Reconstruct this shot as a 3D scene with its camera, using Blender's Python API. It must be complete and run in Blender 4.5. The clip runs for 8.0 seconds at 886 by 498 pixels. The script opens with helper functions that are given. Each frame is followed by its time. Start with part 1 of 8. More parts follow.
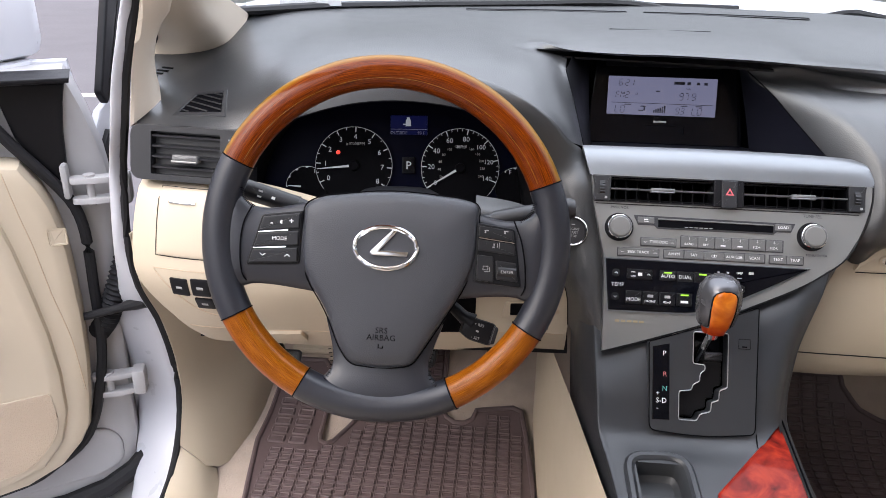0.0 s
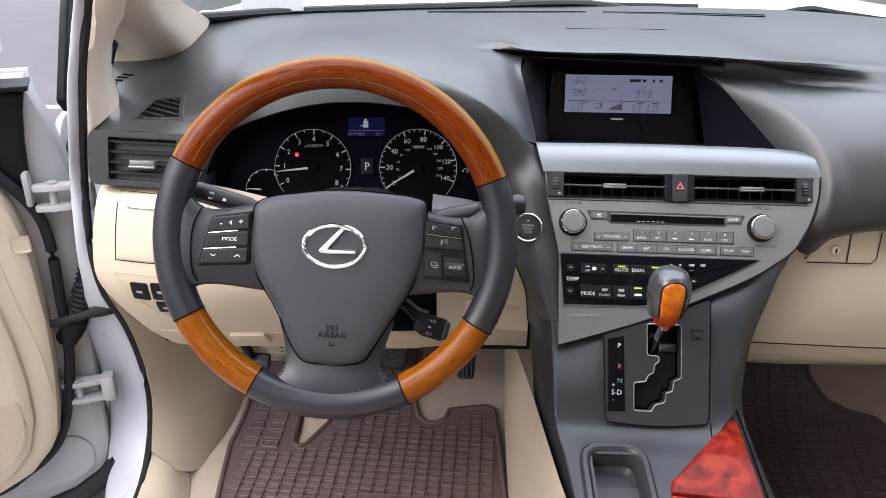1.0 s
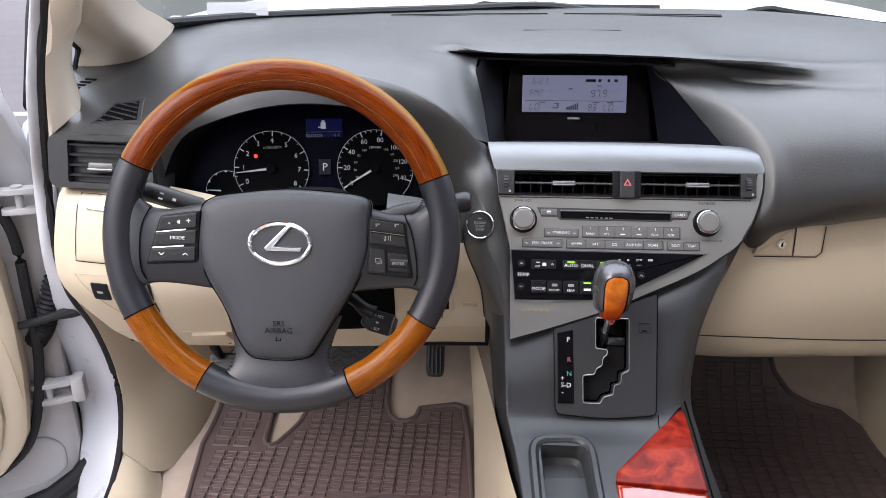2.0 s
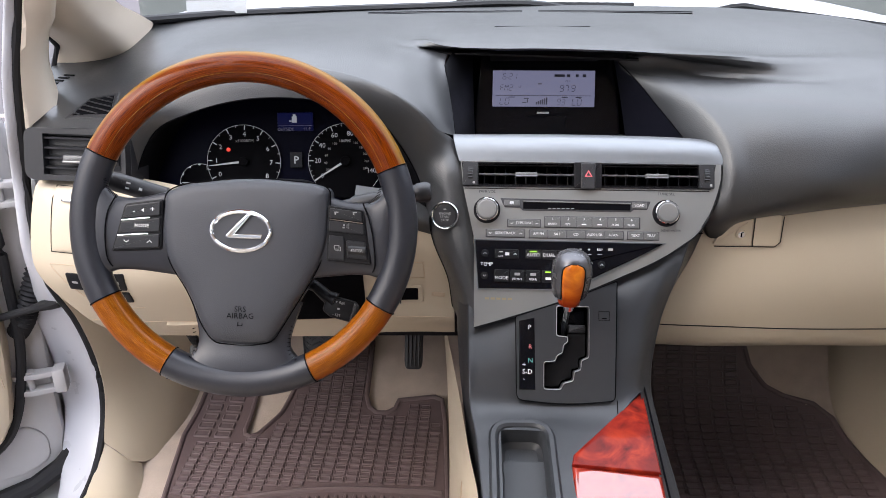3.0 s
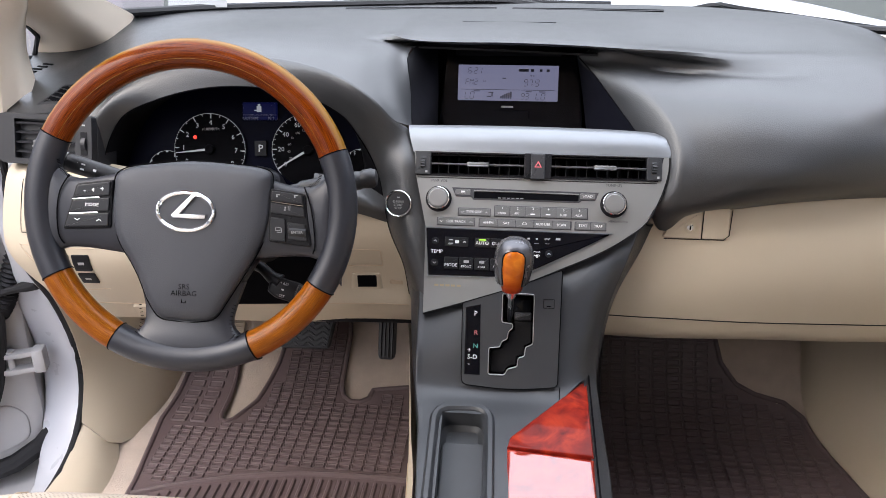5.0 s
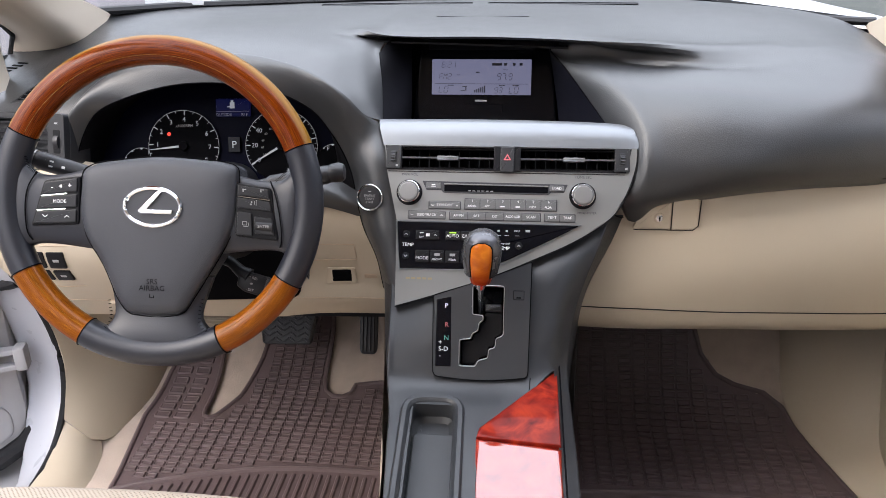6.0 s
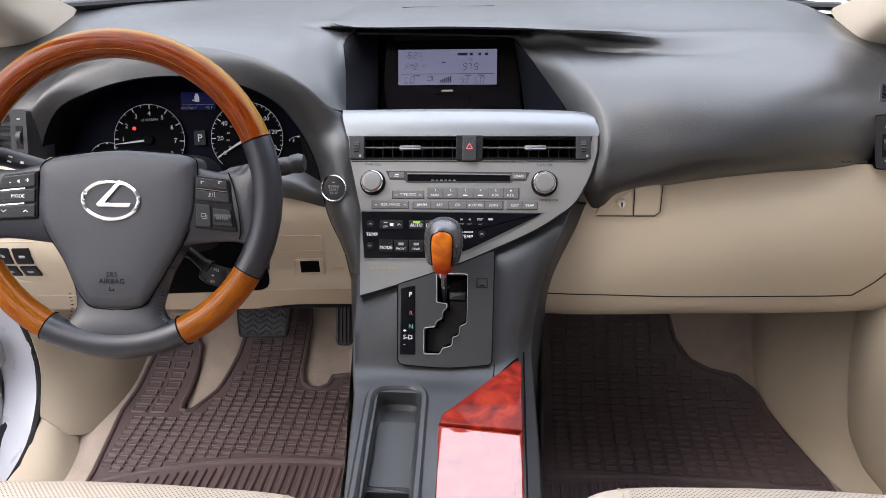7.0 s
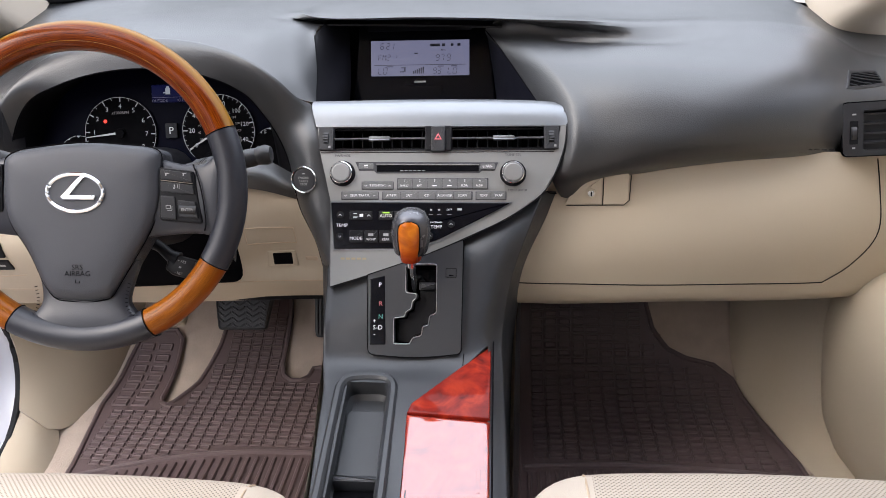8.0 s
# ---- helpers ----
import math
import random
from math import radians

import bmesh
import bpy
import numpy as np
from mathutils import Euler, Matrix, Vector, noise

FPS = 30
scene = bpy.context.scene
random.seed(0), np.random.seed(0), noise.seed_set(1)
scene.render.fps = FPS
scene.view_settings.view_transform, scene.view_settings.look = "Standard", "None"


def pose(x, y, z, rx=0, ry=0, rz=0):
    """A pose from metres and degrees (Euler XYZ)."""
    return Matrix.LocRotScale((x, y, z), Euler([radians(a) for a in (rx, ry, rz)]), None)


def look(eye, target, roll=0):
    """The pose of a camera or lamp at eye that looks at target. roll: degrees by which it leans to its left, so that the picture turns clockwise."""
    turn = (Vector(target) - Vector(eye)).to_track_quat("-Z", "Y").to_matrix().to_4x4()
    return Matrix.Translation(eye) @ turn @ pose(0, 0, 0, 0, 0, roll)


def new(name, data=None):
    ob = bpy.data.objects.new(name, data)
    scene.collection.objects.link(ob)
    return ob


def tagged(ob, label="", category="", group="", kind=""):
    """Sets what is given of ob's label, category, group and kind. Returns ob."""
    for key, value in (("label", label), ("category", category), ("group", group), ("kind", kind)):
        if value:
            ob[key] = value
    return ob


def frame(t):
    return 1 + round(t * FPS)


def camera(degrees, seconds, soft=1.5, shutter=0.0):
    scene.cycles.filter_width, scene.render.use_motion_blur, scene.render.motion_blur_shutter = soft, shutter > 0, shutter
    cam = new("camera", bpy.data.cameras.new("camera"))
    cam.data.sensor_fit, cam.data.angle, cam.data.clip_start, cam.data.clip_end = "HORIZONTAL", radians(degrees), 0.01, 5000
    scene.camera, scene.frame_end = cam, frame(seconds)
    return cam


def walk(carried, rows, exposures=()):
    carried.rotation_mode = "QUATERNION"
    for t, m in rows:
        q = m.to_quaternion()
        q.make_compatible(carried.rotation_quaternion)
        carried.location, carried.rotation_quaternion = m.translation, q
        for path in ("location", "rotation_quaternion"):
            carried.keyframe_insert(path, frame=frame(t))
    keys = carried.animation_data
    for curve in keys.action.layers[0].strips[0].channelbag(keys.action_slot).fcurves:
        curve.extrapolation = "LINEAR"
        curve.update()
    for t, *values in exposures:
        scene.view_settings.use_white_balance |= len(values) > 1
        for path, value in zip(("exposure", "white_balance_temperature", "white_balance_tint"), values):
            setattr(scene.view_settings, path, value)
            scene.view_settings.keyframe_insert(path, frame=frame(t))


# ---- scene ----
cam = camera(61.4, 8.0, soft=0.65)
METRES, EYE, TILT, LEAN, TURN = 0.38, 1.0, -23.0, -1.0, 5.5
ROWS = [
    (0.0, 0.0, 0.0, 0.0, -0.0, 0.0, -0.0),
    (0.5, 0.046, -0.0133, -0.0164, -0.36, 0.24, 0.58),
    (1.0, 0.1162, -0.028, -0.0261, -0.66, 0.43, 1.21),
    (1.5, 0.1953, -0.0489, -0.0339, -0.94, 0.58, 1.78),
    (3.0, 0.3946, -0.1377, -0.0994, -0.63, 0.9, 1.86),
    (3.5, 0.4702, -0.1504, -0.1212, -0.04, 0.99, 1.38),
    (4.0, 0.5392, -0.1683, -0.1382, 0.53, 1.11, 0.91),
    (4.5, 0.5935, -0.1833, -0.1535, 0.88, 1.23, 0.64),
    (6.0, 0.7391, -0.2129, -0.1826, 0.88, 1.03, 1.4),
    (6.5, 0.7973, -0.215, -0.1929, 0.65, 0.77, 1.91),
    (7.0, 0.8443, -0.2281, -0.2021, 0.39, 0.51, 2.34),
    (7.5, 0.8895, -0.2317, -0.2104, 0.2, 0.23, 2.64),
    (8.0, 0.9373, -0.2374, -0.2167, 0.07, -0.03, 2.8),
]
walk(cam, [(t, pose(0, 0, EYE, TILT, LEAN, TURN) @ pose(METRES * x, METRES * y, METRES * z, 90 + pitch, roll, yaw)) for t, x, y, z, yaw, pitch, roll in ROWS])

# ---- world, sun, exposure ----
SUN_ELEV, SUN_TURN = 42.0, -128.0
scene.view_settings.exposure = 0.77
world = bpy.data.worlds.new("sky")
scene.world = world
world.use_nodes = True
wt = world.node_tree
sky = wt.nodes.new("ShaderNodeTexSky")
sky.sky_type = "NISHITA"
sky.sun_disc = False
sky.sun_elevation, sky.sun_rotation = radians(SUN_ELEV), radians(SUN_TURN)
sky.air_density, sky.dust_density = 1.0, 4.0
soften = wt.nodes.new("ShaderNodeMix")
soften.data_type = "RGBA"
soften.inputs[0].default_value = 0.72
soften.inputs[7].default_value = (6.9, 7.0, 7.8, 1)
wt.links.new(sky.outputs[0], soften.inputs[6])
# an overcast sky is brighter overhead than at the horizon
up_dir = wt.nodes.new("ShaderNodeTexCoord")
split = wt.nodes.new("ShaderNodeSeparateXYZ")
rise = wt.nodes.new("ShaderNodeMapRange")
rise.interpolation_type = "SMOOTHSTEP"
rise.inputs[3].default_value, rise.inputs[4].default_value = 0.28, 3.25
overcast = wt.nodes.new("ShaderNodeVectorMath")
overcast.operation = "SCALE"
wt.links.new(up_dir.outputs["Generated"], split.inputs[0])
wt.links.new(split.outputs[2], rise.inputs[0])
wt.links.new(soften.outputs[2], overcast.inputs[0])
wt.links.new(rise.outputs[0], overcast.inputs[3])
wt.links.new(overcast.outputs[0], wt.nodes["Background"].inputs[0])
wt.nodes["Background"].inputs[1].default_value = 0.172
sun_data = bpy.data.lights.new("sun", "SUN")
sun_data.energy, sun_data.angle, sun_data.color = 0.34, radians(40), (1.0, 0.98, 0.97)
sun = new("sun", sun_data)
sx, sy = math.sin(radians(SUN_TURN)), math.cos(radians(SUN_TURN))
sun.matrix_world = look((sx * 20, sy * 20, 20 * math.tan(radians(SUN_ELEV))), (0, 0, 0))


# ---- materials ----
def material(name, color, rough=0.5, metal=0.0, coat=0.0, bump=0.0, bump_scale=800.0, vary=0.12, vary_scale=6.0, spec=0.5, kind="noise", sheen=0.0, rough_vary=0.08, island=0.0):
    """A surface with colour and gloss varying at a coarse and a fine scale, and fine relief."""
    m = bpy.data.materials.new(name)
    m.use_nodes = True
    nt = m.node_tree
    b = nt.nodes["Principled BSDF"]
    b.inputs["Metallic"].default_value = metal
    b.inputs["Coat Weight"].default_value = coat
    b.inputs["Coat Roughness"].default_value = 0.04
    b.inputs["Specular IOR Level"].default_value = spec
    b.inputs["Sheen Weight"].default_value = sheen
    co = nt.nodes.new("ShaderNodeTexCoord")
    n1 = nt.nodes.new("ShaderNodeTexNoise")
    n1.inputs["Scale"].default_value = vary_scale
    n1.inputs["Detail"].default_value = 5
    nt.links.new(co.outputs["Object"], n1.inputs["Vector"])
    ramp = nt.nodes.new("ShaderNodeMix")
    ramp.data_type = "RGBA"
    lo = [c * (1 - vary) for c in color]
    hi = [min(1, c * (1 + vary)) for c in color]
    ramp.inputs[6].default_value = (*lo, 1)
    ramp.inputs[7].default_value = (*hi, 1)
    nt.links.new(n1.outputs["Fac"], ramp.inputs[0])
    out = ramp.outputs[2]
    if island:
        geo = nt.nodes.new("ShaderNodeNewGeometry")
        hsv = nt.nodes.new("ShaderNodeHueSaturation")
        mr = nt.nodes.new("ShaderNodeMapRange")
        mr.inputs[3].default_value, mr.inputs[4].default_value = 1 - island, 1 + island
        nt.links.new(geo.outputs["Random Per Island"], mr.inputs[0])
        nt.links.new(mr.outputs[0], hsv.inputs["Value"])
        nt.links.new(out, hsv.inputs["Color"])
        out = hsv.outputs[0]
    nt.links.new(out, b.inputs["Base Color"])
    n2 = nt.nodes.new("ShaderNodeTexNoise")
    n2.inputs["Scale"].default_value = 35
    n2.inputs["Detail"].default_value = 4
    nt.links.new(co.outputs["Object"], n2.inputs["Vector"])
    rr = nt.nodes.new("ShaderNodeMapRange")
    rr.inputs[3].default_value, rr.inputs[4].default_value = max(0.02, rough - rough_vary), min(1, rough + rough_vary)
    nt.links.new(n2.outputs["Fac"], rr.inputs[0])
    nt.links.new(rr.outputs[0], b.inputs["Roughness"])
    if bump:
        if kind == "cell":
            g = nt.nodes.new("ShaderNodeTexVoronoi")
            g.inputs["Scale"].default_value = bump_scale
            h = g.outputs["Distance"]
        else:
            g = nt.nodes.new("ShaderNodeTexNoise")
            g.inputs["Scale"].default_value = bump_scale
            g.inputs["Detail"].default_value = 3
            h = g.outputs["Fac"]
        nt.links.new(co.outputs["Object"], g.inputs["Vector"])
        bp = nt.nodes.new("ShaderNodeBump")
        bp.inputs["Strength"].default_value = bump
        bp.inputs["Distance"].default_value = 0.0009
        nt.links.new(h, bp.inputs["Height"])
        nt.links.new(bp.outputs[0], b.inputs["Normal"])
    return m


def wood_material(name, dark, light, scale, stretch, rough=0.12, mid=None, uv=False, ior=1.42, edge=(0.30, 0.145, 0.02)):
    """Lacquered wood: stretched grain with darker pores under a clear coat."""
    m = material(name, light, 0.3, coat=0.55, rough_vary=0.03, spec=0.06)
    nt = m.node_tree
    b = nt.nodes["Principled BSDF"]
    b.inputs["Coat Weight"].default_value = 1.0 if ior > 1.65 else 0.32
    b.inputs["Coat IOR"].default_value = ior
    co = nt.nodes.new("ShaderNodeTexCoord")
    mp = nt.nodes.new("ShaderNodeMapping")
    mp.inputs["Scale"].default_value = stretch
    nt.links.new(co.outputs["UV" if uv else "Object"], mp.inputs["Vector"])
    nz = nt.nodes.new("ShaderNodeTexNoise")
    nz.inputs["Scale"].default_value = scale
    nz.inputs["Detail"].default_value = 8
    nz.inputs["Distortion"].default_value = 0.3 if uv else 1.4
    nt.links.new(mp.outputs[0], nz.inputs["Vector"])
    cr = nt.nodes.new("ShaderNodeValToRGB")
    cr.color_ramp.elements[0].position, cr.color_ramp.elements[1].position = 0.32, 0.68
    cr.color_ramp.elements[0].color, cr.color_ramp.elements[1].color = (*dark, 1), (*light, 1)
    if mid:
        e = cr.color_ramp.elements.new(0.5)
        e.color = (*mid, 1)
    nt.links.new(nz.outputs["Fac"], cr.inputs[0])
    if not uv:
        nt.links.new(cr.outputs[0], b.inputs["Base Color"])
        return m
    # a band in the edge colour runs along the outside of the bent piece
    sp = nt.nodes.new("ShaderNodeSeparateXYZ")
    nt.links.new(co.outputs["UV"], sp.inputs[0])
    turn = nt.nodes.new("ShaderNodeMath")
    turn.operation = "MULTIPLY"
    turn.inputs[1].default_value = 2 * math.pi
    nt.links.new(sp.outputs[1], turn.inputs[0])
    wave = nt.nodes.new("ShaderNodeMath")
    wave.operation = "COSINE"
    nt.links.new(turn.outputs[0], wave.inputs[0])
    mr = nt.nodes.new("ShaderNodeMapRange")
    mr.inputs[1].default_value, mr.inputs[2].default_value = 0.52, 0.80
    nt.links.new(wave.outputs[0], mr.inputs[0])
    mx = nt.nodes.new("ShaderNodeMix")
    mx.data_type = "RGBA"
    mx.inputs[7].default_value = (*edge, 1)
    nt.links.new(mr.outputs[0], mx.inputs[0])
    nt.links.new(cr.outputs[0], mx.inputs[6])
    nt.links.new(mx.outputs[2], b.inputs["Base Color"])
    return m


def glow(name, color, strength, base=(0.02, 0.02, 0.02)):
    m = bpy.data.materials.new(name)
    m.use_nodes = True
    b = m.node_tree.nodes["Principled BSDF"]
    b.inputs["Base Color"].default_value = (*base, 1)
    b.inputs["Emission Color"].default_value = (*color, 1)
    b.inputs["Emission Strength"].default_value = strength
    b.inputs["Roughness"].default_value = 0.3
    return m


def pane_material(name, tint=(1, 1, 1), gloss=1.0):
    m = bpy.data.materials.new(name)
    m.use_nodes = True
    nt = m.node_tree
    nt.nodes.remove(nt.nodes["Principled BSDF"])
    tr = nt.nodes.new("ShaderNodeBsdfTransparent")
    tr.inputs[0].default_value = (*tint, 1)
    gl = nt.nodes.new("ShaderNodeBsdfGlossy")
    gl.inputs["Roughness"].default_value = 0.02
    fr = nt.nodes.new("ShaderNodeLayerWeight")
    fr.inputs[0].default_value = 0.5
    pw = nt.nodes.new("ShaderNodeMath")
    pw.operation = "POWER"
    pw.inputs[1].default_value = 5.0
    mu = nt.nodes.new("ShaderNodeMath")
    mu.operation = "MULTIPLY_ADD"
    mu.inputs[1].default_value, mu.inputs[2].default_value = 0.7 * gloss, 0.04 * gloss
    mx = nt.nodes.new("ShaderNodeMixShader")
    nt.links.new(fr.outputs["Facing"], pw.inputs[0])
    nt.links.new(pw.outputs[0], mu.inputs[0])
    nt.links.new(mu.outputs[0], mx.inputs[0])
    nt.links.new(tr.outputs[0], mx.inputs[1])
    nt.links.new(gl.outputs[0], mx.inputs[2])
    nt.links.new(mx.outputs[0], nt.nodes["Material Output"].inputs[0])
    return m


PAD = material("soft_grey_pad", (0.0230, 0.0241, 0.0260), 0.38, bump=0.2, bump_scale=700, kind="cell", vary=0.07, spec=0.8, rough_vary=0.04)
PAD.node_tree.nodes["Principled BSDF"].inputs["Coat Weight"].default_value = 0.08
PAD.node_tree.nodes["Principled BSDF"].inputs["Coat Roughness"].default_value = 0.36
PLASTIC = material("dark_grey_plastic", (0.014, 0.0144, 0.0168), 0.44, bump=0.2, bump_scale=1400, vary=0.08)
CONSOLE = material("console_grey_plastic", (0.021, 0.023, 0.0268), 0.40, bump=0.15, bump_scale=1500, vary=0.08)
TRAY = material("smooth_tray_plastic", (0.024, 0.026, 0.029), 0.52, spec=0.5, vary=0.1, rough_vary=0.06)
BLACK = material("black_plastic", (0.0055, 0.0055, 0.007), 0.45, spec=0.2, bump=0.1, bump_scale=1200)
GLOSS_BLACK = material("gloss_black_panel", (0.003, 0.0034, 0.0055), 0.14, spec=0.2, vary=0.02)
RECESS = material("blue_black_plastic", (0.0065, 0.007, 0.012), 0.45, spec=0.15, bump=0.1, bump_scale=1200)
HOOD = material("black_hood_plastic", (0.0045, 0.0045, 0.006), 0.6, spec=0.12, bump=0.15, bump_scale=1300)
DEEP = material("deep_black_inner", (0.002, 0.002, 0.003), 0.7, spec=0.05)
LEATHER = material("charcoal_leather", (0.0142, 0.0154, 0.0212), 0.36, bump=0.1, bump_scale=1200, kind="cell", vary=0.1)
GRAIN = material("grained_airbag_cover", (0.034, 0.0365, 0.044), 0.45, bump=0.28, bump_scale=1500, kind="cell", vary=0.08)
SILVER = material("satin_silver_paint", (0.19, 0.20, 0.213), 0.40, metal=0.75, vary=0.03, bump=0.04, bump_scale=2500)
SILVER_DULL = material("grey_silver_faceplate", (0.24, 0.24, 0.236), 0.4, metal=0.6, vary=0.04, bump=0.05, bump_scale=2500)
CHROME = material("chrome", (0.85, 0.86, 0.88), 0.07, metal=1.0, vary=0.02, rough_vary=0.02)
STEEL = material("zinc_steel", (0.5, 0.5, 0.5), 0.35, metal=0.9)
BEIGE = material("beige_plastic", (0.50, 0.426, 0.320), 0.48, bump=0.25, bump_scale=1100, vary=0.05)
BEIGE_TRIM = material("beige_pillar_trim", (0.64, 0.56, 0.46), 0.6, bump=0.3, bump_scale=1300, vary=0.06)
SEAT_LEATHER = material("beige_leather", (0.50, 0.435, 0.36), 0.45, bump=0.25, bump_scale=900, kind="cell", vary=0.07)
CARPET = material("beige_carpet", (0.47, 0.382, 0.31), 0.95, bump=1.0, bump_scale=1800, vary=0.2, vary_scale=30, sheen=0.3)
RUBBER_MAT = material("brown_rubber_mat", (0.108, 0.076, 0.076), 0.5, bump=0.3, bump_scale=900, vary=0.15, vary_scale=9)
PEDAL_RUBBER = material("grey_black_pedal_rubber", (0.019, 0.019, 0.022), 0.5, bump=0.2, bump_scale=600)
RUBBER = material("black_rubber", (0.015, 0.015, 0.017), 0.6, bump=0.2, bump_scale=600, spec=0.25)
PAINT = material("white_car_paint", (0.50, 0.51, 0.55), 0.3, coat=0.35, vary=0.02)
JAMB = material("dusty_white_jamb_paint", (0.37, 0.365, 0.37), 0.5, coat=0.05, vary=0.12, vary_scale=14)
ASPHALT = material("grey_asphalt", (0.088, 0.080, 0.086), 0.9, bump=0.8, bump_scale=120, vary=0.18, vary_scale=1.5)
LINE_PAINT = material("faded_line_paint", (0.5, 0.42, 0.38), 0.8, vary=0.2, vary_scale=5)
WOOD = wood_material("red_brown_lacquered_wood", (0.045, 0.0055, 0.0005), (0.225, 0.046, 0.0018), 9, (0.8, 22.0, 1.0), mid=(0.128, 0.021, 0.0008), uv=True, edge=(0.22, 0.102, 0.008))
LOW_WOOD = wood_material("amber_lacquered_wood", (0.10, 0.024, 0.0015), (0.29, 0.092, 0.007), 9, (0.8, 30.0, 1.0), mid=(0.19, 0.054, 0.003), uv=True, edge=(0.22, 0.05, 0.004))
KNOB_WOOD = wood_material("bright_amber_wood", (0.34, 0.07, 0.005), (0.66, 0.21, 0.014), 30, (1.0, 1.0, 1.0), mid=(0.50, 0.13, 0.009), ior=1.6)
# the knob's veneer is tinted by height, from amber above to red below
nt = KNOB_WOOD.node_tree
co = nt.nodes.new("ShaderNodeTexCoord")
sp = nt.nodes.new("ShaderNodeSeparateXYZ")
mr = nt.nodes.new("ShaderNodeMapRange")
mr.inputs[1].default_value, mr.inputs[2].default_value = 0.582, 0.628
mx = nt.nodes.new("ShaderNodeMix")
mx.data_type, mx.blend_type = "RGBA", "MULTIPLY"
mx.inputs[0].default_value = 1.0
tint = nt.nodes.new("ShaderNodeMix")
tint.data_type = "RGBA"
tint.inputs[6].default_value, tint.inputs[7].default_value = (0.55, 0.16, 0.3, 1), (1.15, 1.25, 1.2, 1)
nt.links.new(co.outputs["Object"], sp.inputs[0])
nt.links.new(sp.outputs[2], mr.inputs[0])
nt.links.new(mr.outputs[0], tint.inputs[0])
nt.links.new(nt.nodes["Principled BSDF"].inputs["Base Color"].links[0].from_socket, mx.inputs[6])
nt.links.new(tint.outputs[2], mx.inputs[7])
nt.links.new(mx.outputs[2], nt.nodes["Principled BSDF"].inputs["Base Color"])
RED_WOOD = wood_material("red_lacquered_burl", (0.16, 0.009, 0.005), (0.36, 0.034, 0.012), 22, (1.0, 1.0, 1.0), mid=(0.26, 0.02, 0.009), ior=2.1)
RED_TRIM = wood_material("red_burl_trim", (0.07, 0.004, 0.003), (0.34, 0.034, 0.011), 22, (1.0, 1.0, 1.0), mid=(0.20, 0.013, 0.007), ior=1.35)
KNOB_SHELL = material("satin_grey_knob_shell", (0.10, 0.10, 0.108), 0.26, metal=0.6, vary=0.05, bump=0.05, bump_scale=900)
PRINT_WHITE = material("white_print", (0.75, 0.75, 0.75), 0.5, vary=0.03)
PRINT_GREY = material("grey_print", (0.3, 0.3, 0.3), 0.5, vary=0.03)
PRINT_DARK = material("dark_print", (0.03, 0.03, 0.035), 0.5, vary=0.03)
LCD = glow("lcd_backlight", (0.36, 0.37, 0.60), 0.24)
LCD_INK = material("lcd_ink", (0.03, 0.03, 0.05), 0.5)
DIAL_WHITE = glow("lit_dial_print", (0.8, 0.85, 0.95), 0.15, (0.25, 0.25, 0.25))
RED_LAMP = glow("red_lamp", (1.0, 0.05, 0.03), 0.9)
GREEN_LAMP = glow("green_lamp", (0.45, 1.0, 0.05), 0.8)
BLUE_LCD = glow("blue_display", (0.02, 0.03, 0.30), 0.05, (0.004, 0.005, 0.015))
BLUE_LCD.node_tree.nodes["Principled BSDF"].inputs["Specular IOR Level"].default_value = 0.08
GLASS = pane_material("clear_glass", (0.93, 0.96, 0.95))
TINTED = pane_material("tinted_glass", (0.2, 0.205, 0.21))
PRIVACY = pane_material("privacy_glass", (0.42, 0.43, 0.43))
KEY = material("grey_key", (0.11, 0.11, 0.11), 0.45, vary=0.05)
SEAT_PIPE = material("beige_seam_thread", (0.5, 0.39, 0.28), 0.6)
PERFORATED = material("perforated_beige_leather", (0.47, 0.405, 0.33), 0.55, bump=0.25, bump_scale=900, kind="cell", vary=0.08)


def perforate(m, scale, width):
    """Rows of small punched holes across a leather."""
    nt = m.node_tree
    b = nt.nodes["Principled BSDF"]
    co = nt.nodes.new("ShaderNodeTexCoord")
    mp = nt.nodes.new("ShaderNodeMapping")
    mp.inputs["Rotation"].default_value = (0, 0, radians(45))
    dots = nt.nodes.new("ShaderNodeTexVoronoi")
    dots.voronoi_dimensions = "2D"
    dots.inputs["Scale"].default_value = scale
    dots.inputs["Randomness"].default_value = 0.0
    mr = nt.nodes.new("ShaderNodeMapRange")
    mr.inputs[1].default_value, mr.inputs[2].default_value = width * 0.7, width
    mx = nt.nodes.new("ShaderNodeMix")
    mx.data_type = "RGBA"
    mx.inputs[6].default_value = (0.09, 0.07, 0.05, 1)
    nt.links.new(co.outputs["Object"], mp.inputs["Vector"])
    nt.links.new(mp.outputs[0], dots.inputs["Vector"])
    nt.links.new(dots.outputs["Distance"], mr.inputs[0])
    nt.links.new(mr.outputs[0], mx.inputs[0])
    nt.links.new(b.inputs["Base Color"].links[0].from_socket, mx.inputs[7])
    nt.links.new(mx.outputs[2], b.inputs["Base Color"])


perforate(PERFORATED, 260, 0.27)
GRILLE = material("tan_speaker_cloth", (0.45, 0.36, 0.27), 0.7, bump=1.0, bump_scale=420, kind="cell", vary=0.08)


from mathutils.bvhtree import BVHTree

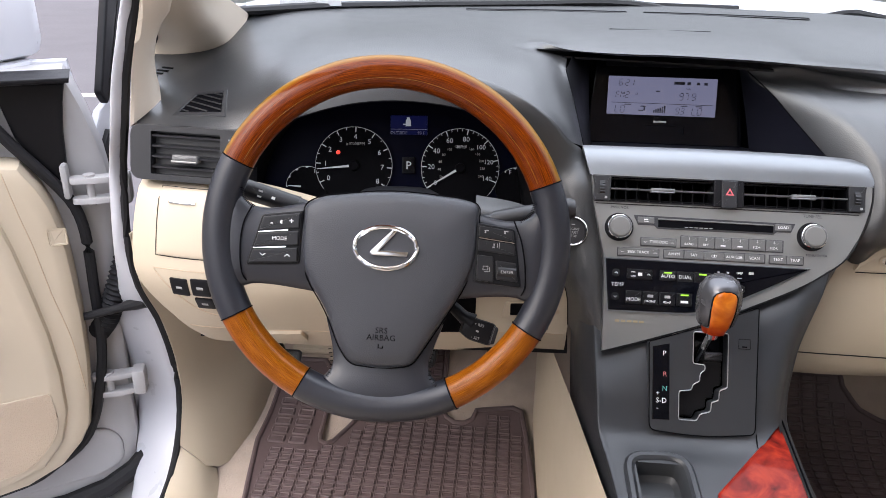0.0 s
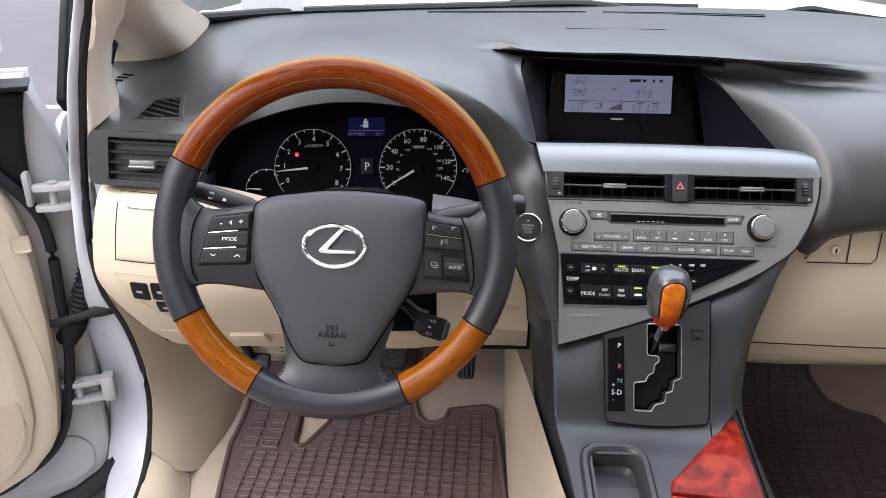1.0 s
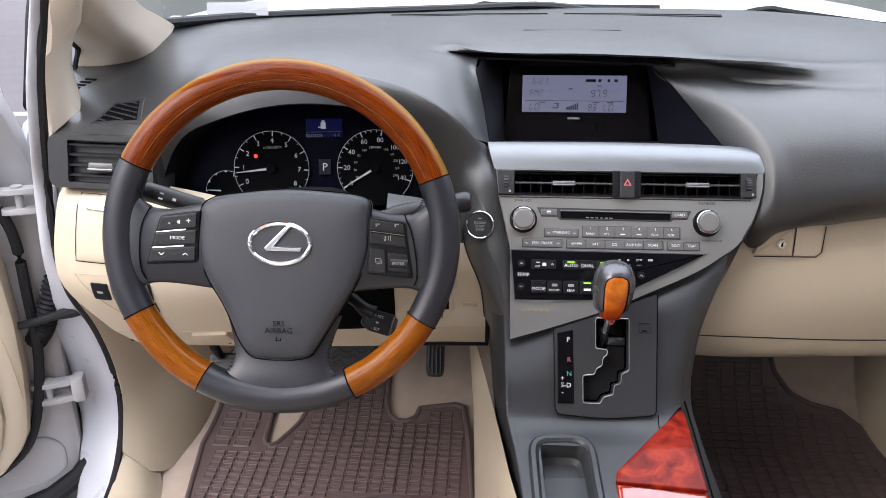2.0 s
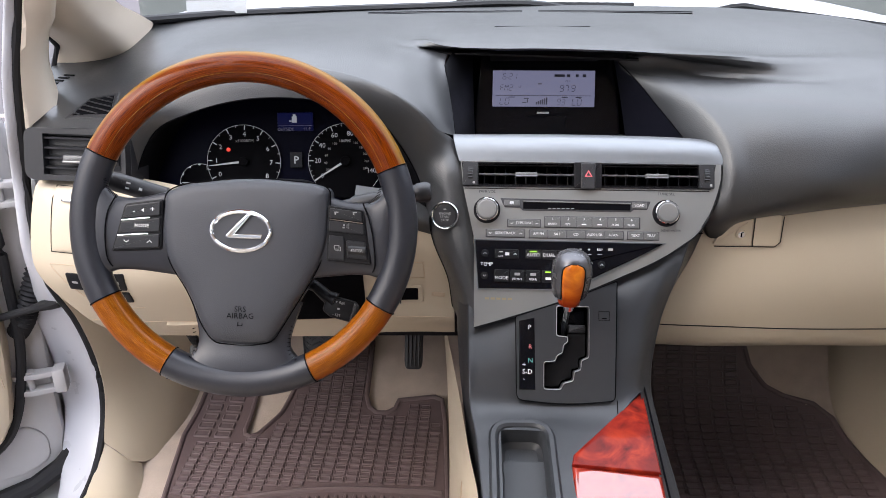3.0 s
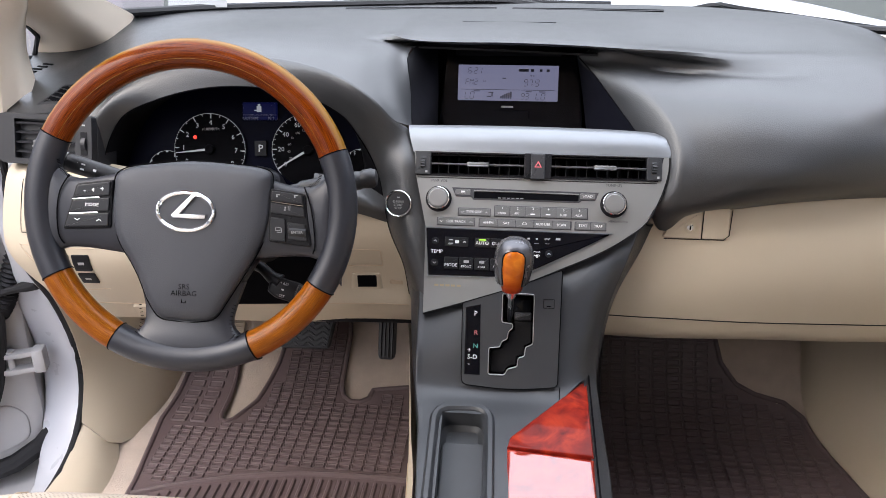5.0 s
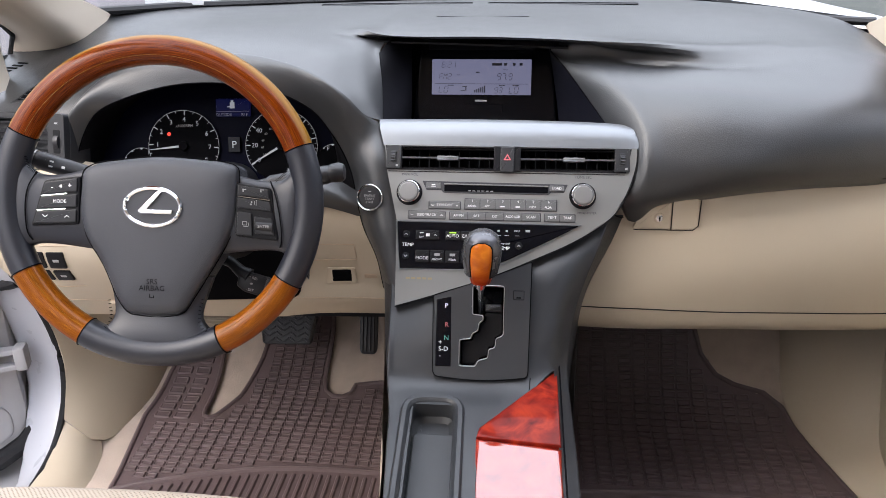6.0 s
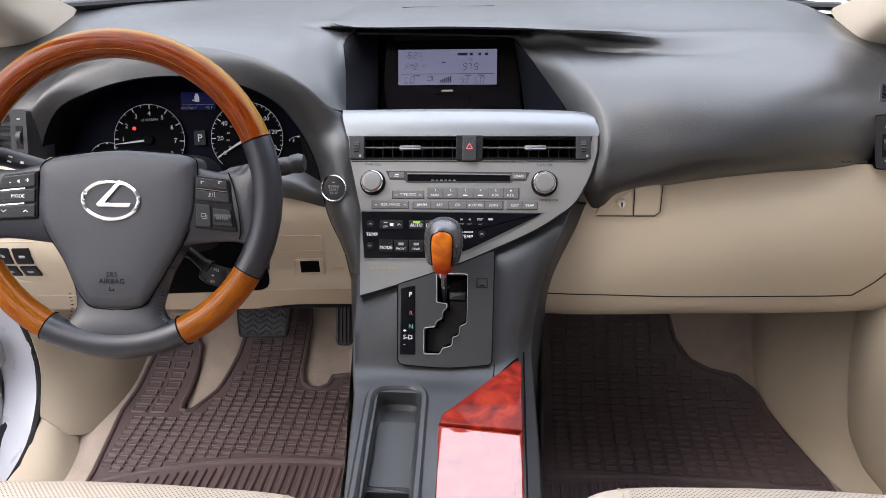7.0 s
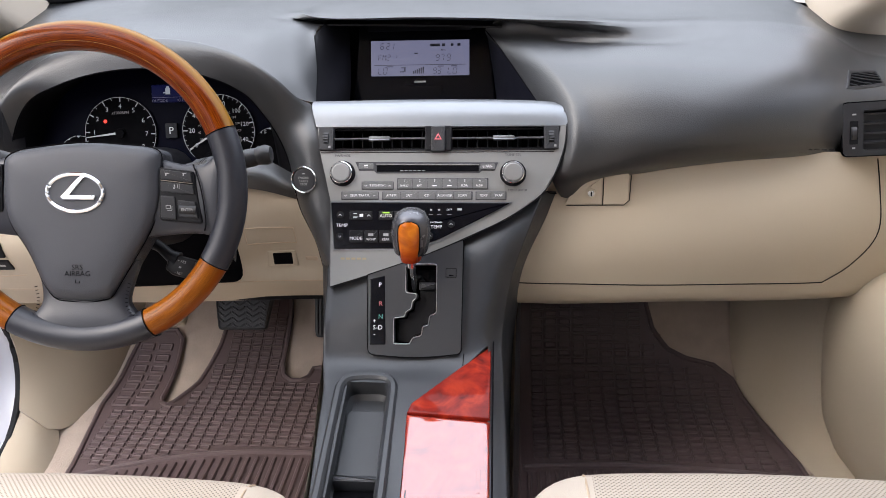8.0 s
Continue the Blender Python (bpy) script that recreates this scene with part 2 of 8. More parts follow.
# ---- building tools ----
def part(name, bm, mat, parent=None, label="", smooth=True, angle=35):
    me = bpy.data.meshes.new(name)
    bmesh.ops.recalc_face_normals(bm, faces=bm.faces)
    bm.to_mesh(me)
    bm.free()
    me.materials.append(mat)
    if smooth:
        me.shade_smooth()
        me.set_sharp_from_angle(angle=radians(angle))
    ob = new(name, me)
    if parent:
        ob.parent = parent
    if label:
        ob["label"] = label
    return ob


def thing(name, label, category, group="", kind="", at=(0, 0, 0)):
    ob = new(name)
    ob.empty_display_size = 0.05
    return tagged(ob, label, category, group, kind)


def rounded(points, r, n=4):
    """A polygon with its corners rounded; r may be one radius or one for each corner."""
    out = []
    m = len(points)
    rs = [r] * m if isinstance(r, (int, float)) else r
    for i in range(m):
        p, a, b = Vector(points[i]), Vector(points[i - 1]), Vector(points[(i + 1) % m])
        da, db = (a - p), (b - p)
        cut = min(rs[i], da.length * 0.49, db.length * 0.49)
        if cut < 1e-5:
            out.append(tuple(p))
            continue
        pa, pb = p + da.normalized() * cut, p + db.normalized() * cut
        for k in range(n + 1):
            t = k / n
            q = pa * (1 - t) ** 2 + p * 2 * t * (1 - t) + pb * t * t
            out.append(tuple(q))
    return out


def grown(points, d):
    """The closed outline moved outwards by d (inwards: minus)."""
    m = len(points)
    area = sum(points[i - 1][0] * points[i][1] - points[i][0] * points[i - 1][1] for i in range(m))
    sgn = 1 if area > 0 else -1
    out = []
    for i in range(m):
        a, p, b = (Vector(points[(i + k) % m]) for k in (-1, 0, 1))
        e1, e2 = (p - a), (b - p)
        if e1.length < 1e-7 or e2.length < 1e-7:
            out.append(tuple(p))
            continue
        n1 = Vector((e1.y, -e1.x)).normalized() * sgn
        n2 = Vector((e2.y, -e2.x)).normalized() * sgn
        nn = (n1 + n2)
        if nn.length < 1e-4:
            nn = n1
        nn.normalize()
        k = d / max(0.45, nn.dot(n1))
        out.append(tuple(p + nn * k))
    return out


def rings(bm, loops, cap_start=False, cap_end=True, closed=True):
    """Skin a row of equal loops of points."""
    vs = [[bm.verts.new(p) for p in lp] for lp in loops]
    n = len(vs[0])
    for a, b in zip(vs, vs[1:]):
        for i in range(n if closed else n - 1):
            j = (i + 1) % n
            try:
                bm.faces.new((a[i], a[j], b[j], b[i]))
            except ValueError:
                pass
    if cap_start:
        bm.faces.new(vs[0][::-1])
    if cap_end:
        bm.faces.new(vs[-1])
    return vs


def slab(outline, at, d0, d1, edge=0.001, bm=None, back=True):
    """A plate with an eased front edge: outline in the (u, v) of at(u, v, d), from depth d0 to d1."""
    bm = bm or bmesh.new()
    s = 1 if d1 > d0 else -1
    inner = grown(outline, -edge)
    mid = grown(outline, -edge * 0.3)
    lp = [[at(u, v, d0) for u, v in outline], [at(u, v, d1 - s * edge) for u, v in outline], [at(u, v, d1 - s * edge * 0.3) for u, v in mid], [at(u, v, d1) for u, v in inner]]
    us, vs = [p[0] for p in outline], [p[1] for p in outline]
    if min(max(us) - min(us), max(vs) - min(vs)) > edge * 9:
        # an inner line keeps the middle of the plate flat
        lp.append([at(u, v, d1) for u, v in grown(outline, -edge * 1.7)])
    rings(bm, lp, cap_start=back)
    return bm


def band(outer, inner, at, d0, d1, edge=0.0008):
    """A flat frame between two outlines of the same count."""
    bm = bmesh.new()
    lp = [[at(u, v, d0) for u, v in outer], [at(u, v, d1 - edge) for u, v in outer], [at(u, v, d1) for u, v in grown(outer, -edge)],
          [at(u, v, d1) for u, v in grown(inner, edge)], [at(u, v, d1 - edge) for u, v in inner], [at(u, v, d0) for u, v in inner], [at(u, v, d0) for u, v in outer]]
    rings(bm, lp, cap_end=False)
    return bm


def crowned(outline, at, d0, d1, steps):
    """A plate with a softly crowned margin; steps: (inset, drop below d1)."""
    bm = bmesh.new()
    rings(bm, [[at(u, v, d0) for u, v in outline]] + [[at(u, v, d1 - drop) for u, v in grown(outline, -inset)] for inset, drop in steps], cap_start=True)
    return bm


def dish(outline, at, depth, draft, edge=0.002, lip=0.0):
    """A hollow tray sunk from d = lip down to -depth."""
    bm = bmesh.new()
    lp = [[at(u, v, lip) for u, v in outline], [at(u, v, lip - edge) for u, v in grown(outline, -edge * 0.6)],
          [at(u, v, -depth + edge) for u, v in grown(outline, -draft)], [at(u, v, -depth) for u, v in grown(outline, -draft - edge)], [at(u, v, -depth) for u, v in grown(outline, -draft - edge * 1.5)]]
    rings(bm, lp)
    return bm


def smooth_line(points, n):
    """n + 1 points evenly along a smooth line through the given ones."""
    ps = [Vector(p) for p in points]
    dense = []
    for i in range(len(ps) - 1):
        p0 = ps[i - 1] if i else ps[i] * 2 - ps[i + 1]
        p1, p2 = ps[i], ps[i + 1]
        p3 = ps[i + 2] if i + 2 < len(ps) else ps[i + 1] * 2 - ps[i]
        for k in range(12):
            t = k / 12
            dense.append(0.5 * ((2 * p1) + (p2 - p0) * t + (2 * p0 - 5 * p1 + 4 * p2 - p3) * t * t + (3 * p1 - p0 - 3 * p2 + p3) * t ** 3))
    dense.append(ps[-1])
    acc = [0.0]
    for a, b in zip(dense, dense[1:]):
        acc.append(acc[-1] + (b - a).length)
    out, j = [], 0
    for k in range(n + 1):
        s = acc[-1] * k / n
        while j < len(acc) - 2 and acc[j + 1] < s:
            j += 1
        f = (s - acc[j]) / max(1e-9, acc[j + 1] - acc[j])
        out.append(dense[j].lerp(dense[j + 1], min(1, max(0, f))))
    return out


def loft(sections, across, along, thick=0.0, bm=None):
    """A smooth sheet through sections (each a row of 3D points). thick gives it a second skin behind."""
    cols = [smooth_line(s, along) for s in sections]
    lines = [smooth_line([c[k] for c in cols], across) for k in range(along + 1)]
    bm = bm or bmesh.new()
    vs = [[bm.verts.new(p) for p in ln] for ln in lines]
    for a, b in zip(vs, vs[1:]):
        for i in range(across):
            bm.faces.new((a[i], a[i + 1], b[i + 1], b[i]))
    if thick:
        bmesh.ops.recalc_face_normals(bm, faces=bm.faces)
        bmesh.ops.solidify(bm, geom=list(bm.faces), thickness=thick)
    return bm


def spline(points, per):
    """A smooth line through the points with the same number of steps in every stretch."""
    ps = [Vector(p) for p in points]
    n = len(ps)
    d = [max(1e-6, (b - a).length) for a, b in zip(ps, ps[1:])]
    slope = [(b - a) / q for a, b, q in zip(ps, ps[1:], d)]
    tan = [slope[0]] + [(slope[i - 1] * d[i] + slope[i] * d[i - 1]) / (d[i - 1] + d[i]) for i in range(1, n - 1)] + [slope[-1]]
    out = []
    for i in range(n - 1):
        for k in range(per):
            t = k / per
            h00, h10, h01, h11 = 2 * t ** 3 - 3 * t * t + 1, t ** 3 - 2 * t * t + t, 3 * t * t - 2 * t ** 3, t ** 3 - t * t
            out.append(ps[i] * h00 + tan[i] * (h10 * d[i]) + ps[i + 1] * h01 + tan[i + 1] * (h11 * d[i]))
    return out + [ps[-1]]


def knot_sheet(sections, per_across, per_along, skip=None):
    """A smooth sheet whose knots line up from section to section; skip(i, k) leaves out cells between sections and knots."""
    cols = [spline(q, per_along) for q in sections]
    lines = [spline([c[k] for c in cols], per_across) for k in range(len(cols[0]))]
    bm = bmesh.new()
    vs = [[bm.verts.new(p) for p in ln] for ln in lines]
    for k in range(len(vs) - 1):
        for i in range(len(vs[0]) - 1):
            if not (skip and skip(i // per_across, k // per_along)):
                bm.faces.new((vs[k][i], vs[k][i + 1], vs[k + 1][i + 1], vs[k + 1][i]))
    bmesh.ops.delete(bm, geom=[v for v in bm.verts if not v.link_faces], context="VERTS")
    return bm


def tube(path, radius, n=8, bm=None, caps=True, flat=1.0, up=(0, 0, 1)):
    """A round bar along a path; radius may be a row of radii."""
    bm = bm or bmesh.new()
    ps = [Vector(p) for p in path]
    rs = [radius] * len(ps) if isinstance(radius, (int, float)) else radius
    loops = []
    for i, p in enumerate(ps):
        d = (ps[min(i + 1, len(ps) - 1)] - ps[max(i - 1, 0)]).normalized()
        a = d.cross(Vector(up))
        if a.length < 1e-3:
            a = d.cross(Vector((1, 0, 0)))
        a.normalize()
        b = a.cross(d)
        loops.append([p + (a * math.cos(2 * math.pi * k / n) + b * math.sin(2 * math.pi * k / n) * flat) * rs[i] for k in range(n)])
    rings(bm, loops, cap_start=caps, cap_end=caps)
    return bm


def block(lo, hi, r=0.004, bm=None, m=None):
    """A box with rounded edges."""
    b2 = bmesh.new()
    bmesh.ops.create_cube(b2, size=1)
    for v in b2.verts:
        v.co = Vector([(lo[i] + hi[i]) / 2 + v.co[i] * (hi[i] - lo[i]) for i in range(3)])
    if r:
        bmesh.ops.bevel(b2, geom=list(b2.edges), offset=r, segments=2, profile=0.5, affect="EDGES")
    if m:
        b2.transform(m)
    if bm is None:
        return b2
    me = bpy.data.meshes.new("tmp")
    b2.to_mesh(me)
    b2.free()
    bm.from_mesh(me)
    bpy.data.meshes.remove(me)
    return bm


def disc(at, u, v, r, d0, d1, n=28, edge=0.001, bm=None, flat=1.0):
    return slab([(u + r * math.cos(2 * math.pi * k / n), v + r * flat * math.sin(2 * math.pi * k / n)) for k in range(n)], at, d0, d1, edge, bm)


def box_uv(u0, v0, u1, v1, r=0.0, n=3):
    return rounded([(u0, v0), (u1, v0), (u1, v1), (u0, v1)], r, n) if r else [(u0, v0), (u1, v0), (u1, v1), (u0, v1)]


def plane_frame(origin, across, normal):
    """A place finder: (u, v, d) from an origin, the way across and the normal towards the viewer."""
    o, nn = Vector(origin), Vector(normal).normalized()
    uu = Vector(across)
    uu = (uu - nn * uu.dot(nn)).normalized()
    vv = nn.cross(uu)

    def at(u, v, d=0.0):
        return o + uu * u + vv * v + nn * d
    at.matrix = Matrix.Translation(o) @ Matrix((uu, vv, nn)).transposed().to_4x4()
    return at


def writing(text, at, u, v, size, mat, parent, name="lettering", d=0.0004, align="CENTER", wide=1.0, turn=0.0):
    """Letters of the built-in font as a thin mesh, lying on a place finder."""
    cu = bpy.data.curves.new(name, "FONT")
    cu.body, cu.size, cu.align_x, cu.align_y, cu.resolution_u = text, size, align, "CENTER", 2
    tmp = bpy.data.objects.new("tmp", cu)
    me = bpy.data.meshes.new_from_object(tmp)
    bpy.data.objects.remove(tmp)
    bpy.data.curves.remove(cu)
    me.name = name
    me.transform(at.matrix @ Matrix.Translation((u, v, d)) @ Matrix.Rotation(radians(turn), 4, "Z") @ Matrix.Diagonal((wide, 1, 1, 1)))
    me.materials.clear()
    me.materials.append(mat)
    ob = new(name, me)
    ob.parent = parent
    return ob


def bars(rects, at, mat, parent, name="marking", d=0.0004):
    """Plain printed marks: (u, v, width, height) each."""
    bm = bmesh.new()
    for u, v, w, h in rects:
        bm.faces.new([bm.verts.new(at(u + a * w / 2, v + b * h / 2, d)) for a, b in ((-1, -1), (1, -1), (1, 1), (-1, 1))])
    return part(name, bm, mat, parent, smooth=False)


def skin_of(ob):
    """A search tree of a mesh, for laying seams and caps on its surface."""
    return BVHTree.FromPolygons([v.co.copy() for v in ob.data.vertices], [tuple(p.vertices) for p in ob.data.polygons])


def laid(tree, points, way=(0, 1, 0), lift=0.0005, back=0.6):
    """Points pushed along a way until they meet a surface."""
    out = []
    w = Vector(way).normalized()
    for p in points:
        hit, normal, _, _ = tree.ray_cast(Vector(p) - w * back, w)
        if hit is None:
            continue
        if normal.dot(w) > 0:
            normal = -normal
        out.append(hit + normal * lift)
    return out


def seam(name, tree, points, parent, mat, n=30, r=0.0007, way=(0, 1, 0), closed=False):
    """A thin dark joint laid on a surface."""
    line = smooth_line(points, n) if len(points) > 2 and not closed else [Vector(points[i % len(points)]).lerp(Vector(points[(i + 1) % len(points)]), k / 6) for i in range(len(points) - (0 if closed else 1)) for k in range(6)] + [Vector(points[0] if closed else points[-1])]
    pts = laid(tree, line, way)
    return part(name, tube(pts, r, 5), mat, parent) if len(pts) > 2 else None


def cap_on(name, tree, outline, parent, mat, lift=0.0015, way=(0, 1, 0), label="", edge=0.0015):
    """A thin cap that follows the surface under it; outline: (x, z)."""
    fine = []
    for a, b in zip(outline, outline[1:] + outline[:1]):
        n = max(1, int(math.dist(a, b) / 0.010))
        fine += [(a[0] + (b[0] - a[0]) * k / n, a[1] + (b[1] - a[1]) * k / n) for k in range(n)]
    outline = fine
    o = laid(tree, [(x, 0.5, z) for x, z in outline], way, -0.002, 0.0)
    i1 = laid(tree, [(x, 0.5, z) for x, z in outline], way, lift - edge * 0.4, 0.0)
    i2 = laid(tree, [(x, 0.5, z) for x, z in grown(outline, -edge)], way, lift, 0.0)
    cx, cz = sum(p[0] for p in outline) / len(outline), sum(p[1] for p in outline) / len(outline)
    loops = [o, i1, i2]
    for k in (0.75, 0.5, 0.25, 0.05):
        loops.append(laid(tree, [(cx + (x - cx) * k, 0.5, cz + (z - cz) * k) for x, z in grown(outline, -edge)], way, lift, 0.0))
    bm = bmesh.new()
    rings(bm, loops)
    return part(name, bm, mat, parent, label)


def plate_with_hole(outer, hole, at, d, depth):
    bm = bmesh.new()
    edges = []
    for lp in (outer, hole):
        vs = [bm.verts.new(at(u, v, d)) for u, v in lp]
        edges += [bm.edges.new((vs[i - 1], vs[i])) for i in range(len(vs))]
    bmesh.ops.triangle_fill(bm, edges=edges, use_beauty=True)
    rings(bm, [[at(u, v, d) for u, v in outer], [at(u, v, d - depth) for u, v in outer]], cap_end=False)
    rings(bm, [[at(u, v, d) for u, v in hole], [at(u, v, d - depth) for u, v in hole]], cap_end=False)
    return bm


def inside(pt, poly):
    x, y = pt
    hit = False
    for i in range(len(poly)):
        (xa, ya), (xb, yb) = poly[i - 1], poly[i]
        if (ya > y) != (yb > y) and x < (xb - xa) * (y - ya) / (yb - ya) + xa:
            hit = not hit
    return hit


def cut(bm, inside):
    """Remove the faces whose middle lies inside."""
    bmesh.ops.delete(bm, geom=[f for f in bm.faces if inside(f.calc_center_median())], context="FACES")
    return bm


# ---- ground and car shell ----
MID = 0.276      # the car's middle line
GROUND = -0.42
bm = bmesh.new()
for a, b, c, d in ((-400, -400, 400, 400),):
    bm.faces.new([bm.verts.new(p) for p in ((a, b, GROUND), (c, b, GROUND), (c, d, GROUND), (a, d, GROUND))])
ground = tagged(part("ground", bm, ASPHALT), "weathered grey asphalt parking ground around the car", "ground", kind="structure")
bm = bmesh.new()
for x0, y0 in ((-9.0, 6.2),):
    bm.faces.new([bm.verts.new(p) for p in ((x0, y0, GROUND + 0.004), (x0 + 7.5, y0 + 0.25, GROUND + 0.004), (x0 + 7.5, y0 + 0.4, GROUND + 0.004), (x0, y0 + 0.15, GROUND + 0.004))])
tagged(part("parking_line", bm, LINE_PAINT), "faded pale parking line painted on the asphalt", "road marking", kind="structure")

# unseen height and width are added to darken the sky reflected in the dash
bm = block((-7.0, 15.0, GROUND), (40.0, 15.6, 6.5), 0.0)
tagged(part("backdrop", bm, material("grey_green_render", (0.17, 0.185, 0.18), 0.9, vary=0.25, vary_scale=0.35), smooth=False), "dull grey-green wall far beyond the bonnet", "backdrop", kind="structure")

body = thing("car_body", "white car body shell with beige inner trim", "car body", kind="structure")


# the shell stands turned by some degrees to the driver-facing centre stack
AXIS = Vector((0.9932, 0.1167, 0.0))
SHELL = Matrix.Translation((MID, 0.92, 0)) @ Matrix.Rotation(radians(6.7), 4, "Z") @ Matrix.Translation((-MID, -0.92, 0))


def mirror_x(p):
    p = Vector(p)
    return tuple(p - AXIS * 2 * (p.dot(AXIS) - 0.388) - Vector((0, 0, 0.035)))


def in_shell(bm):
    bm.transform(SHELL)
    return bm


# floor pan and carpet, rising into the firewall
FLOOR_DRIVER = [(q.x, q.y) for q in spline([(-1.5, 0.075, 0), (0.0, 0.072, 0), (0.6, 0.070, 0), (0.9, 0.070, 0), (1.12, 0.086, 0), (1.22, 0.100, 0), (1.35, 0.174, 0), (1.45, 0.27, 0), (1.52, 0.46, 0)], 16)]
FLOOR_PASSENGER = [(q.x, q.y) for q in spline([(-1.5, 0.075, 0), (0.0, 0.072, 0), (0.6, 0.070, 0), (0.9, 0.070, 0), (1.10, 0.076, 0), (1.20, 0.090, 0), (1.27, 0.140, 0), (1.33, 0.24, 0), (1.43, 0.48, 0)], 16)]


def floor_z(x, y):
    out = []
    for pts in (FLOOR_DRIVER, FLOOR_PASSENGER):
        z = pts[-1][1] + (y - pts[-1][0]) * 2.5
        for (ya, za), (yb, zb) in zip(pts, pts[1:]):
            if y <= yb:
                z = za + (zb - za) * (y - ya) / (yb - ya)
                break
        out.append(z)
    k = min(1, max(0, (x - 0.05) / 0.4))
    return out[0] * (1 - k) + out[1] * k


bm = bmesh.new()
xs = [-0.56 + 1.70 * i / 34 for i in range(35)]
ys = [-1.45, -1.0, -0.5, 0.0, 0.4] + [0.6 + 0.94 * i / 40 for i in range(41)]
grid = [[bm.verts.new((x, y, floor_z(x, y))) for x in xs] for y in ys]
for ra, rb in zip(grid, grid[1:]):
    for i in range(len(xs) - 1):
        bm.faces.new((ra[i], ra[i + 1], rb[i + 1], rb[i]))
tagged(part("floor", bm, CARPET), "beige carpet covering the car floor and footwells", "carpet", kind="structure")

# roof, rear wall and pillars that close the cabin
roof_rows = []
for y, z, w in ((0.56, 1.28, 0.52), (0.4, 1.32, 0.58), (0.0, 1.35, 0.62), (-0.9, 1.34, 0.62), (-1.9, 1.25, 0.58)):
    roof_rows.append([(MID - w, y, z - 0.05), (MID - w * 0.7, y, z), (MID, y, z + 0.02), (MID + w * 0.7, y, z), (MID + w, y, z - 0.05)])
bm = loft(roof_rows, 14, 16, 0.03)
tagged(part("ceiling", in_shell(bm), BEIGE_TRIM), "pale beige fabric roof lining of the car", "roof lining", kind="structure")
bm = block((MID - 0.72, -2.0, -0.1), (MID + 0.72, -1.94, 0.85), 0.02)
tagged(part("wall_rear", in_shell(bm), BEIGE_TRIM), "beige rear wall of the cabin below the tailgate glass", "wall", kind="structure")

# side frames: the right side with its door shut, the left with the door open
for side in (0, 1):
    fx = (lambda p: p) if side == 0 else mirror_x
    bm = tube([fx(p) for p in ((-0.43, -0.5, 0.1), (-0.43, -0.5, 0.85), (-0.345, -0.55, 1.28))], 0.05, 8)
    part("pillar_trim", bm, BEIGE_TRIM, body)
    rear = [fx(p) for p in ((-0.43, -0.52, -0.05), (-0.265, -1.95, -0.05), (-0.265, -1.95, 0.75), (-0.43, -0.52, 0.75))]
    bm = bmesh.new()
    bm.faces.new([bm.verts.new(p) for p in rear])
    bmesh.ops.solidify(bm, geom=list(bm.faces), thickness=0.05)
    part("rear_door_trim", bm, BEIGE, body, smooth=False)

# dark privacy glass behind
for side in (0, 1):
    fx = (lambda p: p) if side == 0 else mirror_x
    bm = bmesh.new()
    bm.faces.new([bm.verts.new(fx(p)) for p in ((-0.43, -0.52, 0.75), (-0.265, -1.95, 0.75), (-0.15, -1.9, 1.22), (-0.345, -0.56, 1.28))])
    part("rear_side_glass", bm, PRIVACY, body, "dark tinted rear side glass")
bm = bmesh.new()
bm.faces.new([bm.verts.new(p) for p in ((MID - 0.7, -1.97, 0.84), (MID + 0.7, -1.97, 0.84), (MID + 0.56, -1.90, 1.24), (MID - 0.56, -1.90, 1.24))])
part("tailgate_glass", in_shell(bm), PRIVACY, body, "dark tinted tailgate glass")

# windscreen
ws_low = [(-0.46, 1.26, 0.872), (-0.3, 1.385, 0.874), (0.0, 1.495, 0.876)]
ws_low = ws_low + [(0.222, 1.54, 0.877)] + [mirror_x(p) for p in ws_low[::-1]]
ws_top = [(-0.235, 0.56, 1.24), (-0.13, 0.60, 1.265), (0.1, 0.63, 1.28)]
ws_top = ws_top + [(0.30, 0.65, 1.285)] + [mirror_x(p) for p in ws_top[::-1]]
bm = loft([[a, Vector(a).lerp(Vector(b), 0.5) + Vector((0, 0.02, 0.02)), b] for a, b in zip(ws_low, ws_top)], 24, 10)
pane = part("windscreen", bm, GLASS, body, "clear laminated windscreen")
pane.visible_shadow = False
bm = tube(smooth_line([(x, y - 0.02, z + 0.003) for x, y, z in ws_low], 40), 0.013, 8, flat=0.6)
part("windscreen_seal", bm, RUBBER, body)

# bonnet, cowl and wings
bonnet_rows = []
for y, z, w in ((1.57, 0.845, 0.86), (1.62, 0.872, 0.87), (1.75, 0.888, 0.87), (2.2, 0.87, 0.86), (2.6, 0.80, 0.82), (2.85, 0.66, 0.74)):
    bonnet_rows.append([(MID - w, y - 0.3 * (1.95 - y if y < 1.95 else 0), z - 0.06), (MID - w * 0.72, y, z - 0.012), (MID - w * 0.35, y + 0.02, z - 0.004), (MID, y + 0.02, z), (MID + w * 0.35, y + 0.02, z - 0.004), (MID + w * 0.72, y, z - 0.012), (MID + w, y - 0.3 * (1.95 - y if y < 1.95 else 0), z - 0.06)])
bm = loft(bonnet_rows, 30, 30, 0.015)
part("bonnet", in_shell(bm), PAINT, body, "glossy white bonnet")
bm = loft([[(x, y + 0.0, z - 0.012), (x, y + 0.035, z - 0.016), (x, y + 0.07, z - 0.04)] for x, y, z in ws_low], 24, 5, 0.01)
part("cowl_panel", bm, BLACK, body, "black plastic cowl panel")
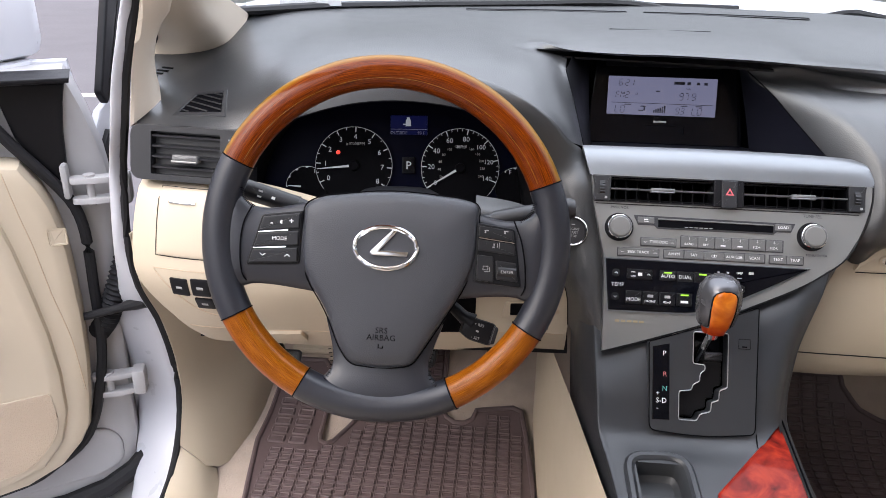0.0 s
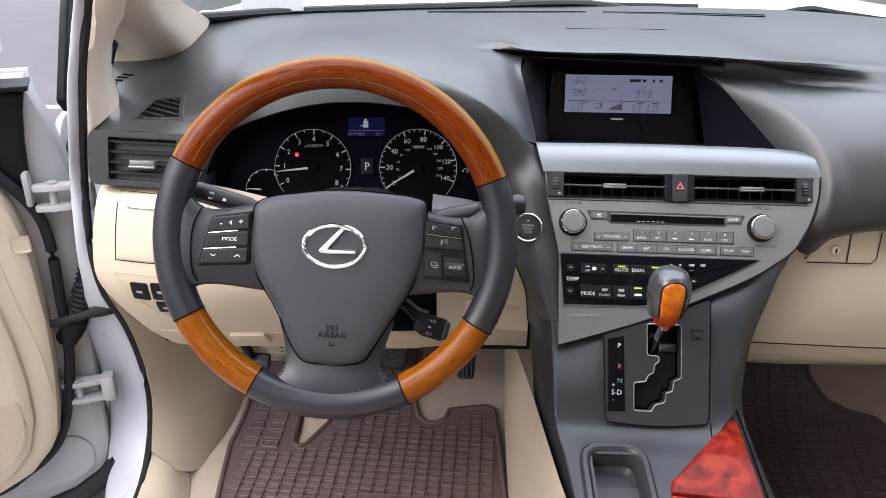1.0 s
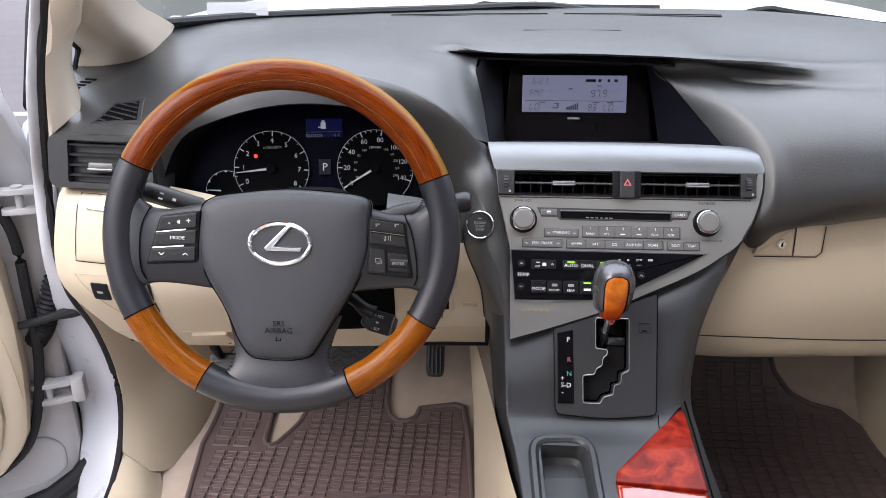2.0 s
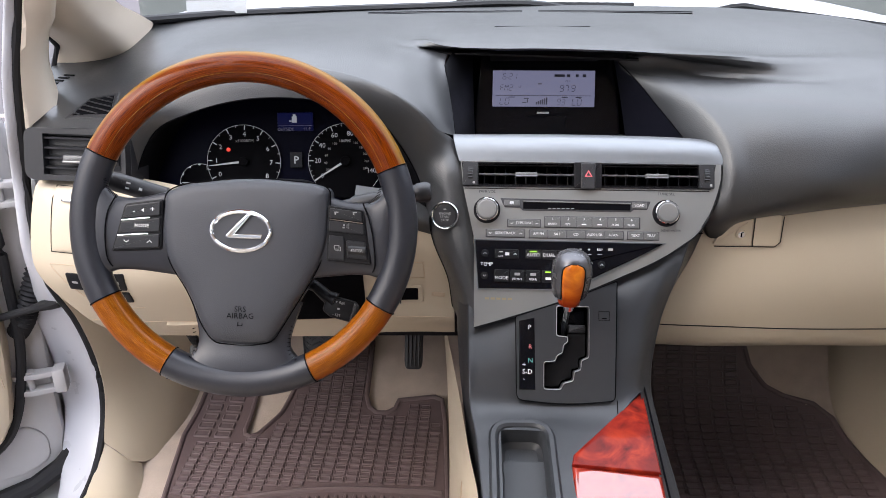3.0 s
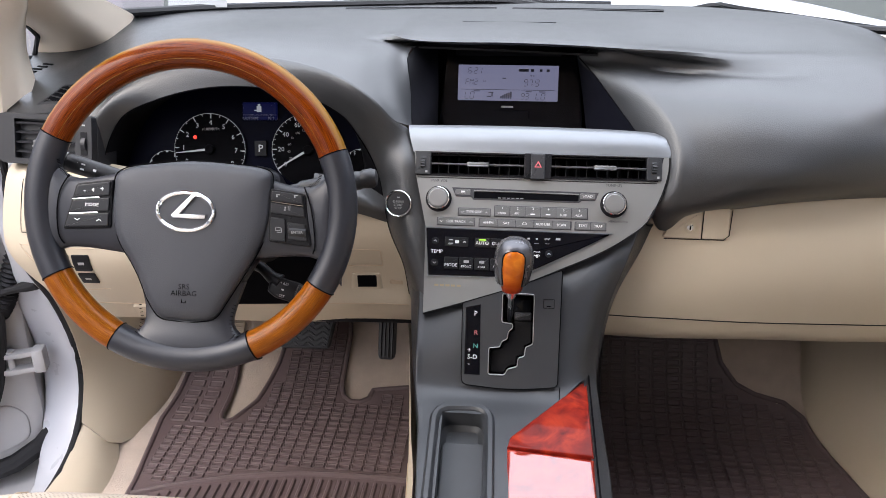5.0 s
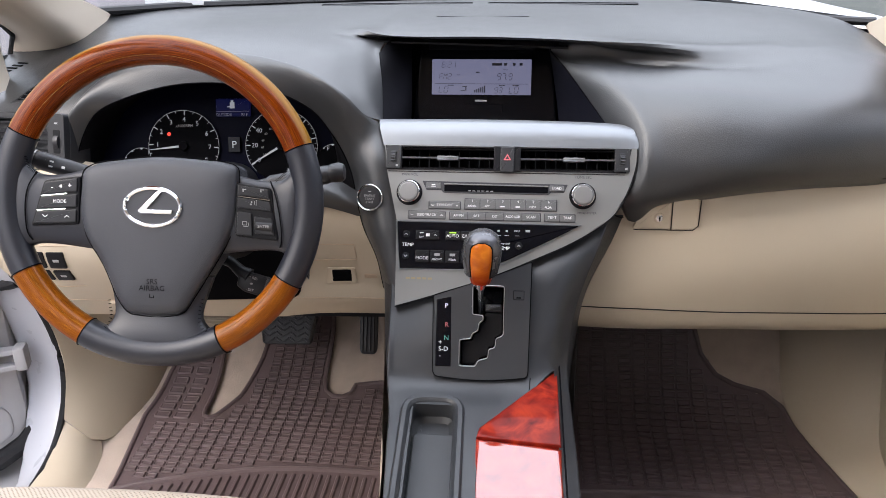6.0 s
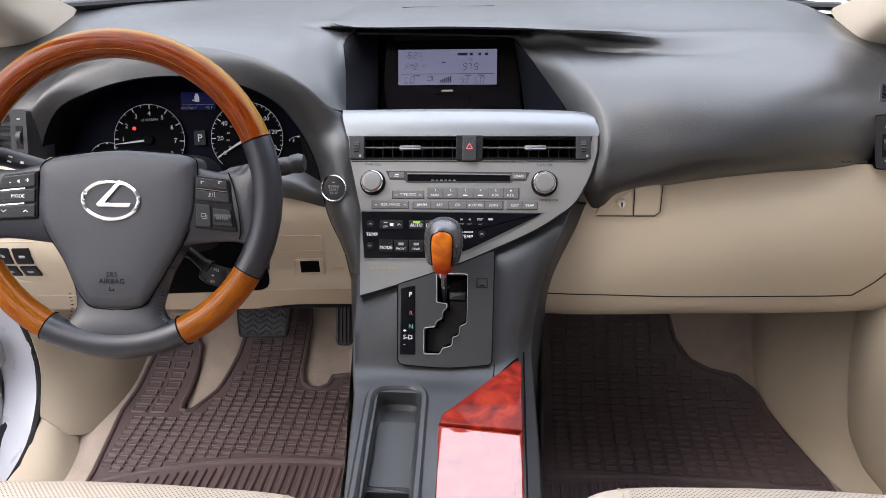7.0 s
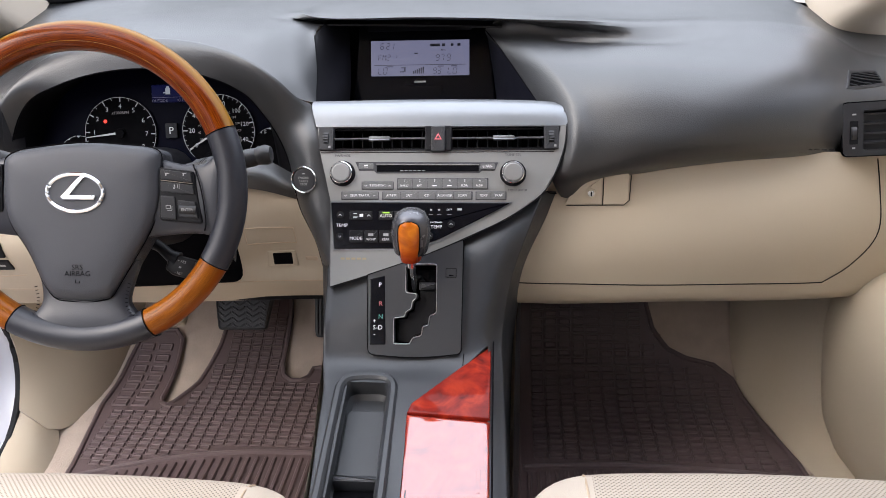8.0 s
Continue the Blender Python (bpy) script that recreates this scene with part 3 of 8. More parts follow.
for pts in (((0.02, 1.545, 0.868), (0.08, 1.54, 0.884), (0.14, 1.54, 0.879), (0.42, 1.535, 0.876)), ((0.58, 1.52, 0.868), (0.625, 1.515, 0.8765), (0.68, 1.505, 0.868), (0.92, 1.44, 0.838))):
    bm = tube(smooth_line(pts, 14), 0.007, 6, flat=0.9)
    part("wiper_arm", bm, BLACK, body)

# front pillar trims with the small fixed window between them
for side in (0, 1):
    fx = (lambda p: p) if side == 0 else mirror_x
    foot = [(-0.444, 1.25, 0.870), (-0.446, 1.212, 0.846), (-0.452, 1.174, 0.826), (-0.48, 1.158, 0.815), (-0.515, 1.14, 0.811), (-0.565, 1.128, 0.809)]
    knee_line = [(-0.441, 1.185, 0.892), (-0.441, 1.14, 0.872), (-0.446, 1.112, 0.858), (-0.47, 1.105, 0.85), (-0.505, 1.112, 0.848), (-0.545, 1.122, 0.848)]
    face = [(-0.434, 1.11, 0.915), (-0.434, 1.065, 0.898), (-0.438, 1.04, 0.888), (-0.46, 1.032, 0.882), (-0.495, 1.035, 0.885), (-0.535, 1.05, 0.888)]
    upper = [(-0.405, 1.0, 0.965), (-0.405, 0.955, 0.95), (-0.412, 0.93, 0.94), (-0.435, 0.925, 0.935), (-0.465, 0.94, 0.935), (-0.50, 0.97, 0.94)]
    high = [(-0.345, 0.80, 1.075), (-0.348, 0.76, 1.07), (-0.36, 0.735, 1.065), (-0.385, 0.735, 1.06), (-0.41, 0.75, 1.06), (-0.44, 0.78, 1.06)]
    top = [(-0.24, 0.50, 1.235), (-0.25, 0.46, 1.225), (-0.27, 0.44, 1.215), (-0.295, 0.44, 1.21), (-0.315, 0.45, 1.205), (-0.34, 0.47, 1.205)]
    bm = loft([[fx(p) for p in row] for row in (foot, knee_line, face, upper, high, top)], 30, 18, 0.004)
    part("pillar_trim", bm, BEIGE_TRIM, body, "beige plastic pillar trim")
    back = [(-0.50, 1.03, 0.775), (-0.51, 1.035, 0.835), (-0.49, 1.02, 0.885), (-0.455, 0.985, 0.925), (-0.395, 0.87, 1.03), (-0.30, 0.52, 1.20)]
    inner = [(-0.477, 0.968, 0.781), (-0.476, 0.968, 0.833), (-0.458, 0.956, 0.880), (-0.428, 0.932, 0.908), (-0.37, 0.845, 1.01), (-0.29, 0.5, 1.19)]
    crown = [(-0.488, 0.948, 0.768), (-0.475, 0.938, 0.83), (-0.458, 0.925, 0.876), (-0.436, 0.91, 0.912), (-0.378, 0.825, 1.02), (-0.295, 0.48, 1.20)]
    outer_edge = [(-0.509, 0.943, 0.752), (-0.486, 0.922, 0.827), (-0.467, 0.908, 0.874), (-0.452, 0.902, 0.917), (-0.395, 0.83, 1.04), (-0.315, 0.48, 1.22)]
    behind = [(-0.512, 0.985, 0.75), (-0.49, 0.965, 0.827), (-0.471, 0.95, 0.876), (-0.455, 0.945, 0.922), (-0.398, 0.87, 1.045), (-0.318, 0.52, 1.225)]
    bm = loft([[fx(p) for p in row] for row in (back, inner, crown, outer_edge, behind)], 16, 24)
    part("door_pillar_trim", bm, BEIGE_TRIM, body, "beige plastic trim beside the door opening")
    bm = bmesh.new()
    bm.faces.new([bm.verts.new(fx(p)) for p in ((-0.57, 1.05, 0.80), (-0.57, 1.145, 0.805), (-0.553, 1.135, 0.85), (-0.53, 1.04, 0.91))])
    qw = part("quarter_window", bm, GLASS, body, "small fixed quarter window")
    qw.visible_shadow = False
    bm = tube([fx(p) for p in ((-0.557, 1.085, 0.812), (-0.556, 1.118, 0.814), (-0.539, 1.112, 0.848), (-0.524, 1.04, 0.895))], 0.0045, 6)
    part("quarter_window_seal", bm, RUBBER, body)

# outer garnish and wing edge seen past the door opening
bm = slab(rounded([(1.144, 0.752), (1.161, 0.730), (1.174, 0.742), (1.198, 0.784), (1.262, 0.90), (1.275, 0.95), (1.235, 0.95), (1.203, 0.891), (1.164, 0.799)], 0.006), lambda u, v, d: Vector((-0.67 + d, u, v)), 0.0, 0.012, 0.004)
part("pillar_garnish", bm, BLACK, body, "black outer pillar garnish")
bm = slab([(1.117, 0.68), (1.15, 0.722), (1.185, 0.735), (1.21, 0.62), (1.17, 0.40), (1.11, 0.40), (1.14, 0.60)], lambda u, v, d: Vector((-0.68 + d, u, v)), 0.0, 0.012, 0.004)
part("wing_edge", bm, PAINT, body, "white wing edge")
bm = slab(rounded([(1.131, 0.665), (1.157, 0.692), (1.18, 0.645), (1.166, 0.607), (1.141, 0.611)], 0.004), lambda u, v, d: Vector((-0.668 + d, u, v)), 0.0, 0.008, 0.002)
part("wing_gap", bm, RUBBER, body, "black rubber filler in the wing gap")

# door opening: rubber strip, painted jamb
strip = [(-0.335, 0.5, 1.22), (-0.404, 0.835, 1.04), (-0.461, 0.908, 0.917), (-0.476, 0.913, 0.874), (-0.496, 0.928, 0.827), (-0.52, 0.95, 0.757), (-0.552, 0.985, 0.68), (-0.562, 0.985, 0.58), (-0.565, 1.0, 0.49), (-0.567, 1.05, 0.40), (-0.57, 1.085, 0.30), (-0.568, 1.085, 0.22), (-0.565, 1.05, 0.15), (-0.562, 0.97, 0.095), (-0.56, 0.8, 0.075), (-0.56, 0.3, 0.075)]
for side in (0, 1):
    fx = (lambda p: p) if side == 0 else mirror_x
    line = smooth_line([fx(p) for p in strip], 70)
    part("door_weatherstrip", tube(line, 0.0065, 8), RUBBER, body, "black rubber weatherstrip")
    outer, fold, deep = [], [], []
    for i, (x, y, z) in enumerate(strip):
        low = max(0.0, min(1.0, (0.50 - z) / 0.12)) if i < 13 else 1.0
        up = max(0.0, min(1.0, (z - 0.44) / 0.12))
        dx, dy = -0.07 - 0.012 * low + 0.047 * up, 0.06 * (1 - low) * (1 - up) + 0.006 * low
        dz = -0.02 - (0.05 if i > 12 else 0)
        outer.append((x + dx, y + dy, z + dz))
        fold.append((x + dx - 0.004, y + dy + 0.07 * low + 0.01, z + dz))
        deep.append((x + dx - 0.14 * low - 0.004, y + dy + 0.07 * low + 0.02, z + dz))
    secs = []
    for k, bulge in ((0, 0), (0.12, 0.006), (0.5, 0.009), (0.88, 0.006), (1.0, 0.0)):
        secs.append([fx(Vector(a).lerp(Vector(b), k) + Vector((0, -bulge, 0))) for a, b in zip(strip, outer)])
    part("door_jamb", loft(secs, 12, 60), PAINT, body, "white painted door jamb")
    part("hinge_pillar", loft([[fx(p) for p in row] for row in (outer, fold, deep)], 10, 60), JAMB, body, "dusty painted hinge pillar")
    # kick panel inside the strip, and the sill trim behind it
    secs = []
    for i in (7, 8, 9, 10, 11, 12):
        x, y, z = strip[i]
        secs.append([fx(p) for p in ((x + 0.004, y - 0.002, z), (x + 0.018, y + 0.02, z + 0.004), (x + 0.055, y + 0.11, z + 0.01), (x + 0.10, y + 0.24, z + 0.01), (x + 0.125, y + 0.44, z + 0.01))])
    secs[-1] = [fx(p) for p in ((-0.561, 1.05, 0.15), (-0.55, 1.055, 0.146), (-0.515, 1.09, 0.125), (-0.475, 1.22, 0.12), (-0.45, 1.47, 0.13))]
    secs.append([fx(p) for p in ((-0.561, 1.047, 0.143), (-0.54, 1.045, 0.127), (-0.504, 1.062, 0.088), (-0.474, 1.19, 0.072), (-0.45, 1.46, 0.08))])
    part("kick_panel", loft(secs, 30, 16, 0.004), BEIGE, body, "beige plastic kick panel")
    secs = []
    secs.append([fx(p) for p in ((-0.561, 1.047, 0.142), (-0.54, 1.045, 0.126), (-0.525, 1.046, 0.112), (-0.504, 1.062, 0.086))])
    for y, zt, zf in ((0.97, 0.098, 0.062), (0.85, 0.086, 0.06), (0.5, 0.084, 0.06), (-0.4, 0.084, 0.06)):
        secs.append([fx(p) for p in ((-0.562, y, zt), (-0.54, y, zt + 0.005), (-0.50, y, zt - 0.003), (-0.464, y, zf))])
    part("sill_trim", loft(secs, 30, 8), BEIGE, body, "beige plastic sill trim")
# kick panel beside the passenger footwell
part("wheel_arch_trim", loft([
    [(0.835, 1.42, 0.46), (0.835, 1.335, 0.46), (0.88, 1.26, 0.46), (0.96, 1.19, 0.46), (1.06, 1.12, 0.46)],
    [(0.835, 1.40, 0.30), (0.832, 1.31, 0.30), (0.88, 1.245, 0.30), (0.96, 1.18, 0.30), (1.06, 1.11, 0.30)],
    [(0.83, 1.36, 0.16), (0.830, 1.27, 0.16), (0.87, 1.21, 0.16), (0.94, 1.14, 0.16), (1.05, 1.08, 0.16)],
    [(0.822, 1.34, 0.08), (0.828, 1.25, 0.08), (0.852, 1.17, 0.075), (0.89, 1.06, 0.07), (0.93, 0.95, 0.07)],
], 24, 24), BEIGE, body, "beige plastic kick panel of the passenger side")
for side in (0, 1):
    fx = (lambda p: p) if side == 0 else mirror_x
    bm = loft([[fx(p) for p in row] for row in (((-0.585, 1.10, 0.80), (-0.585, 1.10, 0.04)), ((-0.59, 1.30, 0.83), (-0.59, 1.30, 0.04)), ((-0.57, 1.55, 0.86), (-0.57, 1.55, 0.04)))], 8, 6, 0.02)
    part("cowl_side", bm, JAMB, body, "painted inner body side")
bm = loft([[(-0.585, 1.40, 0.845), (-0.585, 1.50, 0.05)], [(MID - 0.3, 1.535, 0.855), (MID - 0.3, 1.56, 0.05)], [(MID, 1.56, 0.858), (MID, 1.58, 0.05)], [(MID + 0.4, 1.55, 0.85), (MID + 0.4, 1.57, 0.05)], [(1.12, 1.46, 0.80), (1.12, 1.52, 0.05)]], 16, 6, 0.02)
tagged(part("wall_front", bm, CARPET), "carpeted firewall at the front of the footwells", "firewall", kind="structure")


# ---- open driver door ----
door = thing("door_1", "open white driver door with beige inner trim", "car door", kind="structure")
DR = plane_frame((-0.665, 1.07, 0.0), (0.8713, 0.4907, 0), (0.4907, -0.8713, 0))


def dr(points):
    return [(-s, z) for s, z in points]


trim_line = [(0.30, 0.69), (0.104, 0.684), (0.08, 0.68), (0.061, 0.646), (0.049, 0.616), (0.042, 0.582), (0.037, 0.543), (0.035, 0.47), (0.034, 0.437), (0.037, 0.356), (0.044, 0.284), (0.053, 0.229), (0.072, 0.195), (0.105, 0.159), (0.161, 0.133), (0.208, 0.125), (0.5, 0.12), (0.85, 0.12), (0.85, 0.70)]
part("door_shell", slab(dr([(0.006, 0.80), (-0.003, 0.781), (-0.014, 0.75), (-0.025, 0.708), (-0.034, 0.67), (-0.038, 0.63), (-0.034, 0.574), (-0.022, 0.478), (-0.02, 0.375), (-0.016, 0.267), (-0.016, 0.156), (-0.004, 0.09), (0.05, 0.055), (0.3, 0.03), (0.95, 0.03), (0.95, 0.80)]), DR, -0.075, 0.022, 0.012), JAMB, door, "dusty white painted door shell")
part("door_outer_skin", slab(dr([(0.0, 0.805), (-0.015, 0.70), (-0.02, 0.5), (-0.02, 0.2), (0.06, 0.03), (0.97, 0.02), (0.97, 0.80)]), DR, -0.095, -0.078, 0.006), PAINT, door, "glossy white outer door skin")
part("trim_panel", slab(dr(trim_line), DR, 0.02, 0.08, 0.014), BEIGE, door, "beige moulded door trim panel")
part("trim_bolster", slab(dr([(0.85, 0.665), (0.135, 0.665), (0.122, 0.62), (0.107, 0.561), (0.096, 0.496), (0.084, 0.413), (0.079, 0.342), (0.081, 0.27), (0.097, 0.213), (0.132, 0.17), (0.19, 0.15), (0.85, 0.14)]), DR, 0.074, 0.092, 0.013), BEIGE, door, "raised inner field of the door trim")
part("crease", tube(smooth_line([DR(-q, z, 0.0803) for q, z in ((0.103, 0.676), (0.092, 0.61), (0.082, 0.558), (0.071, 0.48), (0.056, 0.395), (0.050, 0.30))], 30), 0.0009, 6), SEAT_PIPE, door)
seal_line = smooth_line([DR(-q, z, 0.045) for q, z in ((0.13, 0.77), (0.11, 0.745), (0.097, 0.723), (0.082, 0.70), (0.058, 0.667), (0.035, 0.634), (0.019, 0.603), (0.012, 0.568), (0.011, 0.525), (0.013, 0.463), (0.014, 0.402), (0.019, 0.344), (0.03, 0.287), (0.046, 0.228), (0.072, 0.18), (0.12, 0.145), (0.2, 0.115), (0.5, 0.09))], 70)
part("door_seal", tube(seal_line, 0.0085, 10), RUBBER, door, "black rubber door seal")
part("inner_panel", slab(dr(rounded([(0.30, 0.165), (0.10, 0.165), (0.045, 0.19), (0.012, 0.16), (0.014, 0.105), (0.06, 0.085), (0.30, 0.075)], 0.02)), DR, 0.02, 0.026, 0.004), JAMB, door, "pressed field of the painted door shell")
part("sail_panel", slab(dr([(0.13, 0.795), (0.004, 0.787), (0.011, 0.758), (0.017, 0.713), (0.021, 0.644), (0.036, 0.642), (0.058, 0.669), (0.082, 0.712), (0.094, 0.768), (0.13, 0.778)]), DR, 0.018, 0.034, 0.004), BLACK, door, "matt black corner panel")
part("sail_panel", slab(dr([(0.60, 0.795), (0.128, 0.795), (0.128, 0.778), (0.135, 0.695), (0.60, 0.70)]), DR, 0.018, 0.07, 0.004), BLACK, door, "matt black window ledge")
part("belt_strip", slab(dr([(0.90, 0.806), (-0.006, 0.803), (-0.004, 0.795), (0.90, 0.796)]), DR, 0.0, 0.078, 0.003), BLACK, door, "black window belt strip")
grille_line = rounded([(0.36, 0.31), (0.17, 0.311), (0.101, 0.314), (0.096, 0.259), (0.109, 0.224), (0.147, 0.181), (0.196, 0.171), (0.36, 0.165)], [0.01, 0.02, 0.008, 0.02, 0.02, 0.02, 0.02, 0.01])
part("speaker_grille", slab(dr(grille_line), DR, 0.088, 0.0945, 0.0015), GRILLE, door, "tan perforated speaker grille")
part("grille_edge", tube([DR(-q, z, 0.0935) for q, z in grille_line + grille_line[:1]], 0.0009, 6), BEIGE, door)
part("pull_recess", dish(dr(rounded([(0.06, 0.556), (0.034, 0.556), (0.034, 0.584), (0.06, 0.584)], 0.004)), DR, -0.0795, 0.002, 0.001, 0.081), BEIGE, door, "small square trim cap")
part("armrest", slab(dr(rounded([(0.80, 0.47), (0.185, 0.47), (0.17, 0.445), (0.19, 0.41), (0.80, 0.38)], 0.02)), DR, 0.085, 0.13, 0.015), BEIGE, door, "beige padded armrest")
part("sill_seal", tube([DR(-s, z, 0.03) for s, z in ((-0.028, 0.118), (0.0, 0.088), (0.05, 0.06), (0.12, 0.045), (0.6, 0.04))], 0.018, 10), RUBBER, door)
mirror = part("mirror_housing", block((-0.13, -0.07, -0.07), (0.13, 0.06, 0.085), 0.03, m=pose(-0.872, 1.12, 0.875, 0, 0, -12)), PAINT, door, "white door mirror housing")
part("mirror_foot", block((-0.13, -0.05, -0.02), (0.12, 0.05, 0.012), 0.008, m=pose(-0.872, 1.105, 0.795, 0, 0, -12)), PAINT, mirror)
for zz, hx in ((0.632, -0.624), (0.282, -0.650)):
    HG = plane_frame((hx, 1.030, zz), (math.cos(radians(20)), math.sin(radians(20)), 0), (0, 0, 1))
    leaf = rounded([(-0.036, -0.011), (0.004, -0.013), (0.044, -0.006), (0.044, 0.012), (-0.036, 0.010)], [0.010, 0.003, 0.003, 0.003, 0.009], 4)
    hinge = part("door_hinge", slab(leaf, HG, -0.022, -0.013, 0.002), JAMB, door, "painted steel door hinge")
    part("hinge_leaf", slab(leaf, HG, 0.010, 0.019, 0.002), JAMB, hinge)
    part("hinge_plate", block((0.028, -0.012, -0.026), (0.050, 0.02, 0.022), 0.006, m=HG.matrix), JAMB, hinge)
    part("hinge_arm", block((-0.046, -0.010, -0.014), (-0.036, 0.012, 0.040), 0.0045, m=HG.matrix), JAMB, hinge)
    part("hinge_pin", tube([HG(-0.008, -0.001, -0.026), HG(-0.008, -0.001, 0.021)], 0.0062, 12), JAMB, hinge)
    part("hinge_pin_head", tube([HG(-0.008, -0.001, 0.019), HG(-0.008, -0.001, 0.0225)], 0.0085, 12), JAMB, hinge)
strap = part("check_strap", tube([(-0.69, 0.995, 0.418), (-0.66, 1.005, 0.422), (-0.61, 1.02, 0.433), (-0.59, 1.026, 0.438), (-0.576, 1.03, 0.442)], [0.006, 0.0065, 0.007, 0.011, 0.012], 10), RUBBER, door, "black door check strap")
part("strap_bracket", block((-0.582, 1.03, 0.430), (-0.562, 1.05, 0.455), 0.006), BLACK, strap)
path = smooth_line([(-0.615, 1.085, 0.52), (-0.618, 1.055, 0.49), (-0.628, 1.04, 0.45), (-0.645, 1.035, 0.405), (-0.668, 1.04, 0.375)], 44)
part("cable_boot", tube(path, [0.0145 if k % 2 else 0.0185 for k in range(45)], 12), RUBBER, door, "black corrugated rubber cable boot")

# shut passenger door, seen beside the seat
pdoor = thing("door_2", "shut passenger door with beige inner trim", "car door", kind="structure")
rows = []
for y, b in ((1.16, 0.0), (1.12, 0.03), (1.0, 0.06), (0.8, 0.075), (0.3, 0.08), (-0.4, 0.08)):
    rows.append([(1.10, y - 0.06, 0.80), (1.085 - b * 0.5, y - 0.03, 0.66), (1.06 - b, y - 0.02, 0.48), (1.04 - b * 0.9, y + 0.03, 0.36), (1.04 - b * 0.9, y + 0.04, 0.22), (1.06 - b * 0.7, y - 0.02, 0.10), (1.09, y - 0.08, 0.06)])
part("trim_panel", in_shell(loft(rows, 30, 30, 0.01)), BEIGE, pdoor, "beige moulded door trim panel")
rows = []
for y, out in ((1.125, 0.10), (1.115, 0.055), (1.095, 0.02), (1.06, 0.0), (1.0, -0.004), (0.8, 0.0), (0.4, 0.0), (-0.3, 0.0)):
    rows.append([(x + out + 0.1167 * (1.06 - y), y, z) for x, z in ((1.12, 0.478), (1.0, 0.468), (0.945, 0.452), (0.920, 0.430), (0.906, 0.387), (0.902, 0.324), (0.916, 0.213), (0.936, 0.13), (0.985, 0.05))])
part("lower_bolster", loft(rows, 30, 30, 0.01), BEIGE, pdoor, "beige padded lower bolster of the door")
part("door_outer_skin", in_shell(block((1.12, -0.55, 0.0), (1.16, 1.12, 0.82), 0.01)), PAINT, pdoor, "white outer door skin")
bm = bmesh.new()
bm.faces.new([bm.verts.new(p) for p in ((1.12, 1.0, 0.82), (1.12, -0.5, 0.85), (0.98, -0.45, 1.3), (0.95, 0.6, 1.27))])
part("door_glass", in_shell(bm), TINTED, pdoor, "lightly tinted side window")



# ---- dashboard ----
dash = thing("dashboard", "dark grey soft dashboard with beige lower panels", "dashboard", kind="structure")

# the soft pad is one sheet: windscreen edge, brow over the display, its lip, then down to the front edge
def plain_row(points):
    line = smooth_line(points, 60)
    return [line[round(60 * f)] for f in (0, 0.27, 0.45, 0.53, 0.565, 0.60, 0.66, 0.72, 0.78, 0.84, 0.90, 0.95, 1)]


def brow_row(x, wy, wz, tz, brow, k, low):
    """k: how far the brow overhangs, from 0 (it runs straight on) to 1."""
    e, w, t, low = Vector(brow), Vector((x, wy, wz)), Vector((x, 1.30, tz)), [Vector(p) for p in low]
    p = e.lerp(t, 0.2) + Vector((0, 0, 0.004 * k ** 3))
    lip = e.lerp(low[0], 0.35).lerp(e + Vector((0, 0.006, -0.0015)), k)
    under = e.lerp(low[0], 0.7).lerp(e + Vector((0, 0.032, -0.005)), k)
    return [w, t, p, e, lip, under] + (low if len(low) == 7 else smooth_line(low, 6))


pad_rows = [plain_row(q) for q in (
    [(-0.556, 1.16, 0.832), (-0.558, 1.10, 0.812), (-0.55, 1.03, 0.789), (-0.522, 0.985, 0.773), (-0.505, 0.955, 0.757)],
    [(-0.515, 1.20, 0.845), (-0.518, 1.11, 0.814), (-0.517, 1.03, 0.790), (-0.505, 0.978, 0.774), (-0.498, 0.942, 0.757)],
    [(-0.47, 1.245, 0.868), (-0.48, 1.12, 0.819), (-0.487, 1.03, 0.793), (-0.49, 0.975, 0.775), (-0.492, 0.935, 0.757)],
    [(-0.42, 1.30, 0.873), (-0.42, 1.14, 0.840), (-0.415, 1.04, 0.811), (-0.41, 0.965, 0.785), (-0.405, 0.918, 0.762)],
    [(-0.36, 1.33, 0.874), (-0.36, 1.18, 0.858), (-0.357, 1.06, 0.834), (-0.355, 0.98, 0.803), (-0.352, 0.94, 0.781), (-0.350, 0.911, 0.751)],
    [(-0.30, 1.37, 0.875), (-0.30, 1.2, 0.864), (-0.297, 1.07, 0.852), (-0.293, 0.99, 0.833), (-0.29, 0.945, 0.813)],
    [(-0.22, 1.41, 0.875), (-0.22, 1.22, 0.867), (-0.22, 1.08, 0.862), (-0.22, 1.0, 0.852), (-0.22, 0.950, 0.836)],
    [(-0.13, 1.44, 0.876), (-0.13, 1.24, 0.868), (-0.13, 1.09, 0.863), (-0.13, 1.0, 0.854), (-0.13, 0.952, 0.842)],
    [(-0.06, 1.462, 0.876), (-0.06, 1.26, 0.868), (-0.06, 1.1, 0.859), (-0.058, 1.0, 0.847), (-0.055, 0.951, 0.834)],
)]
SEAM_L = [(0.074, 1.083, 0.8245), (0.0865, 1.03, 0.784), (0.097, 0.965, 0.744)]
SEAM_R = [(0.334, 1.118, 0.8235), (0.3575, 1.075, 0.8015), (0.3804, 1.04, 0.775), (0.4106, 0.985, 0.7395), (0.425, 0.96, 0.71), (0.424, 0.93, 0.66), (0.442, 0.935, 0.618)]
hidden = [[Vector(a).lerp(Vector(b), k) for a, b in zip(smooth_line(SEAM_L, 6), SEAM_R)] for k in (0.25, 0.5, 0.75)]
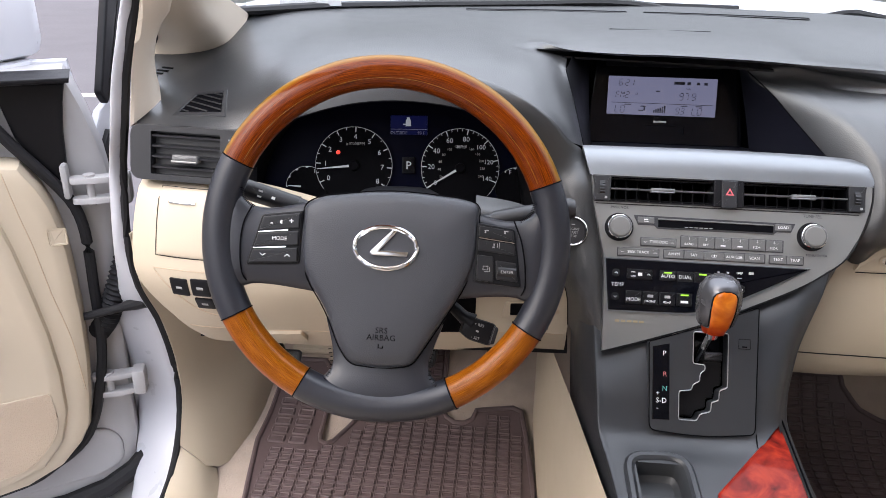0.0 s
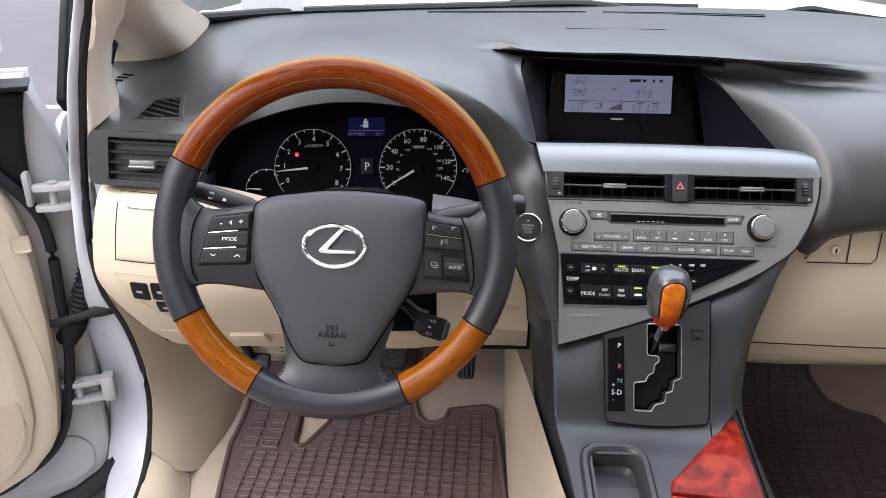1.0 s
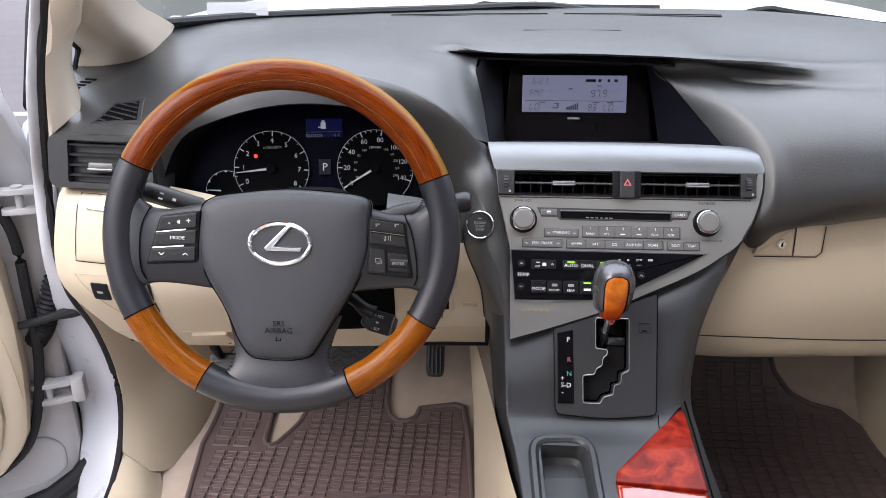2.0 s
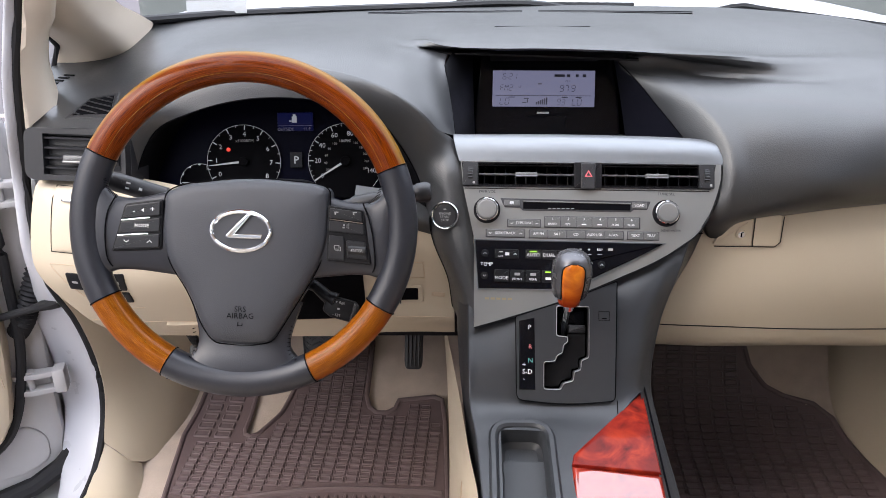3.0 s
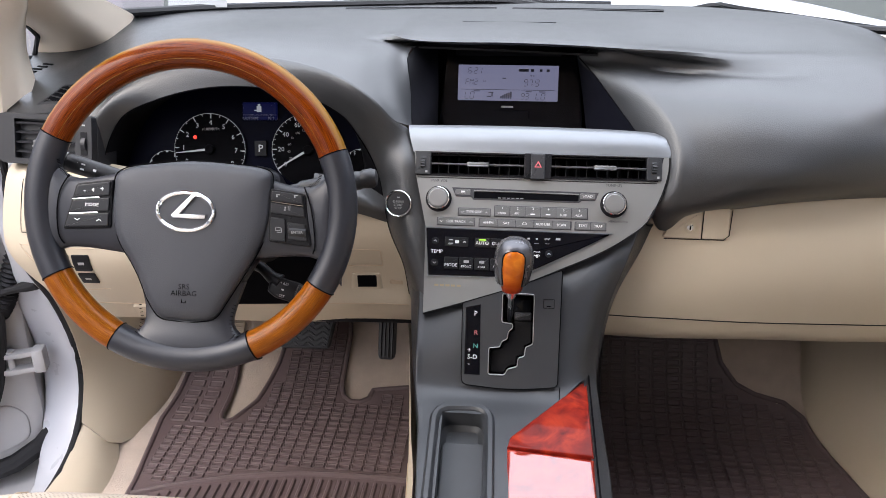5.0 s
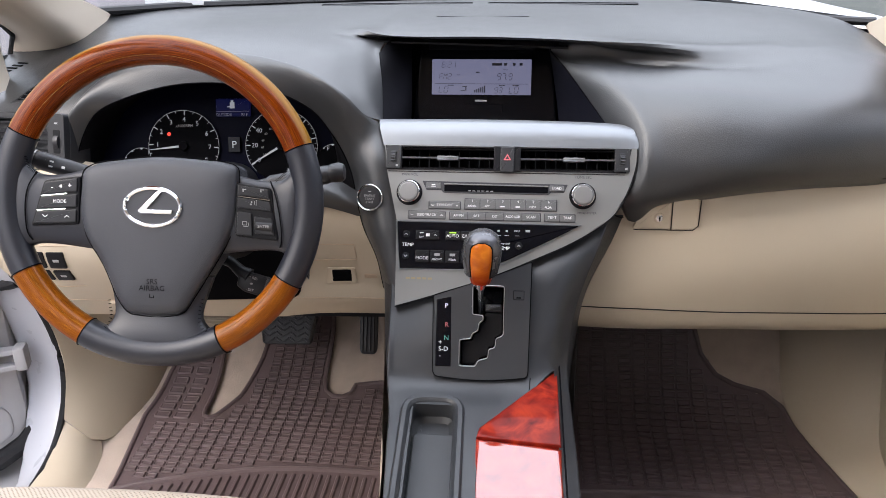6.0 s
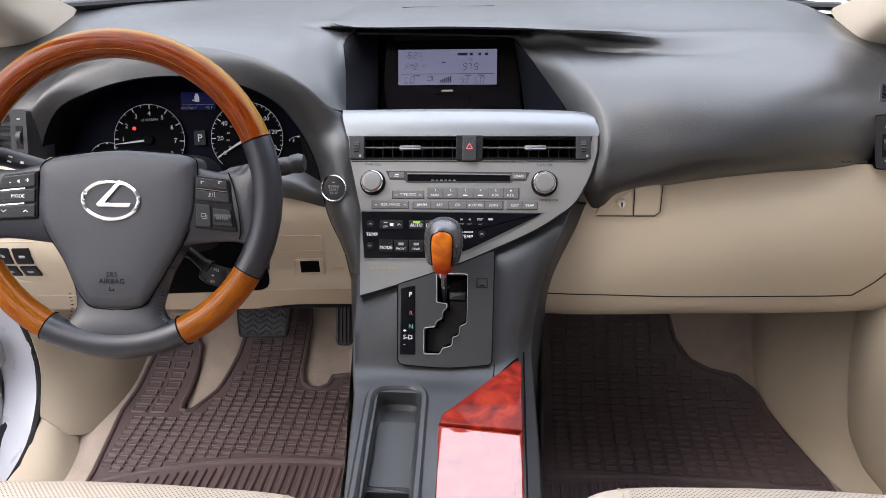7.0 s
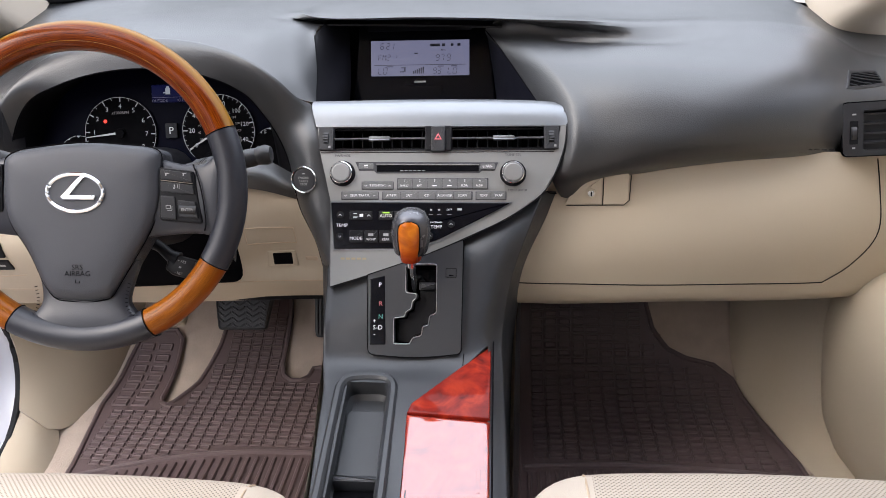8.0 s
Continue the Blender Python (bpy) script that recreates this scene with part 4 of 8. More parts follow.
hidden[2] = [Vector(a) + Vector((-0.012, 0.024, -0.03)) for a in SEAM_R]
hidden[0] = [Vector(a) + Vector((0.014, 0.026, -0.034)) for a in smooth_line(SEAM_L, 6)]
pad_rows += [
    brow_row(-0.01, 1.472, 0.8764, 0.8672, (-0.01, 1.15, 0.8558), 0.0, [(-0.01, 1.10, 0.8505), (-0.01, 1.01, 0.8400), (-0.008, 0.945, 0.821)]),
    brow_row(0.02, 1.48, 0.8765, 0.8675, (0.02, 1.135, 0.8515), 0.12, [(0.021, 1.095, 0.8455), (0.022, 1.01, 0.8320), (0.025, 0.936, 0.806)]),
    brow_row(0.045, 1.488, 0.8768, 0.8675, (0.045, 1.12, 0.8492), 0.5, [(0.045, 1.098, 0.8395), (0.047, 1.028, 0.8225), (0.052, 0.934, 0.786)]),
    brow_row(0.064, 1.493, 0.877, 0.868, (0.064, 1.11, 0.848), 0.85, [(0.062, 1.096, 0.8325), (0.068, 1.032, 0.8055), (0.075, 0.968, 0.7775), (0.077, 0.944, 0.757)]),
    brow_row(0.08, 1.497, 0.877, 0.868, (0.08, 1.103, 0.8470), 1.0, SEAM_L),
    brow_row(0.14, 1.51, 0.877, 0.868, (0.14, 1.084, 0.8465), 1.0, hidden[0]),
    brow_row(0.22, 1.52, 0.878, 0.869, (0.22, 1.075, 0.8475), 1.0, hidden[1]),
    brow_row(0.29, 1.52, 0.878, 0.868, (0.29, 1.068, 0.8465), 1.0, hidden[2]),
    brow_row(0.345, 1.517, 0.878, 0.868, (0.35, 1.064, 0.8445), 1.0, SEAM_R),
    brow_row(0.375, 1.513, 0.8775, 0.8675, (0.378, 1.062, 0.843), 1.0, [(0.358, 1.098, 0.8175), (0.384, 1.06, 0.810), (0.4225, 0.993, 0.789), (0.4495, 0.942, 0.752), (0.447, 0.915, 0.70), (0.432, 0.908, 0.652), (0.446, 0.925, 0.617)]),
    brow_row(0.42, 1.508, 0.877, 0.867, (0.42, 1.06, 0.8405), 0.66, [(0.40, 1.088, 0.8190), (0.42, 1.04, 0.8085), (0.448, 0.975, 0.783), (0.464, 0.927, 0.740), (0.458, 0.9, 0.69), (0.446, 0.902, 0.652), (0.458, 0.925, 0.616)]),
    brow_row(0.47, 1.50, 0.8768, 0.8668, (0.475, 1.063, 0.8365), 0.28, [(0.473, 1.083, 0.8145), (0.474, 1.032, 0.8065), (0.478, 0.958, 0.777), (0.482, 0.919, 0.7295), (0.481, 0.901, 0.691), (0.478, 0.905, 0.655), (0.48, 0.935, 0.631)]),
    brow_row(0.56, 1.485, 0.876, 0.865, (0.555, 1.072, 0.829), 0.0, [(0.556, 1.06, 0.8135), (0.556, 1.016, 0.8085), (0.552, 0.940, 0.7778), (0.552, 0.907, 0.733), (0.5527, 0.8932, 0.6986), (0.5568, 0.9081, 0.6677), (0.56, 0.942, 0.646)]),
    brow_row(0.68, 1.452, 0.870, 0.858, (0.68, 1.11, 0.829), 0.0, [(0.675, 1.07, 0.8165), (0.6714, 1.0194, 0.8030), (0.6644, 0.9426, 0.7685), (0.6652, 0.9159, 0.7296), (0.6695, 0.9146, 0.6976), (0.6753, 0.9318, 0.6736), (0.68, 0.965, 0.653)]),
    brow_row(0.80, 1.436, 0.858, 0.842, (0.80, 1.155, 0.8205), 0.0, [(0.797, 1.105, 0.8095), (0.795, 1.055, 0.791), (0.79, 0.992, 0.757), (0.791, 0.967, 0.7215), (0.794, 0.962, 0.690), (0.798, 0.975, 0.6675), (0.802, 1.002, 0.648)]),
    brow_row(0.87, 1.412, 0.842, 0.819, (0.87, 1.165, 0.801), 0.0, [(0.87, 1.13, 0.788), (0.87, 1.09, 0.770), (0.87, 1.045, 0.744), (0.87, 1.024, 0.714), (0.87, 1.017, 0.685), (0.87, 1.020, 0.663), (0.87, 1.036, 0.645)]),
    brow_row(0.93, 1.375, 0.812, 0.789, (0.93, 1.17, 0.771), 0.0, [(0.93, 1.145, 0.764), (0.93, 1.115, 0.755), (0.93, 1.075, 0.737), (0.93, 1.056, 0.712), (0.93, 1.047, 0.685), (0.93, 1.048, 0.66), (0.93, 1.06, 0.64)]),
    brow_row(1.03, 1.34, 0.785, 0.775, (1.03, 1.17, 0.758), 0.0, [(1.03, 1.15, 0.752), (1.03, 1.135, 0.745), (1.03, 1.115, 0.729), (1.03, 1.10, 0.704), (1.03, 1.09, 0.679), (1.03, 1.09, 0.654), (1.03, 1.10, 0.634)]),
]
part("upper_pad", knot_sheet(pad_rows, 6, 5, lambda i, k: 13 <= i < 17 and k >= 5), PAD, dash, "dark grey grained soft-touch pad")

# display recess: side walls, floor and the dark joint round it
# near-black colours on these faces carry the shade inside the recess
part("display_recess", loft([
    SEAM_L,
    [(0.088, 1.125, 0.843), (0.100, 1.075, 0.775), (0.108, 1.0, 0.731)],
    [(0.112, 1.165, 0.846), (0.116, 1.13, 0.76), (0.120, 1.08, 0.715)],
], 8, 10), BLACK, dash, "side wall of the display recess, coloured black for its shade")
part("display_recess", loft([
    SEAM_R[:4],
    [(0.332, 1.17, 0.832), (0.340, 1.15, 0.79), (0.347, 1.13, 0.75), (0.353, 1.11, 0.708)],
], 4, 12), RECESS, dash, "side wall of the display recess, coloured blue-black for its shade")
part("display_recess", loft([
    [(0.095, 0.957, 0.742), (0.118, 1.03, 0.722), (0.12, 1.15, 0.706)],
    [(0.25, 0.955, 0.744), (0.25, 1.03, 0.722), (0.25, 1.15, 0.706)],
    [(0.44, 0.945, 0.730), (0.40, 1.03, 0.722), (0.352, 1.15, 0.706)],
], 10, 8, 0.004), RECESS, dash, "dark floor of the display recess")
part("display_recess", loft([
    [(0.06, 1.12, 0.838), (0.06, 1.22, 0.842)],
    [(0.22, 1.10, 0.836), (0.22, 1.22, 0.838)],
    [(0.36, 1.09, 0.832), (0.36, 1.22, 0.838)],
], 12, 6, 0.003), BLACK, dash, "black underside of the display brow")
part("recess_joint", tube(smooth_line([Vector(p) + Vector((-0.0003, -0.0006, 0.0003)) for p in SEAM_L], 20), 0.0008, 5), DEEP, dash)
part("recess_joint", tube(smooth_line([Vector(p) + Vector((0.0002, -0.0006, 0.0003)) for p in SEAM_R[:4]], 20), 0.0009, 5), DEEP, dash)

SC = plane_frame((0.232, 1.158, 0.765), (1, 0, 0), (0, -1, 0.31))
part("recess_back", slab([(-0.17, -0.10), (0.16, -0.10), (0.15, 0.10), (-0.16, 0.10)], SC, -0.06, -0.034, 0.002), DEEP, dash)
display = thing("radio_display", "grey backlit radio display behind a black bezel", "display")
part("housing", slab(rounded([(-0.118, -0.062), (0.118, -0.062), (0.104, 0.082), (-0.104, 0.082)], 0.008), SC, -0.03, 0.0, 0.002), GLOSS_BLACK, display)
part("bezel_strip", slab(box_uv(-0.092, 0.055, 0.079, 0.068, 0.002), SC, 0.0, 0.0016, 0.0006), RECESS, display)
part("screen", slab(box_uv(-0.087, -0.017, 0.075, 0.040, 0.001), SC, 0.0, 0.0012, 0.0004), LCD, display, "pale lilac backlit screen")

# centre stack
ST = plane_frame((MID, 0.8718, 0.62), (1, 0, 0), (0, -1, 0.508))
K = 1.1216


def st(points):
    return [(x - MID, (z - 0.62) * K) for x, z in points]


stack = thing("centre_stack", "silver centre stack with air vents, radio and climate panel", "centre console")
edge_line = [(0.106, 0.7215), (0.110, 0.69), (0.1265, 0.628), (0.1285, 0.523), (0.18, 0.5375), (0.25, 0.559), (0.312, 0.583), (0.37, 0.608), (0.416, 0.637), (0.436, 0.668), (0.447, 0.7), (0.4485, 0.7215)]
VENT_HOLE = box_uv(0.1305 - MID, (0.6922 - 0.62) * K, 0.4180 - MID, (0.7188 - 0.62) * K)
part("faceplate", plate_with_hole(st(edge_line), VENT_HOLE, ST, 0.0, 0.025), SILVER_DULL, stack, "satin silver faceplate")
rim = [(x, y) for x, y in st(edge_line)]
bm = tube([ST(u, v, 0.0) for u, v in smooth_line([(*p, 0) for p in rim[3:]], 40) and [(q.x, q.y) for q in smooth_line([(*p, 0) for p in rim[3:]], 40)]], 0.0009, 6)
part("edge_joint", bm, BLACK, stack, "dark joint round the faceplate")
strip_rows = [[(0.094, 0.958, 0.749), (0.0955, 0.945, 0.7465), (0.098, 0.936, 0.738), (0.104, 0.9245, 0.7205)], [(0.27, 0.958, 0.75), (0.27, 0.945, 0.748), (0.27, 0.934, 0.739), (0.27, 0.9225, 0.7205)], [(0.425, 0.956, 0.746), (0.43, 0.943, 0.744), (0.434, 0.932, 0.736), (0.436, 0.9225, 0.7205)], [(0.445, 0.948, 0.735), (0.4485, 0.937, 0.734), (0.4505, 0.929, 0.7285), (0.449, 0.9215, 0.72)]]
part("silver_strip", loft(strip_rows, 30, 10, 0.006), SILVER, stack, "broad satin silver strip")

# ---- lower panels ----
knee = [
    [(-0.492, 0.945, 0.690), (-0.492, 0.908, 0.676), (-0.50, 0.885, 0.60), (-0.495, 0.885, 0.55), (-0.47, 0.92, 0.48), (-0.45, 0.96, 0.44)],
    [(-0.45, 0.93, 0.690), (-0.45, 0.89, 0.676), (-0.45, 0.862, 0.60), (-0.445, 0.862, 0.55), (-0.44, 0.90, 0.48), (-0.43, 0.945, 0.43)],
    [(-0.34, 0.925, 0.690), (-0.34, 0.882, 0.67), (-0.34, 0.857, 0.60), (-0.34, 0.857, 0.55), (-0.34, 0.90, 0.48), (-0.34, 0.945, 0.43)],
    [(-0.12, 0.93, 0.64), (-0.12, 0.91, 0.60), (-0.12, 0.90, 0.56), (-0.12, 0.91, 0.52), (-0.12, 0.93, 0.47), (-0.12, 0.955, 0.43)],
    [(0.02, 0.925, 0.632), (0.02, 0.925, 0.60), (0.02, 0.935, 0.55), (0.02, 0.945, 0.51), (0.02, 0.945, 0.47), (0.02, 0.965, 0.432)],
    [(0.095, 0.935, 0.60), (0.095, 0.935, 0.575), (0.095, 0.94, 0.54), (0.095, 0.945, 0.50), (0.095, 0.947, 0.47), (0.095, 0.965, 0.435)],
]
part("knee_panel", loft(knee, 50, 26, 0.012), BEIGE, dash, "beige plastic lower panel")
glove = [
    [(0.37, 0.96, 0.63), (0.375, 0.95, 0.57), (0.38, 0.942, 0.52), (0.383, 0.937, 0.48), (0.385, 0.947, 0.452), (0.385, 0.97, 0.445)],
    [(0.46, 0.955, 0.645), (0.46, 0.938, 0.6), (0.46, 0.93, 0.53), (0.46, 0.935, 0.48), (0.46, 0.945, 0.452), (0.46, 0.97, 0.445)],
    [(0.6, 0.96, 0.662), (0.6, 0.938, 0.607), (0.6, 0.93, 0.547), (0.6, 0.94, 0.482), (0.6, 0.95, 0.455), (0.6, 0.98, 0.448)],
    [(0.75, 0.984, 0.662), (0.75, 0.959, 0.597), (0.75, 0.954, 0.537), (0.75, 0.966, 0.474), (0.75, 0.976, 0.445), (0.75, 1.004, 0.436)],
    [(0.9, 1.027, 0.652), (0.9, 1.007, 0.582), (0.9, 1.002, 0.522), (0.9, 1.017, 0.458), (0.9, 1.027, 0.428), (0.9, 1.052, 0.418)],
    [(1.03, 1.082, 0.644), (1.03, 1.062, 0.574), (1.03, 1.057, 0.514), (1.03, 1.072, 0.444), (1.03, 1.082, 0.414), (1.03, 1.102, 0.404)],
]
part("glove_box", loft(glove, 50, 26, 0.012), BEIGE, dash, "beige plastic glove box lid")

# undersides that close the dashboard above the footwells
part("under_cover", loft([[(-0.45, 0.95, 0.437), (-0.46, 1.2, 0.45), (-0.48, 1.56, 0.46)], [(-0.15, 0.955, 0.437), (-0.15, 1.2, 0.455), (-0.15, 1.57, 0.46)], [(0.10, 0.962, 0.44), (0.11, 1.2, 0.455), (0.11, 1.58, 0.46)]], 8, 8, 0.006), BLACK, dash, "black underside cover")
part("under_cover", loft([[(0.385, 0.965, 0.45), (0.39, 1.2, 0.46), (0.39, 1.58, 0.47)], [(0.70, 1.00, 0.437), (0.70, 1.2, 0.45), (0.70, 1.57, 0.46)], [(1.09, 1.10, 0.41), (1.11, 1.3, 0.43), (1.12, 1.54, 0.44)]], 8, 8, 0.006), BLACK, dash, "black underside cover")


# ---- instrument cluster ----
cluster = thing("instrument_cluster", "dark instrument cluster with two lit white dials", "instrument cluster")
GA = plane_frame((-0.138, 0.986, 0.70), (math.cos(0.0945), math.sin(0.0945), 0), (math.sin(0.0945), -math.cos(0.0945), 0.3))
lens_line = [(-0.212, -0.06), (-0.204, -0.0187), (-0.188, 0.023), (-0.161, 0.060), (-0.121, 0.084), (-0.062, 0.095), (0.0, 0.094), (0.068, 0.084), (0.122, 0.052), (0.15, 0.01), (0.162, -0.06)]
lens_arc = [(q.x, q.y) for q in smooth_line([(*p, 0) for p in lens_line], 48)]
# the navy base colour stands in for blue glow spilling from the displays
part("back_panel", slab(grown(lens_arc, 0.012), GA, -0.03, -0.014, 0.001), material("navy_glow_dial_panel", (0.0014, 0.0018, 0.0085), 0.4, spec=0.05, vary=0.2, vary_scale=20), cluster, "back panel with blue display glow put into its navy-black colour")
# the hood runs from the pad round the instruments and down to the centre stack: outer edge, joint line and swell at each station
hood_line = [
    ((-0.368, 0.918, 0.66), (-0.352, 0.915, 0.655), 0.0), ((-0.362, 0.912, 0.72), (-0.342, 0.915, 0.70), 0.0),
    ((-0.345, 0.912, 0.757), (-0.312, 0.926, 0.757), 0.0), ((-0.29, 0.945, 0.813), (-0.255, 0.922, 0.784), 0.0),
    ((-0.22, 0.950, 0.836), (-0.19, 0.926, 0.800), 0.0), ((-0.13, 0.952, 0.842), (-0.12, 0.929, 0.803), 0.0),
    ((-0.055, 0.951, 0.834), (-0.05, 0.935, 0.791), 0.0), ((-0.008, 0.945, 0.821), (-0.018, 0.942, 0.776), 0.0),
    ((0.025, 0.936, 0.806), (0.004, 0.945, 0.760), 0.04), ((0.052, 0.934, 0.786), (0.022, 0.948, 0.7345), 0.12),
    ((0.077, 0.944, 0.757), (0.034, 0.951, 0.713), 0.35), ((0.094, 0.955, 0.7435), (0.043, 0.949, 0.695), 0.65),
    ((0.108, 0.934, 0.715), (0.051, 0.947, 0.672), 0.9), ((0.119, 0.904, 0.65), (0.057, 0.943, 0.640), 1.0),
    ((0.130, 0.868, 0.585), (0.068, 0.925, 0.602), 0.8), ((0.131, 0.848, 0.53), (0.087, 0.920, 0.555), 0.5),
    ((0.125, 0.858, 0.48), (0.094, 0.930, 0.50), 0.3)]
oa, hj = spline([q[0] for q in hood_line], 5), spline([q[1] for q in hood_line], 5)
swell = [v.x for v in spline([(q[2], 0, 0) for q in hood_line], 5)]
joint_arc = [q[1] for q in hood_line[:14]]
ja = smooth_line(joint_arc, 48)
ia = [GA(u, v, 0.0) for u, v in lens_arc]
rows = []
for k in (0, 0.06, 0.12, 0.25, 0.4, 0.55, 0.7, 0.85, 1.0):
    lip = -0.006 * math.sin(math.pi * k ** 0.7)
    rows.append([a.lerp(b, k) + Vector((0, lip * (1 - w) - 0.088 * k * (1 - k) * w, 0.012 * k * (1 - k) * w - lip * 0.7 * (1 - w))) for a, b, w in zip(oa, hj, swell)])
part("instrument_hood", loft(rows, 32, 90), PAD, dash, "dark grey instrument hood")
part("hood_lip", loft([
    [(0.062, 0.942, 0.645), (0.02, 0.934, 0.672), (-0.04, 0.934, 0.682)],
    [(0.062, 0.925, 0.632), (0.02, 0.912, 0.654), (-0.04, 0.914, 0.664)],
    [(0.064, 0.930, 0.612), (0.02, 0.916, 0.630), (-0.04, 0.918, 0.638)],
], 10, 12), PAD, dash, "dark grey lower lip of the instrument hood")
rows = [[p + Vector((0, 0.001, 0)) for p in ja]]
for k in (0.15, 0.6, 1.0):
    rows.append([a.lerp(b, k) + Vector((0, 0.002, 0)) for a, b in zip(ja, ia)])
rows.append([GA(u * 0.985, v * 0.985, -0.03) for u, v in lens_arc])
part("hood_liner", loft(rows, 20, 60), HOOD, dash, "black plastic liner of the instrument hood")
part("hood_seam", tube([p + Vector((0, -0.0005, 0)) for p in hj], 0.001, 5), DEEP, dash)


def dial(u0, v0, r, numbers, a0, step, needle, ticks):
    g = part("dial", disc(GA, u0, v0, r * 1.0, -0.014, -0.008, 48, 0.001), DEEP, cluster, "round black dial")
    bm = bmesh.new()
    arc = [radians(a0 + 12 - (a0 * 2 - 180 + 24) * k / 60) for k in range(61)]
    for ra, rb in ((r * 0.99, r),):
        vs = [[bm.verts.new(GA(u0 + q * math.cos(a), v0 + q * math.sin(a), -0.0072)) for a in arc] for q in (ra, rb)]
        for i in range(60):
            bm.faces.new((vs[0][i], vs[0][i + 1], vs[1][i + 1], vs[1][i]))
    n = (len(numbers) - 1) * ticks
    for k in range(n + 1):
        a = radians(a0 - step * k / ticks)
        big = k % ticks == 0
        d1 = Vector((math.cos(a), math.sin(a)))
        d2 = Vector((-d1.y, d1.x))
        w, q0 = (0.0007, 0.86) if big else (0.0004, 0.93)
        bm.faces.new([bm.verts.new(GA(u0 + c.x, v0 + c.y, -0.0071)) for c in (d1 * r * q0 - d2 * w, d1 * r * q0 + d2 * w, d1 * r * 0.985 + d2 * w, d1 * r * 0.985 - d2 * w)])
    part("scale", bm, DIAL_WHITE, g, "lit white scale", smooth=False)
    for k, t in enumerate(numbers):
        a = radians(a0 - step * k)
        writing(t, GA, u0 + r * 0.74 * math.cos(a), v0 + r * 0.74 * math.sin(a), 0.0098 if len(t) < 3 else 0.009, DIAL_WHITE, g, "numeral", -0.007)
    a = radians(needle)
    d1 = Vector((math.cos(a), math.sin(a)))
    d2 = Vector((-d1.y, d1.x))
    bm = bmesh.new()
    lp = []
    for q, w in ((r * 0.12, 0.0016), (r * 0.5, 0.0011), (r * 0.95, 0.0004)):
        lp.append([GA(u0 + c.x, v0 + c.y, h) for c, h in ((d1 * q - d2 * w, -0.0055), (d1 * q + d2 * w, -0.0055), (d1 * q + d2 * w, -0.0038), (d1 * q - d2 * w, -0.0038))])
    rings(bm, lp, cap_start=True)
    part("needle", bm, DIAL_WHITE, g, "white needle")
    part("needle_hub", disc(GA, u0, v0, r * 0.13, -0.008, -0.003, 20), DEEP, g)
    return g


tach = dial(-0.076, 0.001, 0.0535, list("012345678"), 207, 30, 186, 2)
writing("x1000RPM", GA, -0.074, 0.031, 0.006, PRINT_GREY, tach, "lettering", -0.007)
speedo = dial(0.072, 0.0, 0.0545, ["0", "20", "40", "60", "80", "100", "120", "140"], 212, 33.3, 211, 4)
writing("MPH", GA, 0.073, 0.029, 0.006, DIAL_WHITE, speedo, "lettering", -0.007)
for k, t in enumerate(["20", "40", "60", "80", "100", "120", "140", "160", "180", "200", "220", "240"]):
    a = radians(205 - 20.6 * k)
    writing(t, GA, 0.073 + 0.03 * math.cos(a), 0.03 * math.sin(a), 0.0048, PRINT_GREY, speedo, "numeral", -0.007)
for u0, v0, a0, a1, lt, nd in ((-0.142, -0.03, 180, 60, "H", 176), (0.152, -0.027, 128, 0, "F", 20)):
    g = part("side_gauge", disc(GA, u0, v0, 0.03, -0.0145, -0.011, 32), DEEP, cluster, "small black gauge")
    bm = bmesh.new()
    prev = None
    for k in range(25):
        a = radians(a0 + (a1 - a0) * k / 24)
        w = 0.0024 if k % 6 == 0 else 0.0
        pts = [bm.verts.new(GA(u0 + q * math.cos(a), v0 + q * math.sin(a), -0.0105)) for q in (0.0287 - w, 0.0292)]
        if prev:
            bm.faces.new((prev[0], pts[0], pts[1], prev[1]))
        prev = pts
    part("scale", bm, DIAL_WHITE, g, smooth=False)
    a = radians(nd)
    part("needle", tube([GA(u0 + 0.008 * math.cos(a), v0 + 0.008 * math.sin(a), -0.009), GA(u0 + 0.026 * math.cos(a), v0 + 0.026 * math.sin(a), -0.009)], [0.0012, 0.0005], 6), DIAL_WHITE, g)
    writing(lt, GA, u0 + (0.013 if lt == "H" else -0.010), v0 + 0.022, 0.008, DIAL_WHITE, g, "lettering", -0.010)
info = part("info_display", slab(box_uv(-0.0255, 0.045, 0.0255, 0.071, 0.001), GA, -0.014, -0.0085, 0.0005), BLUE_LCD, cluster, "dim blue information display")
bars([(-0.001, 0.061, 0.007, 0.009), (-0.001, 0.0665, 0.004, 0.004), (-0.0065, 0.059, 0.004, 0.0015)], GA, DIAL_WHITE, info, "car_symbol", -0.0083)
bars([(0, 0.0522, 0.05, 0.0005)], GA, PRINT_GREY, info, "rule", -0.0082)
writing("OUTSIDE", GA, -0.014, 0.0472, 0.0058, PRINT_GREY, info, "lettering", -0.0082)
writing("93 F", GA, 0.017, 0.0472, 0.0058, PRINT_GREY, info, "lettering", -0.0082)
gear = part("gear_window", slab(box_uv(-0.009, -0.009, 0.009, 0.014, 0.001), GA, -0.014, -0.009, 0.0005), GLOSS_BLACK, cluster, "small gear display")
writing("P", GA, 0, 0.002, 0.0155, DIAL_WHITE, gear, "lettering", -0.0088)
lamp = part("warning_lamp", disc(GA, -0.098, 0.019, 0.0028, -0.008, -0.0066, 12), RED_LAMP, tach, "glowing red warning lamp")

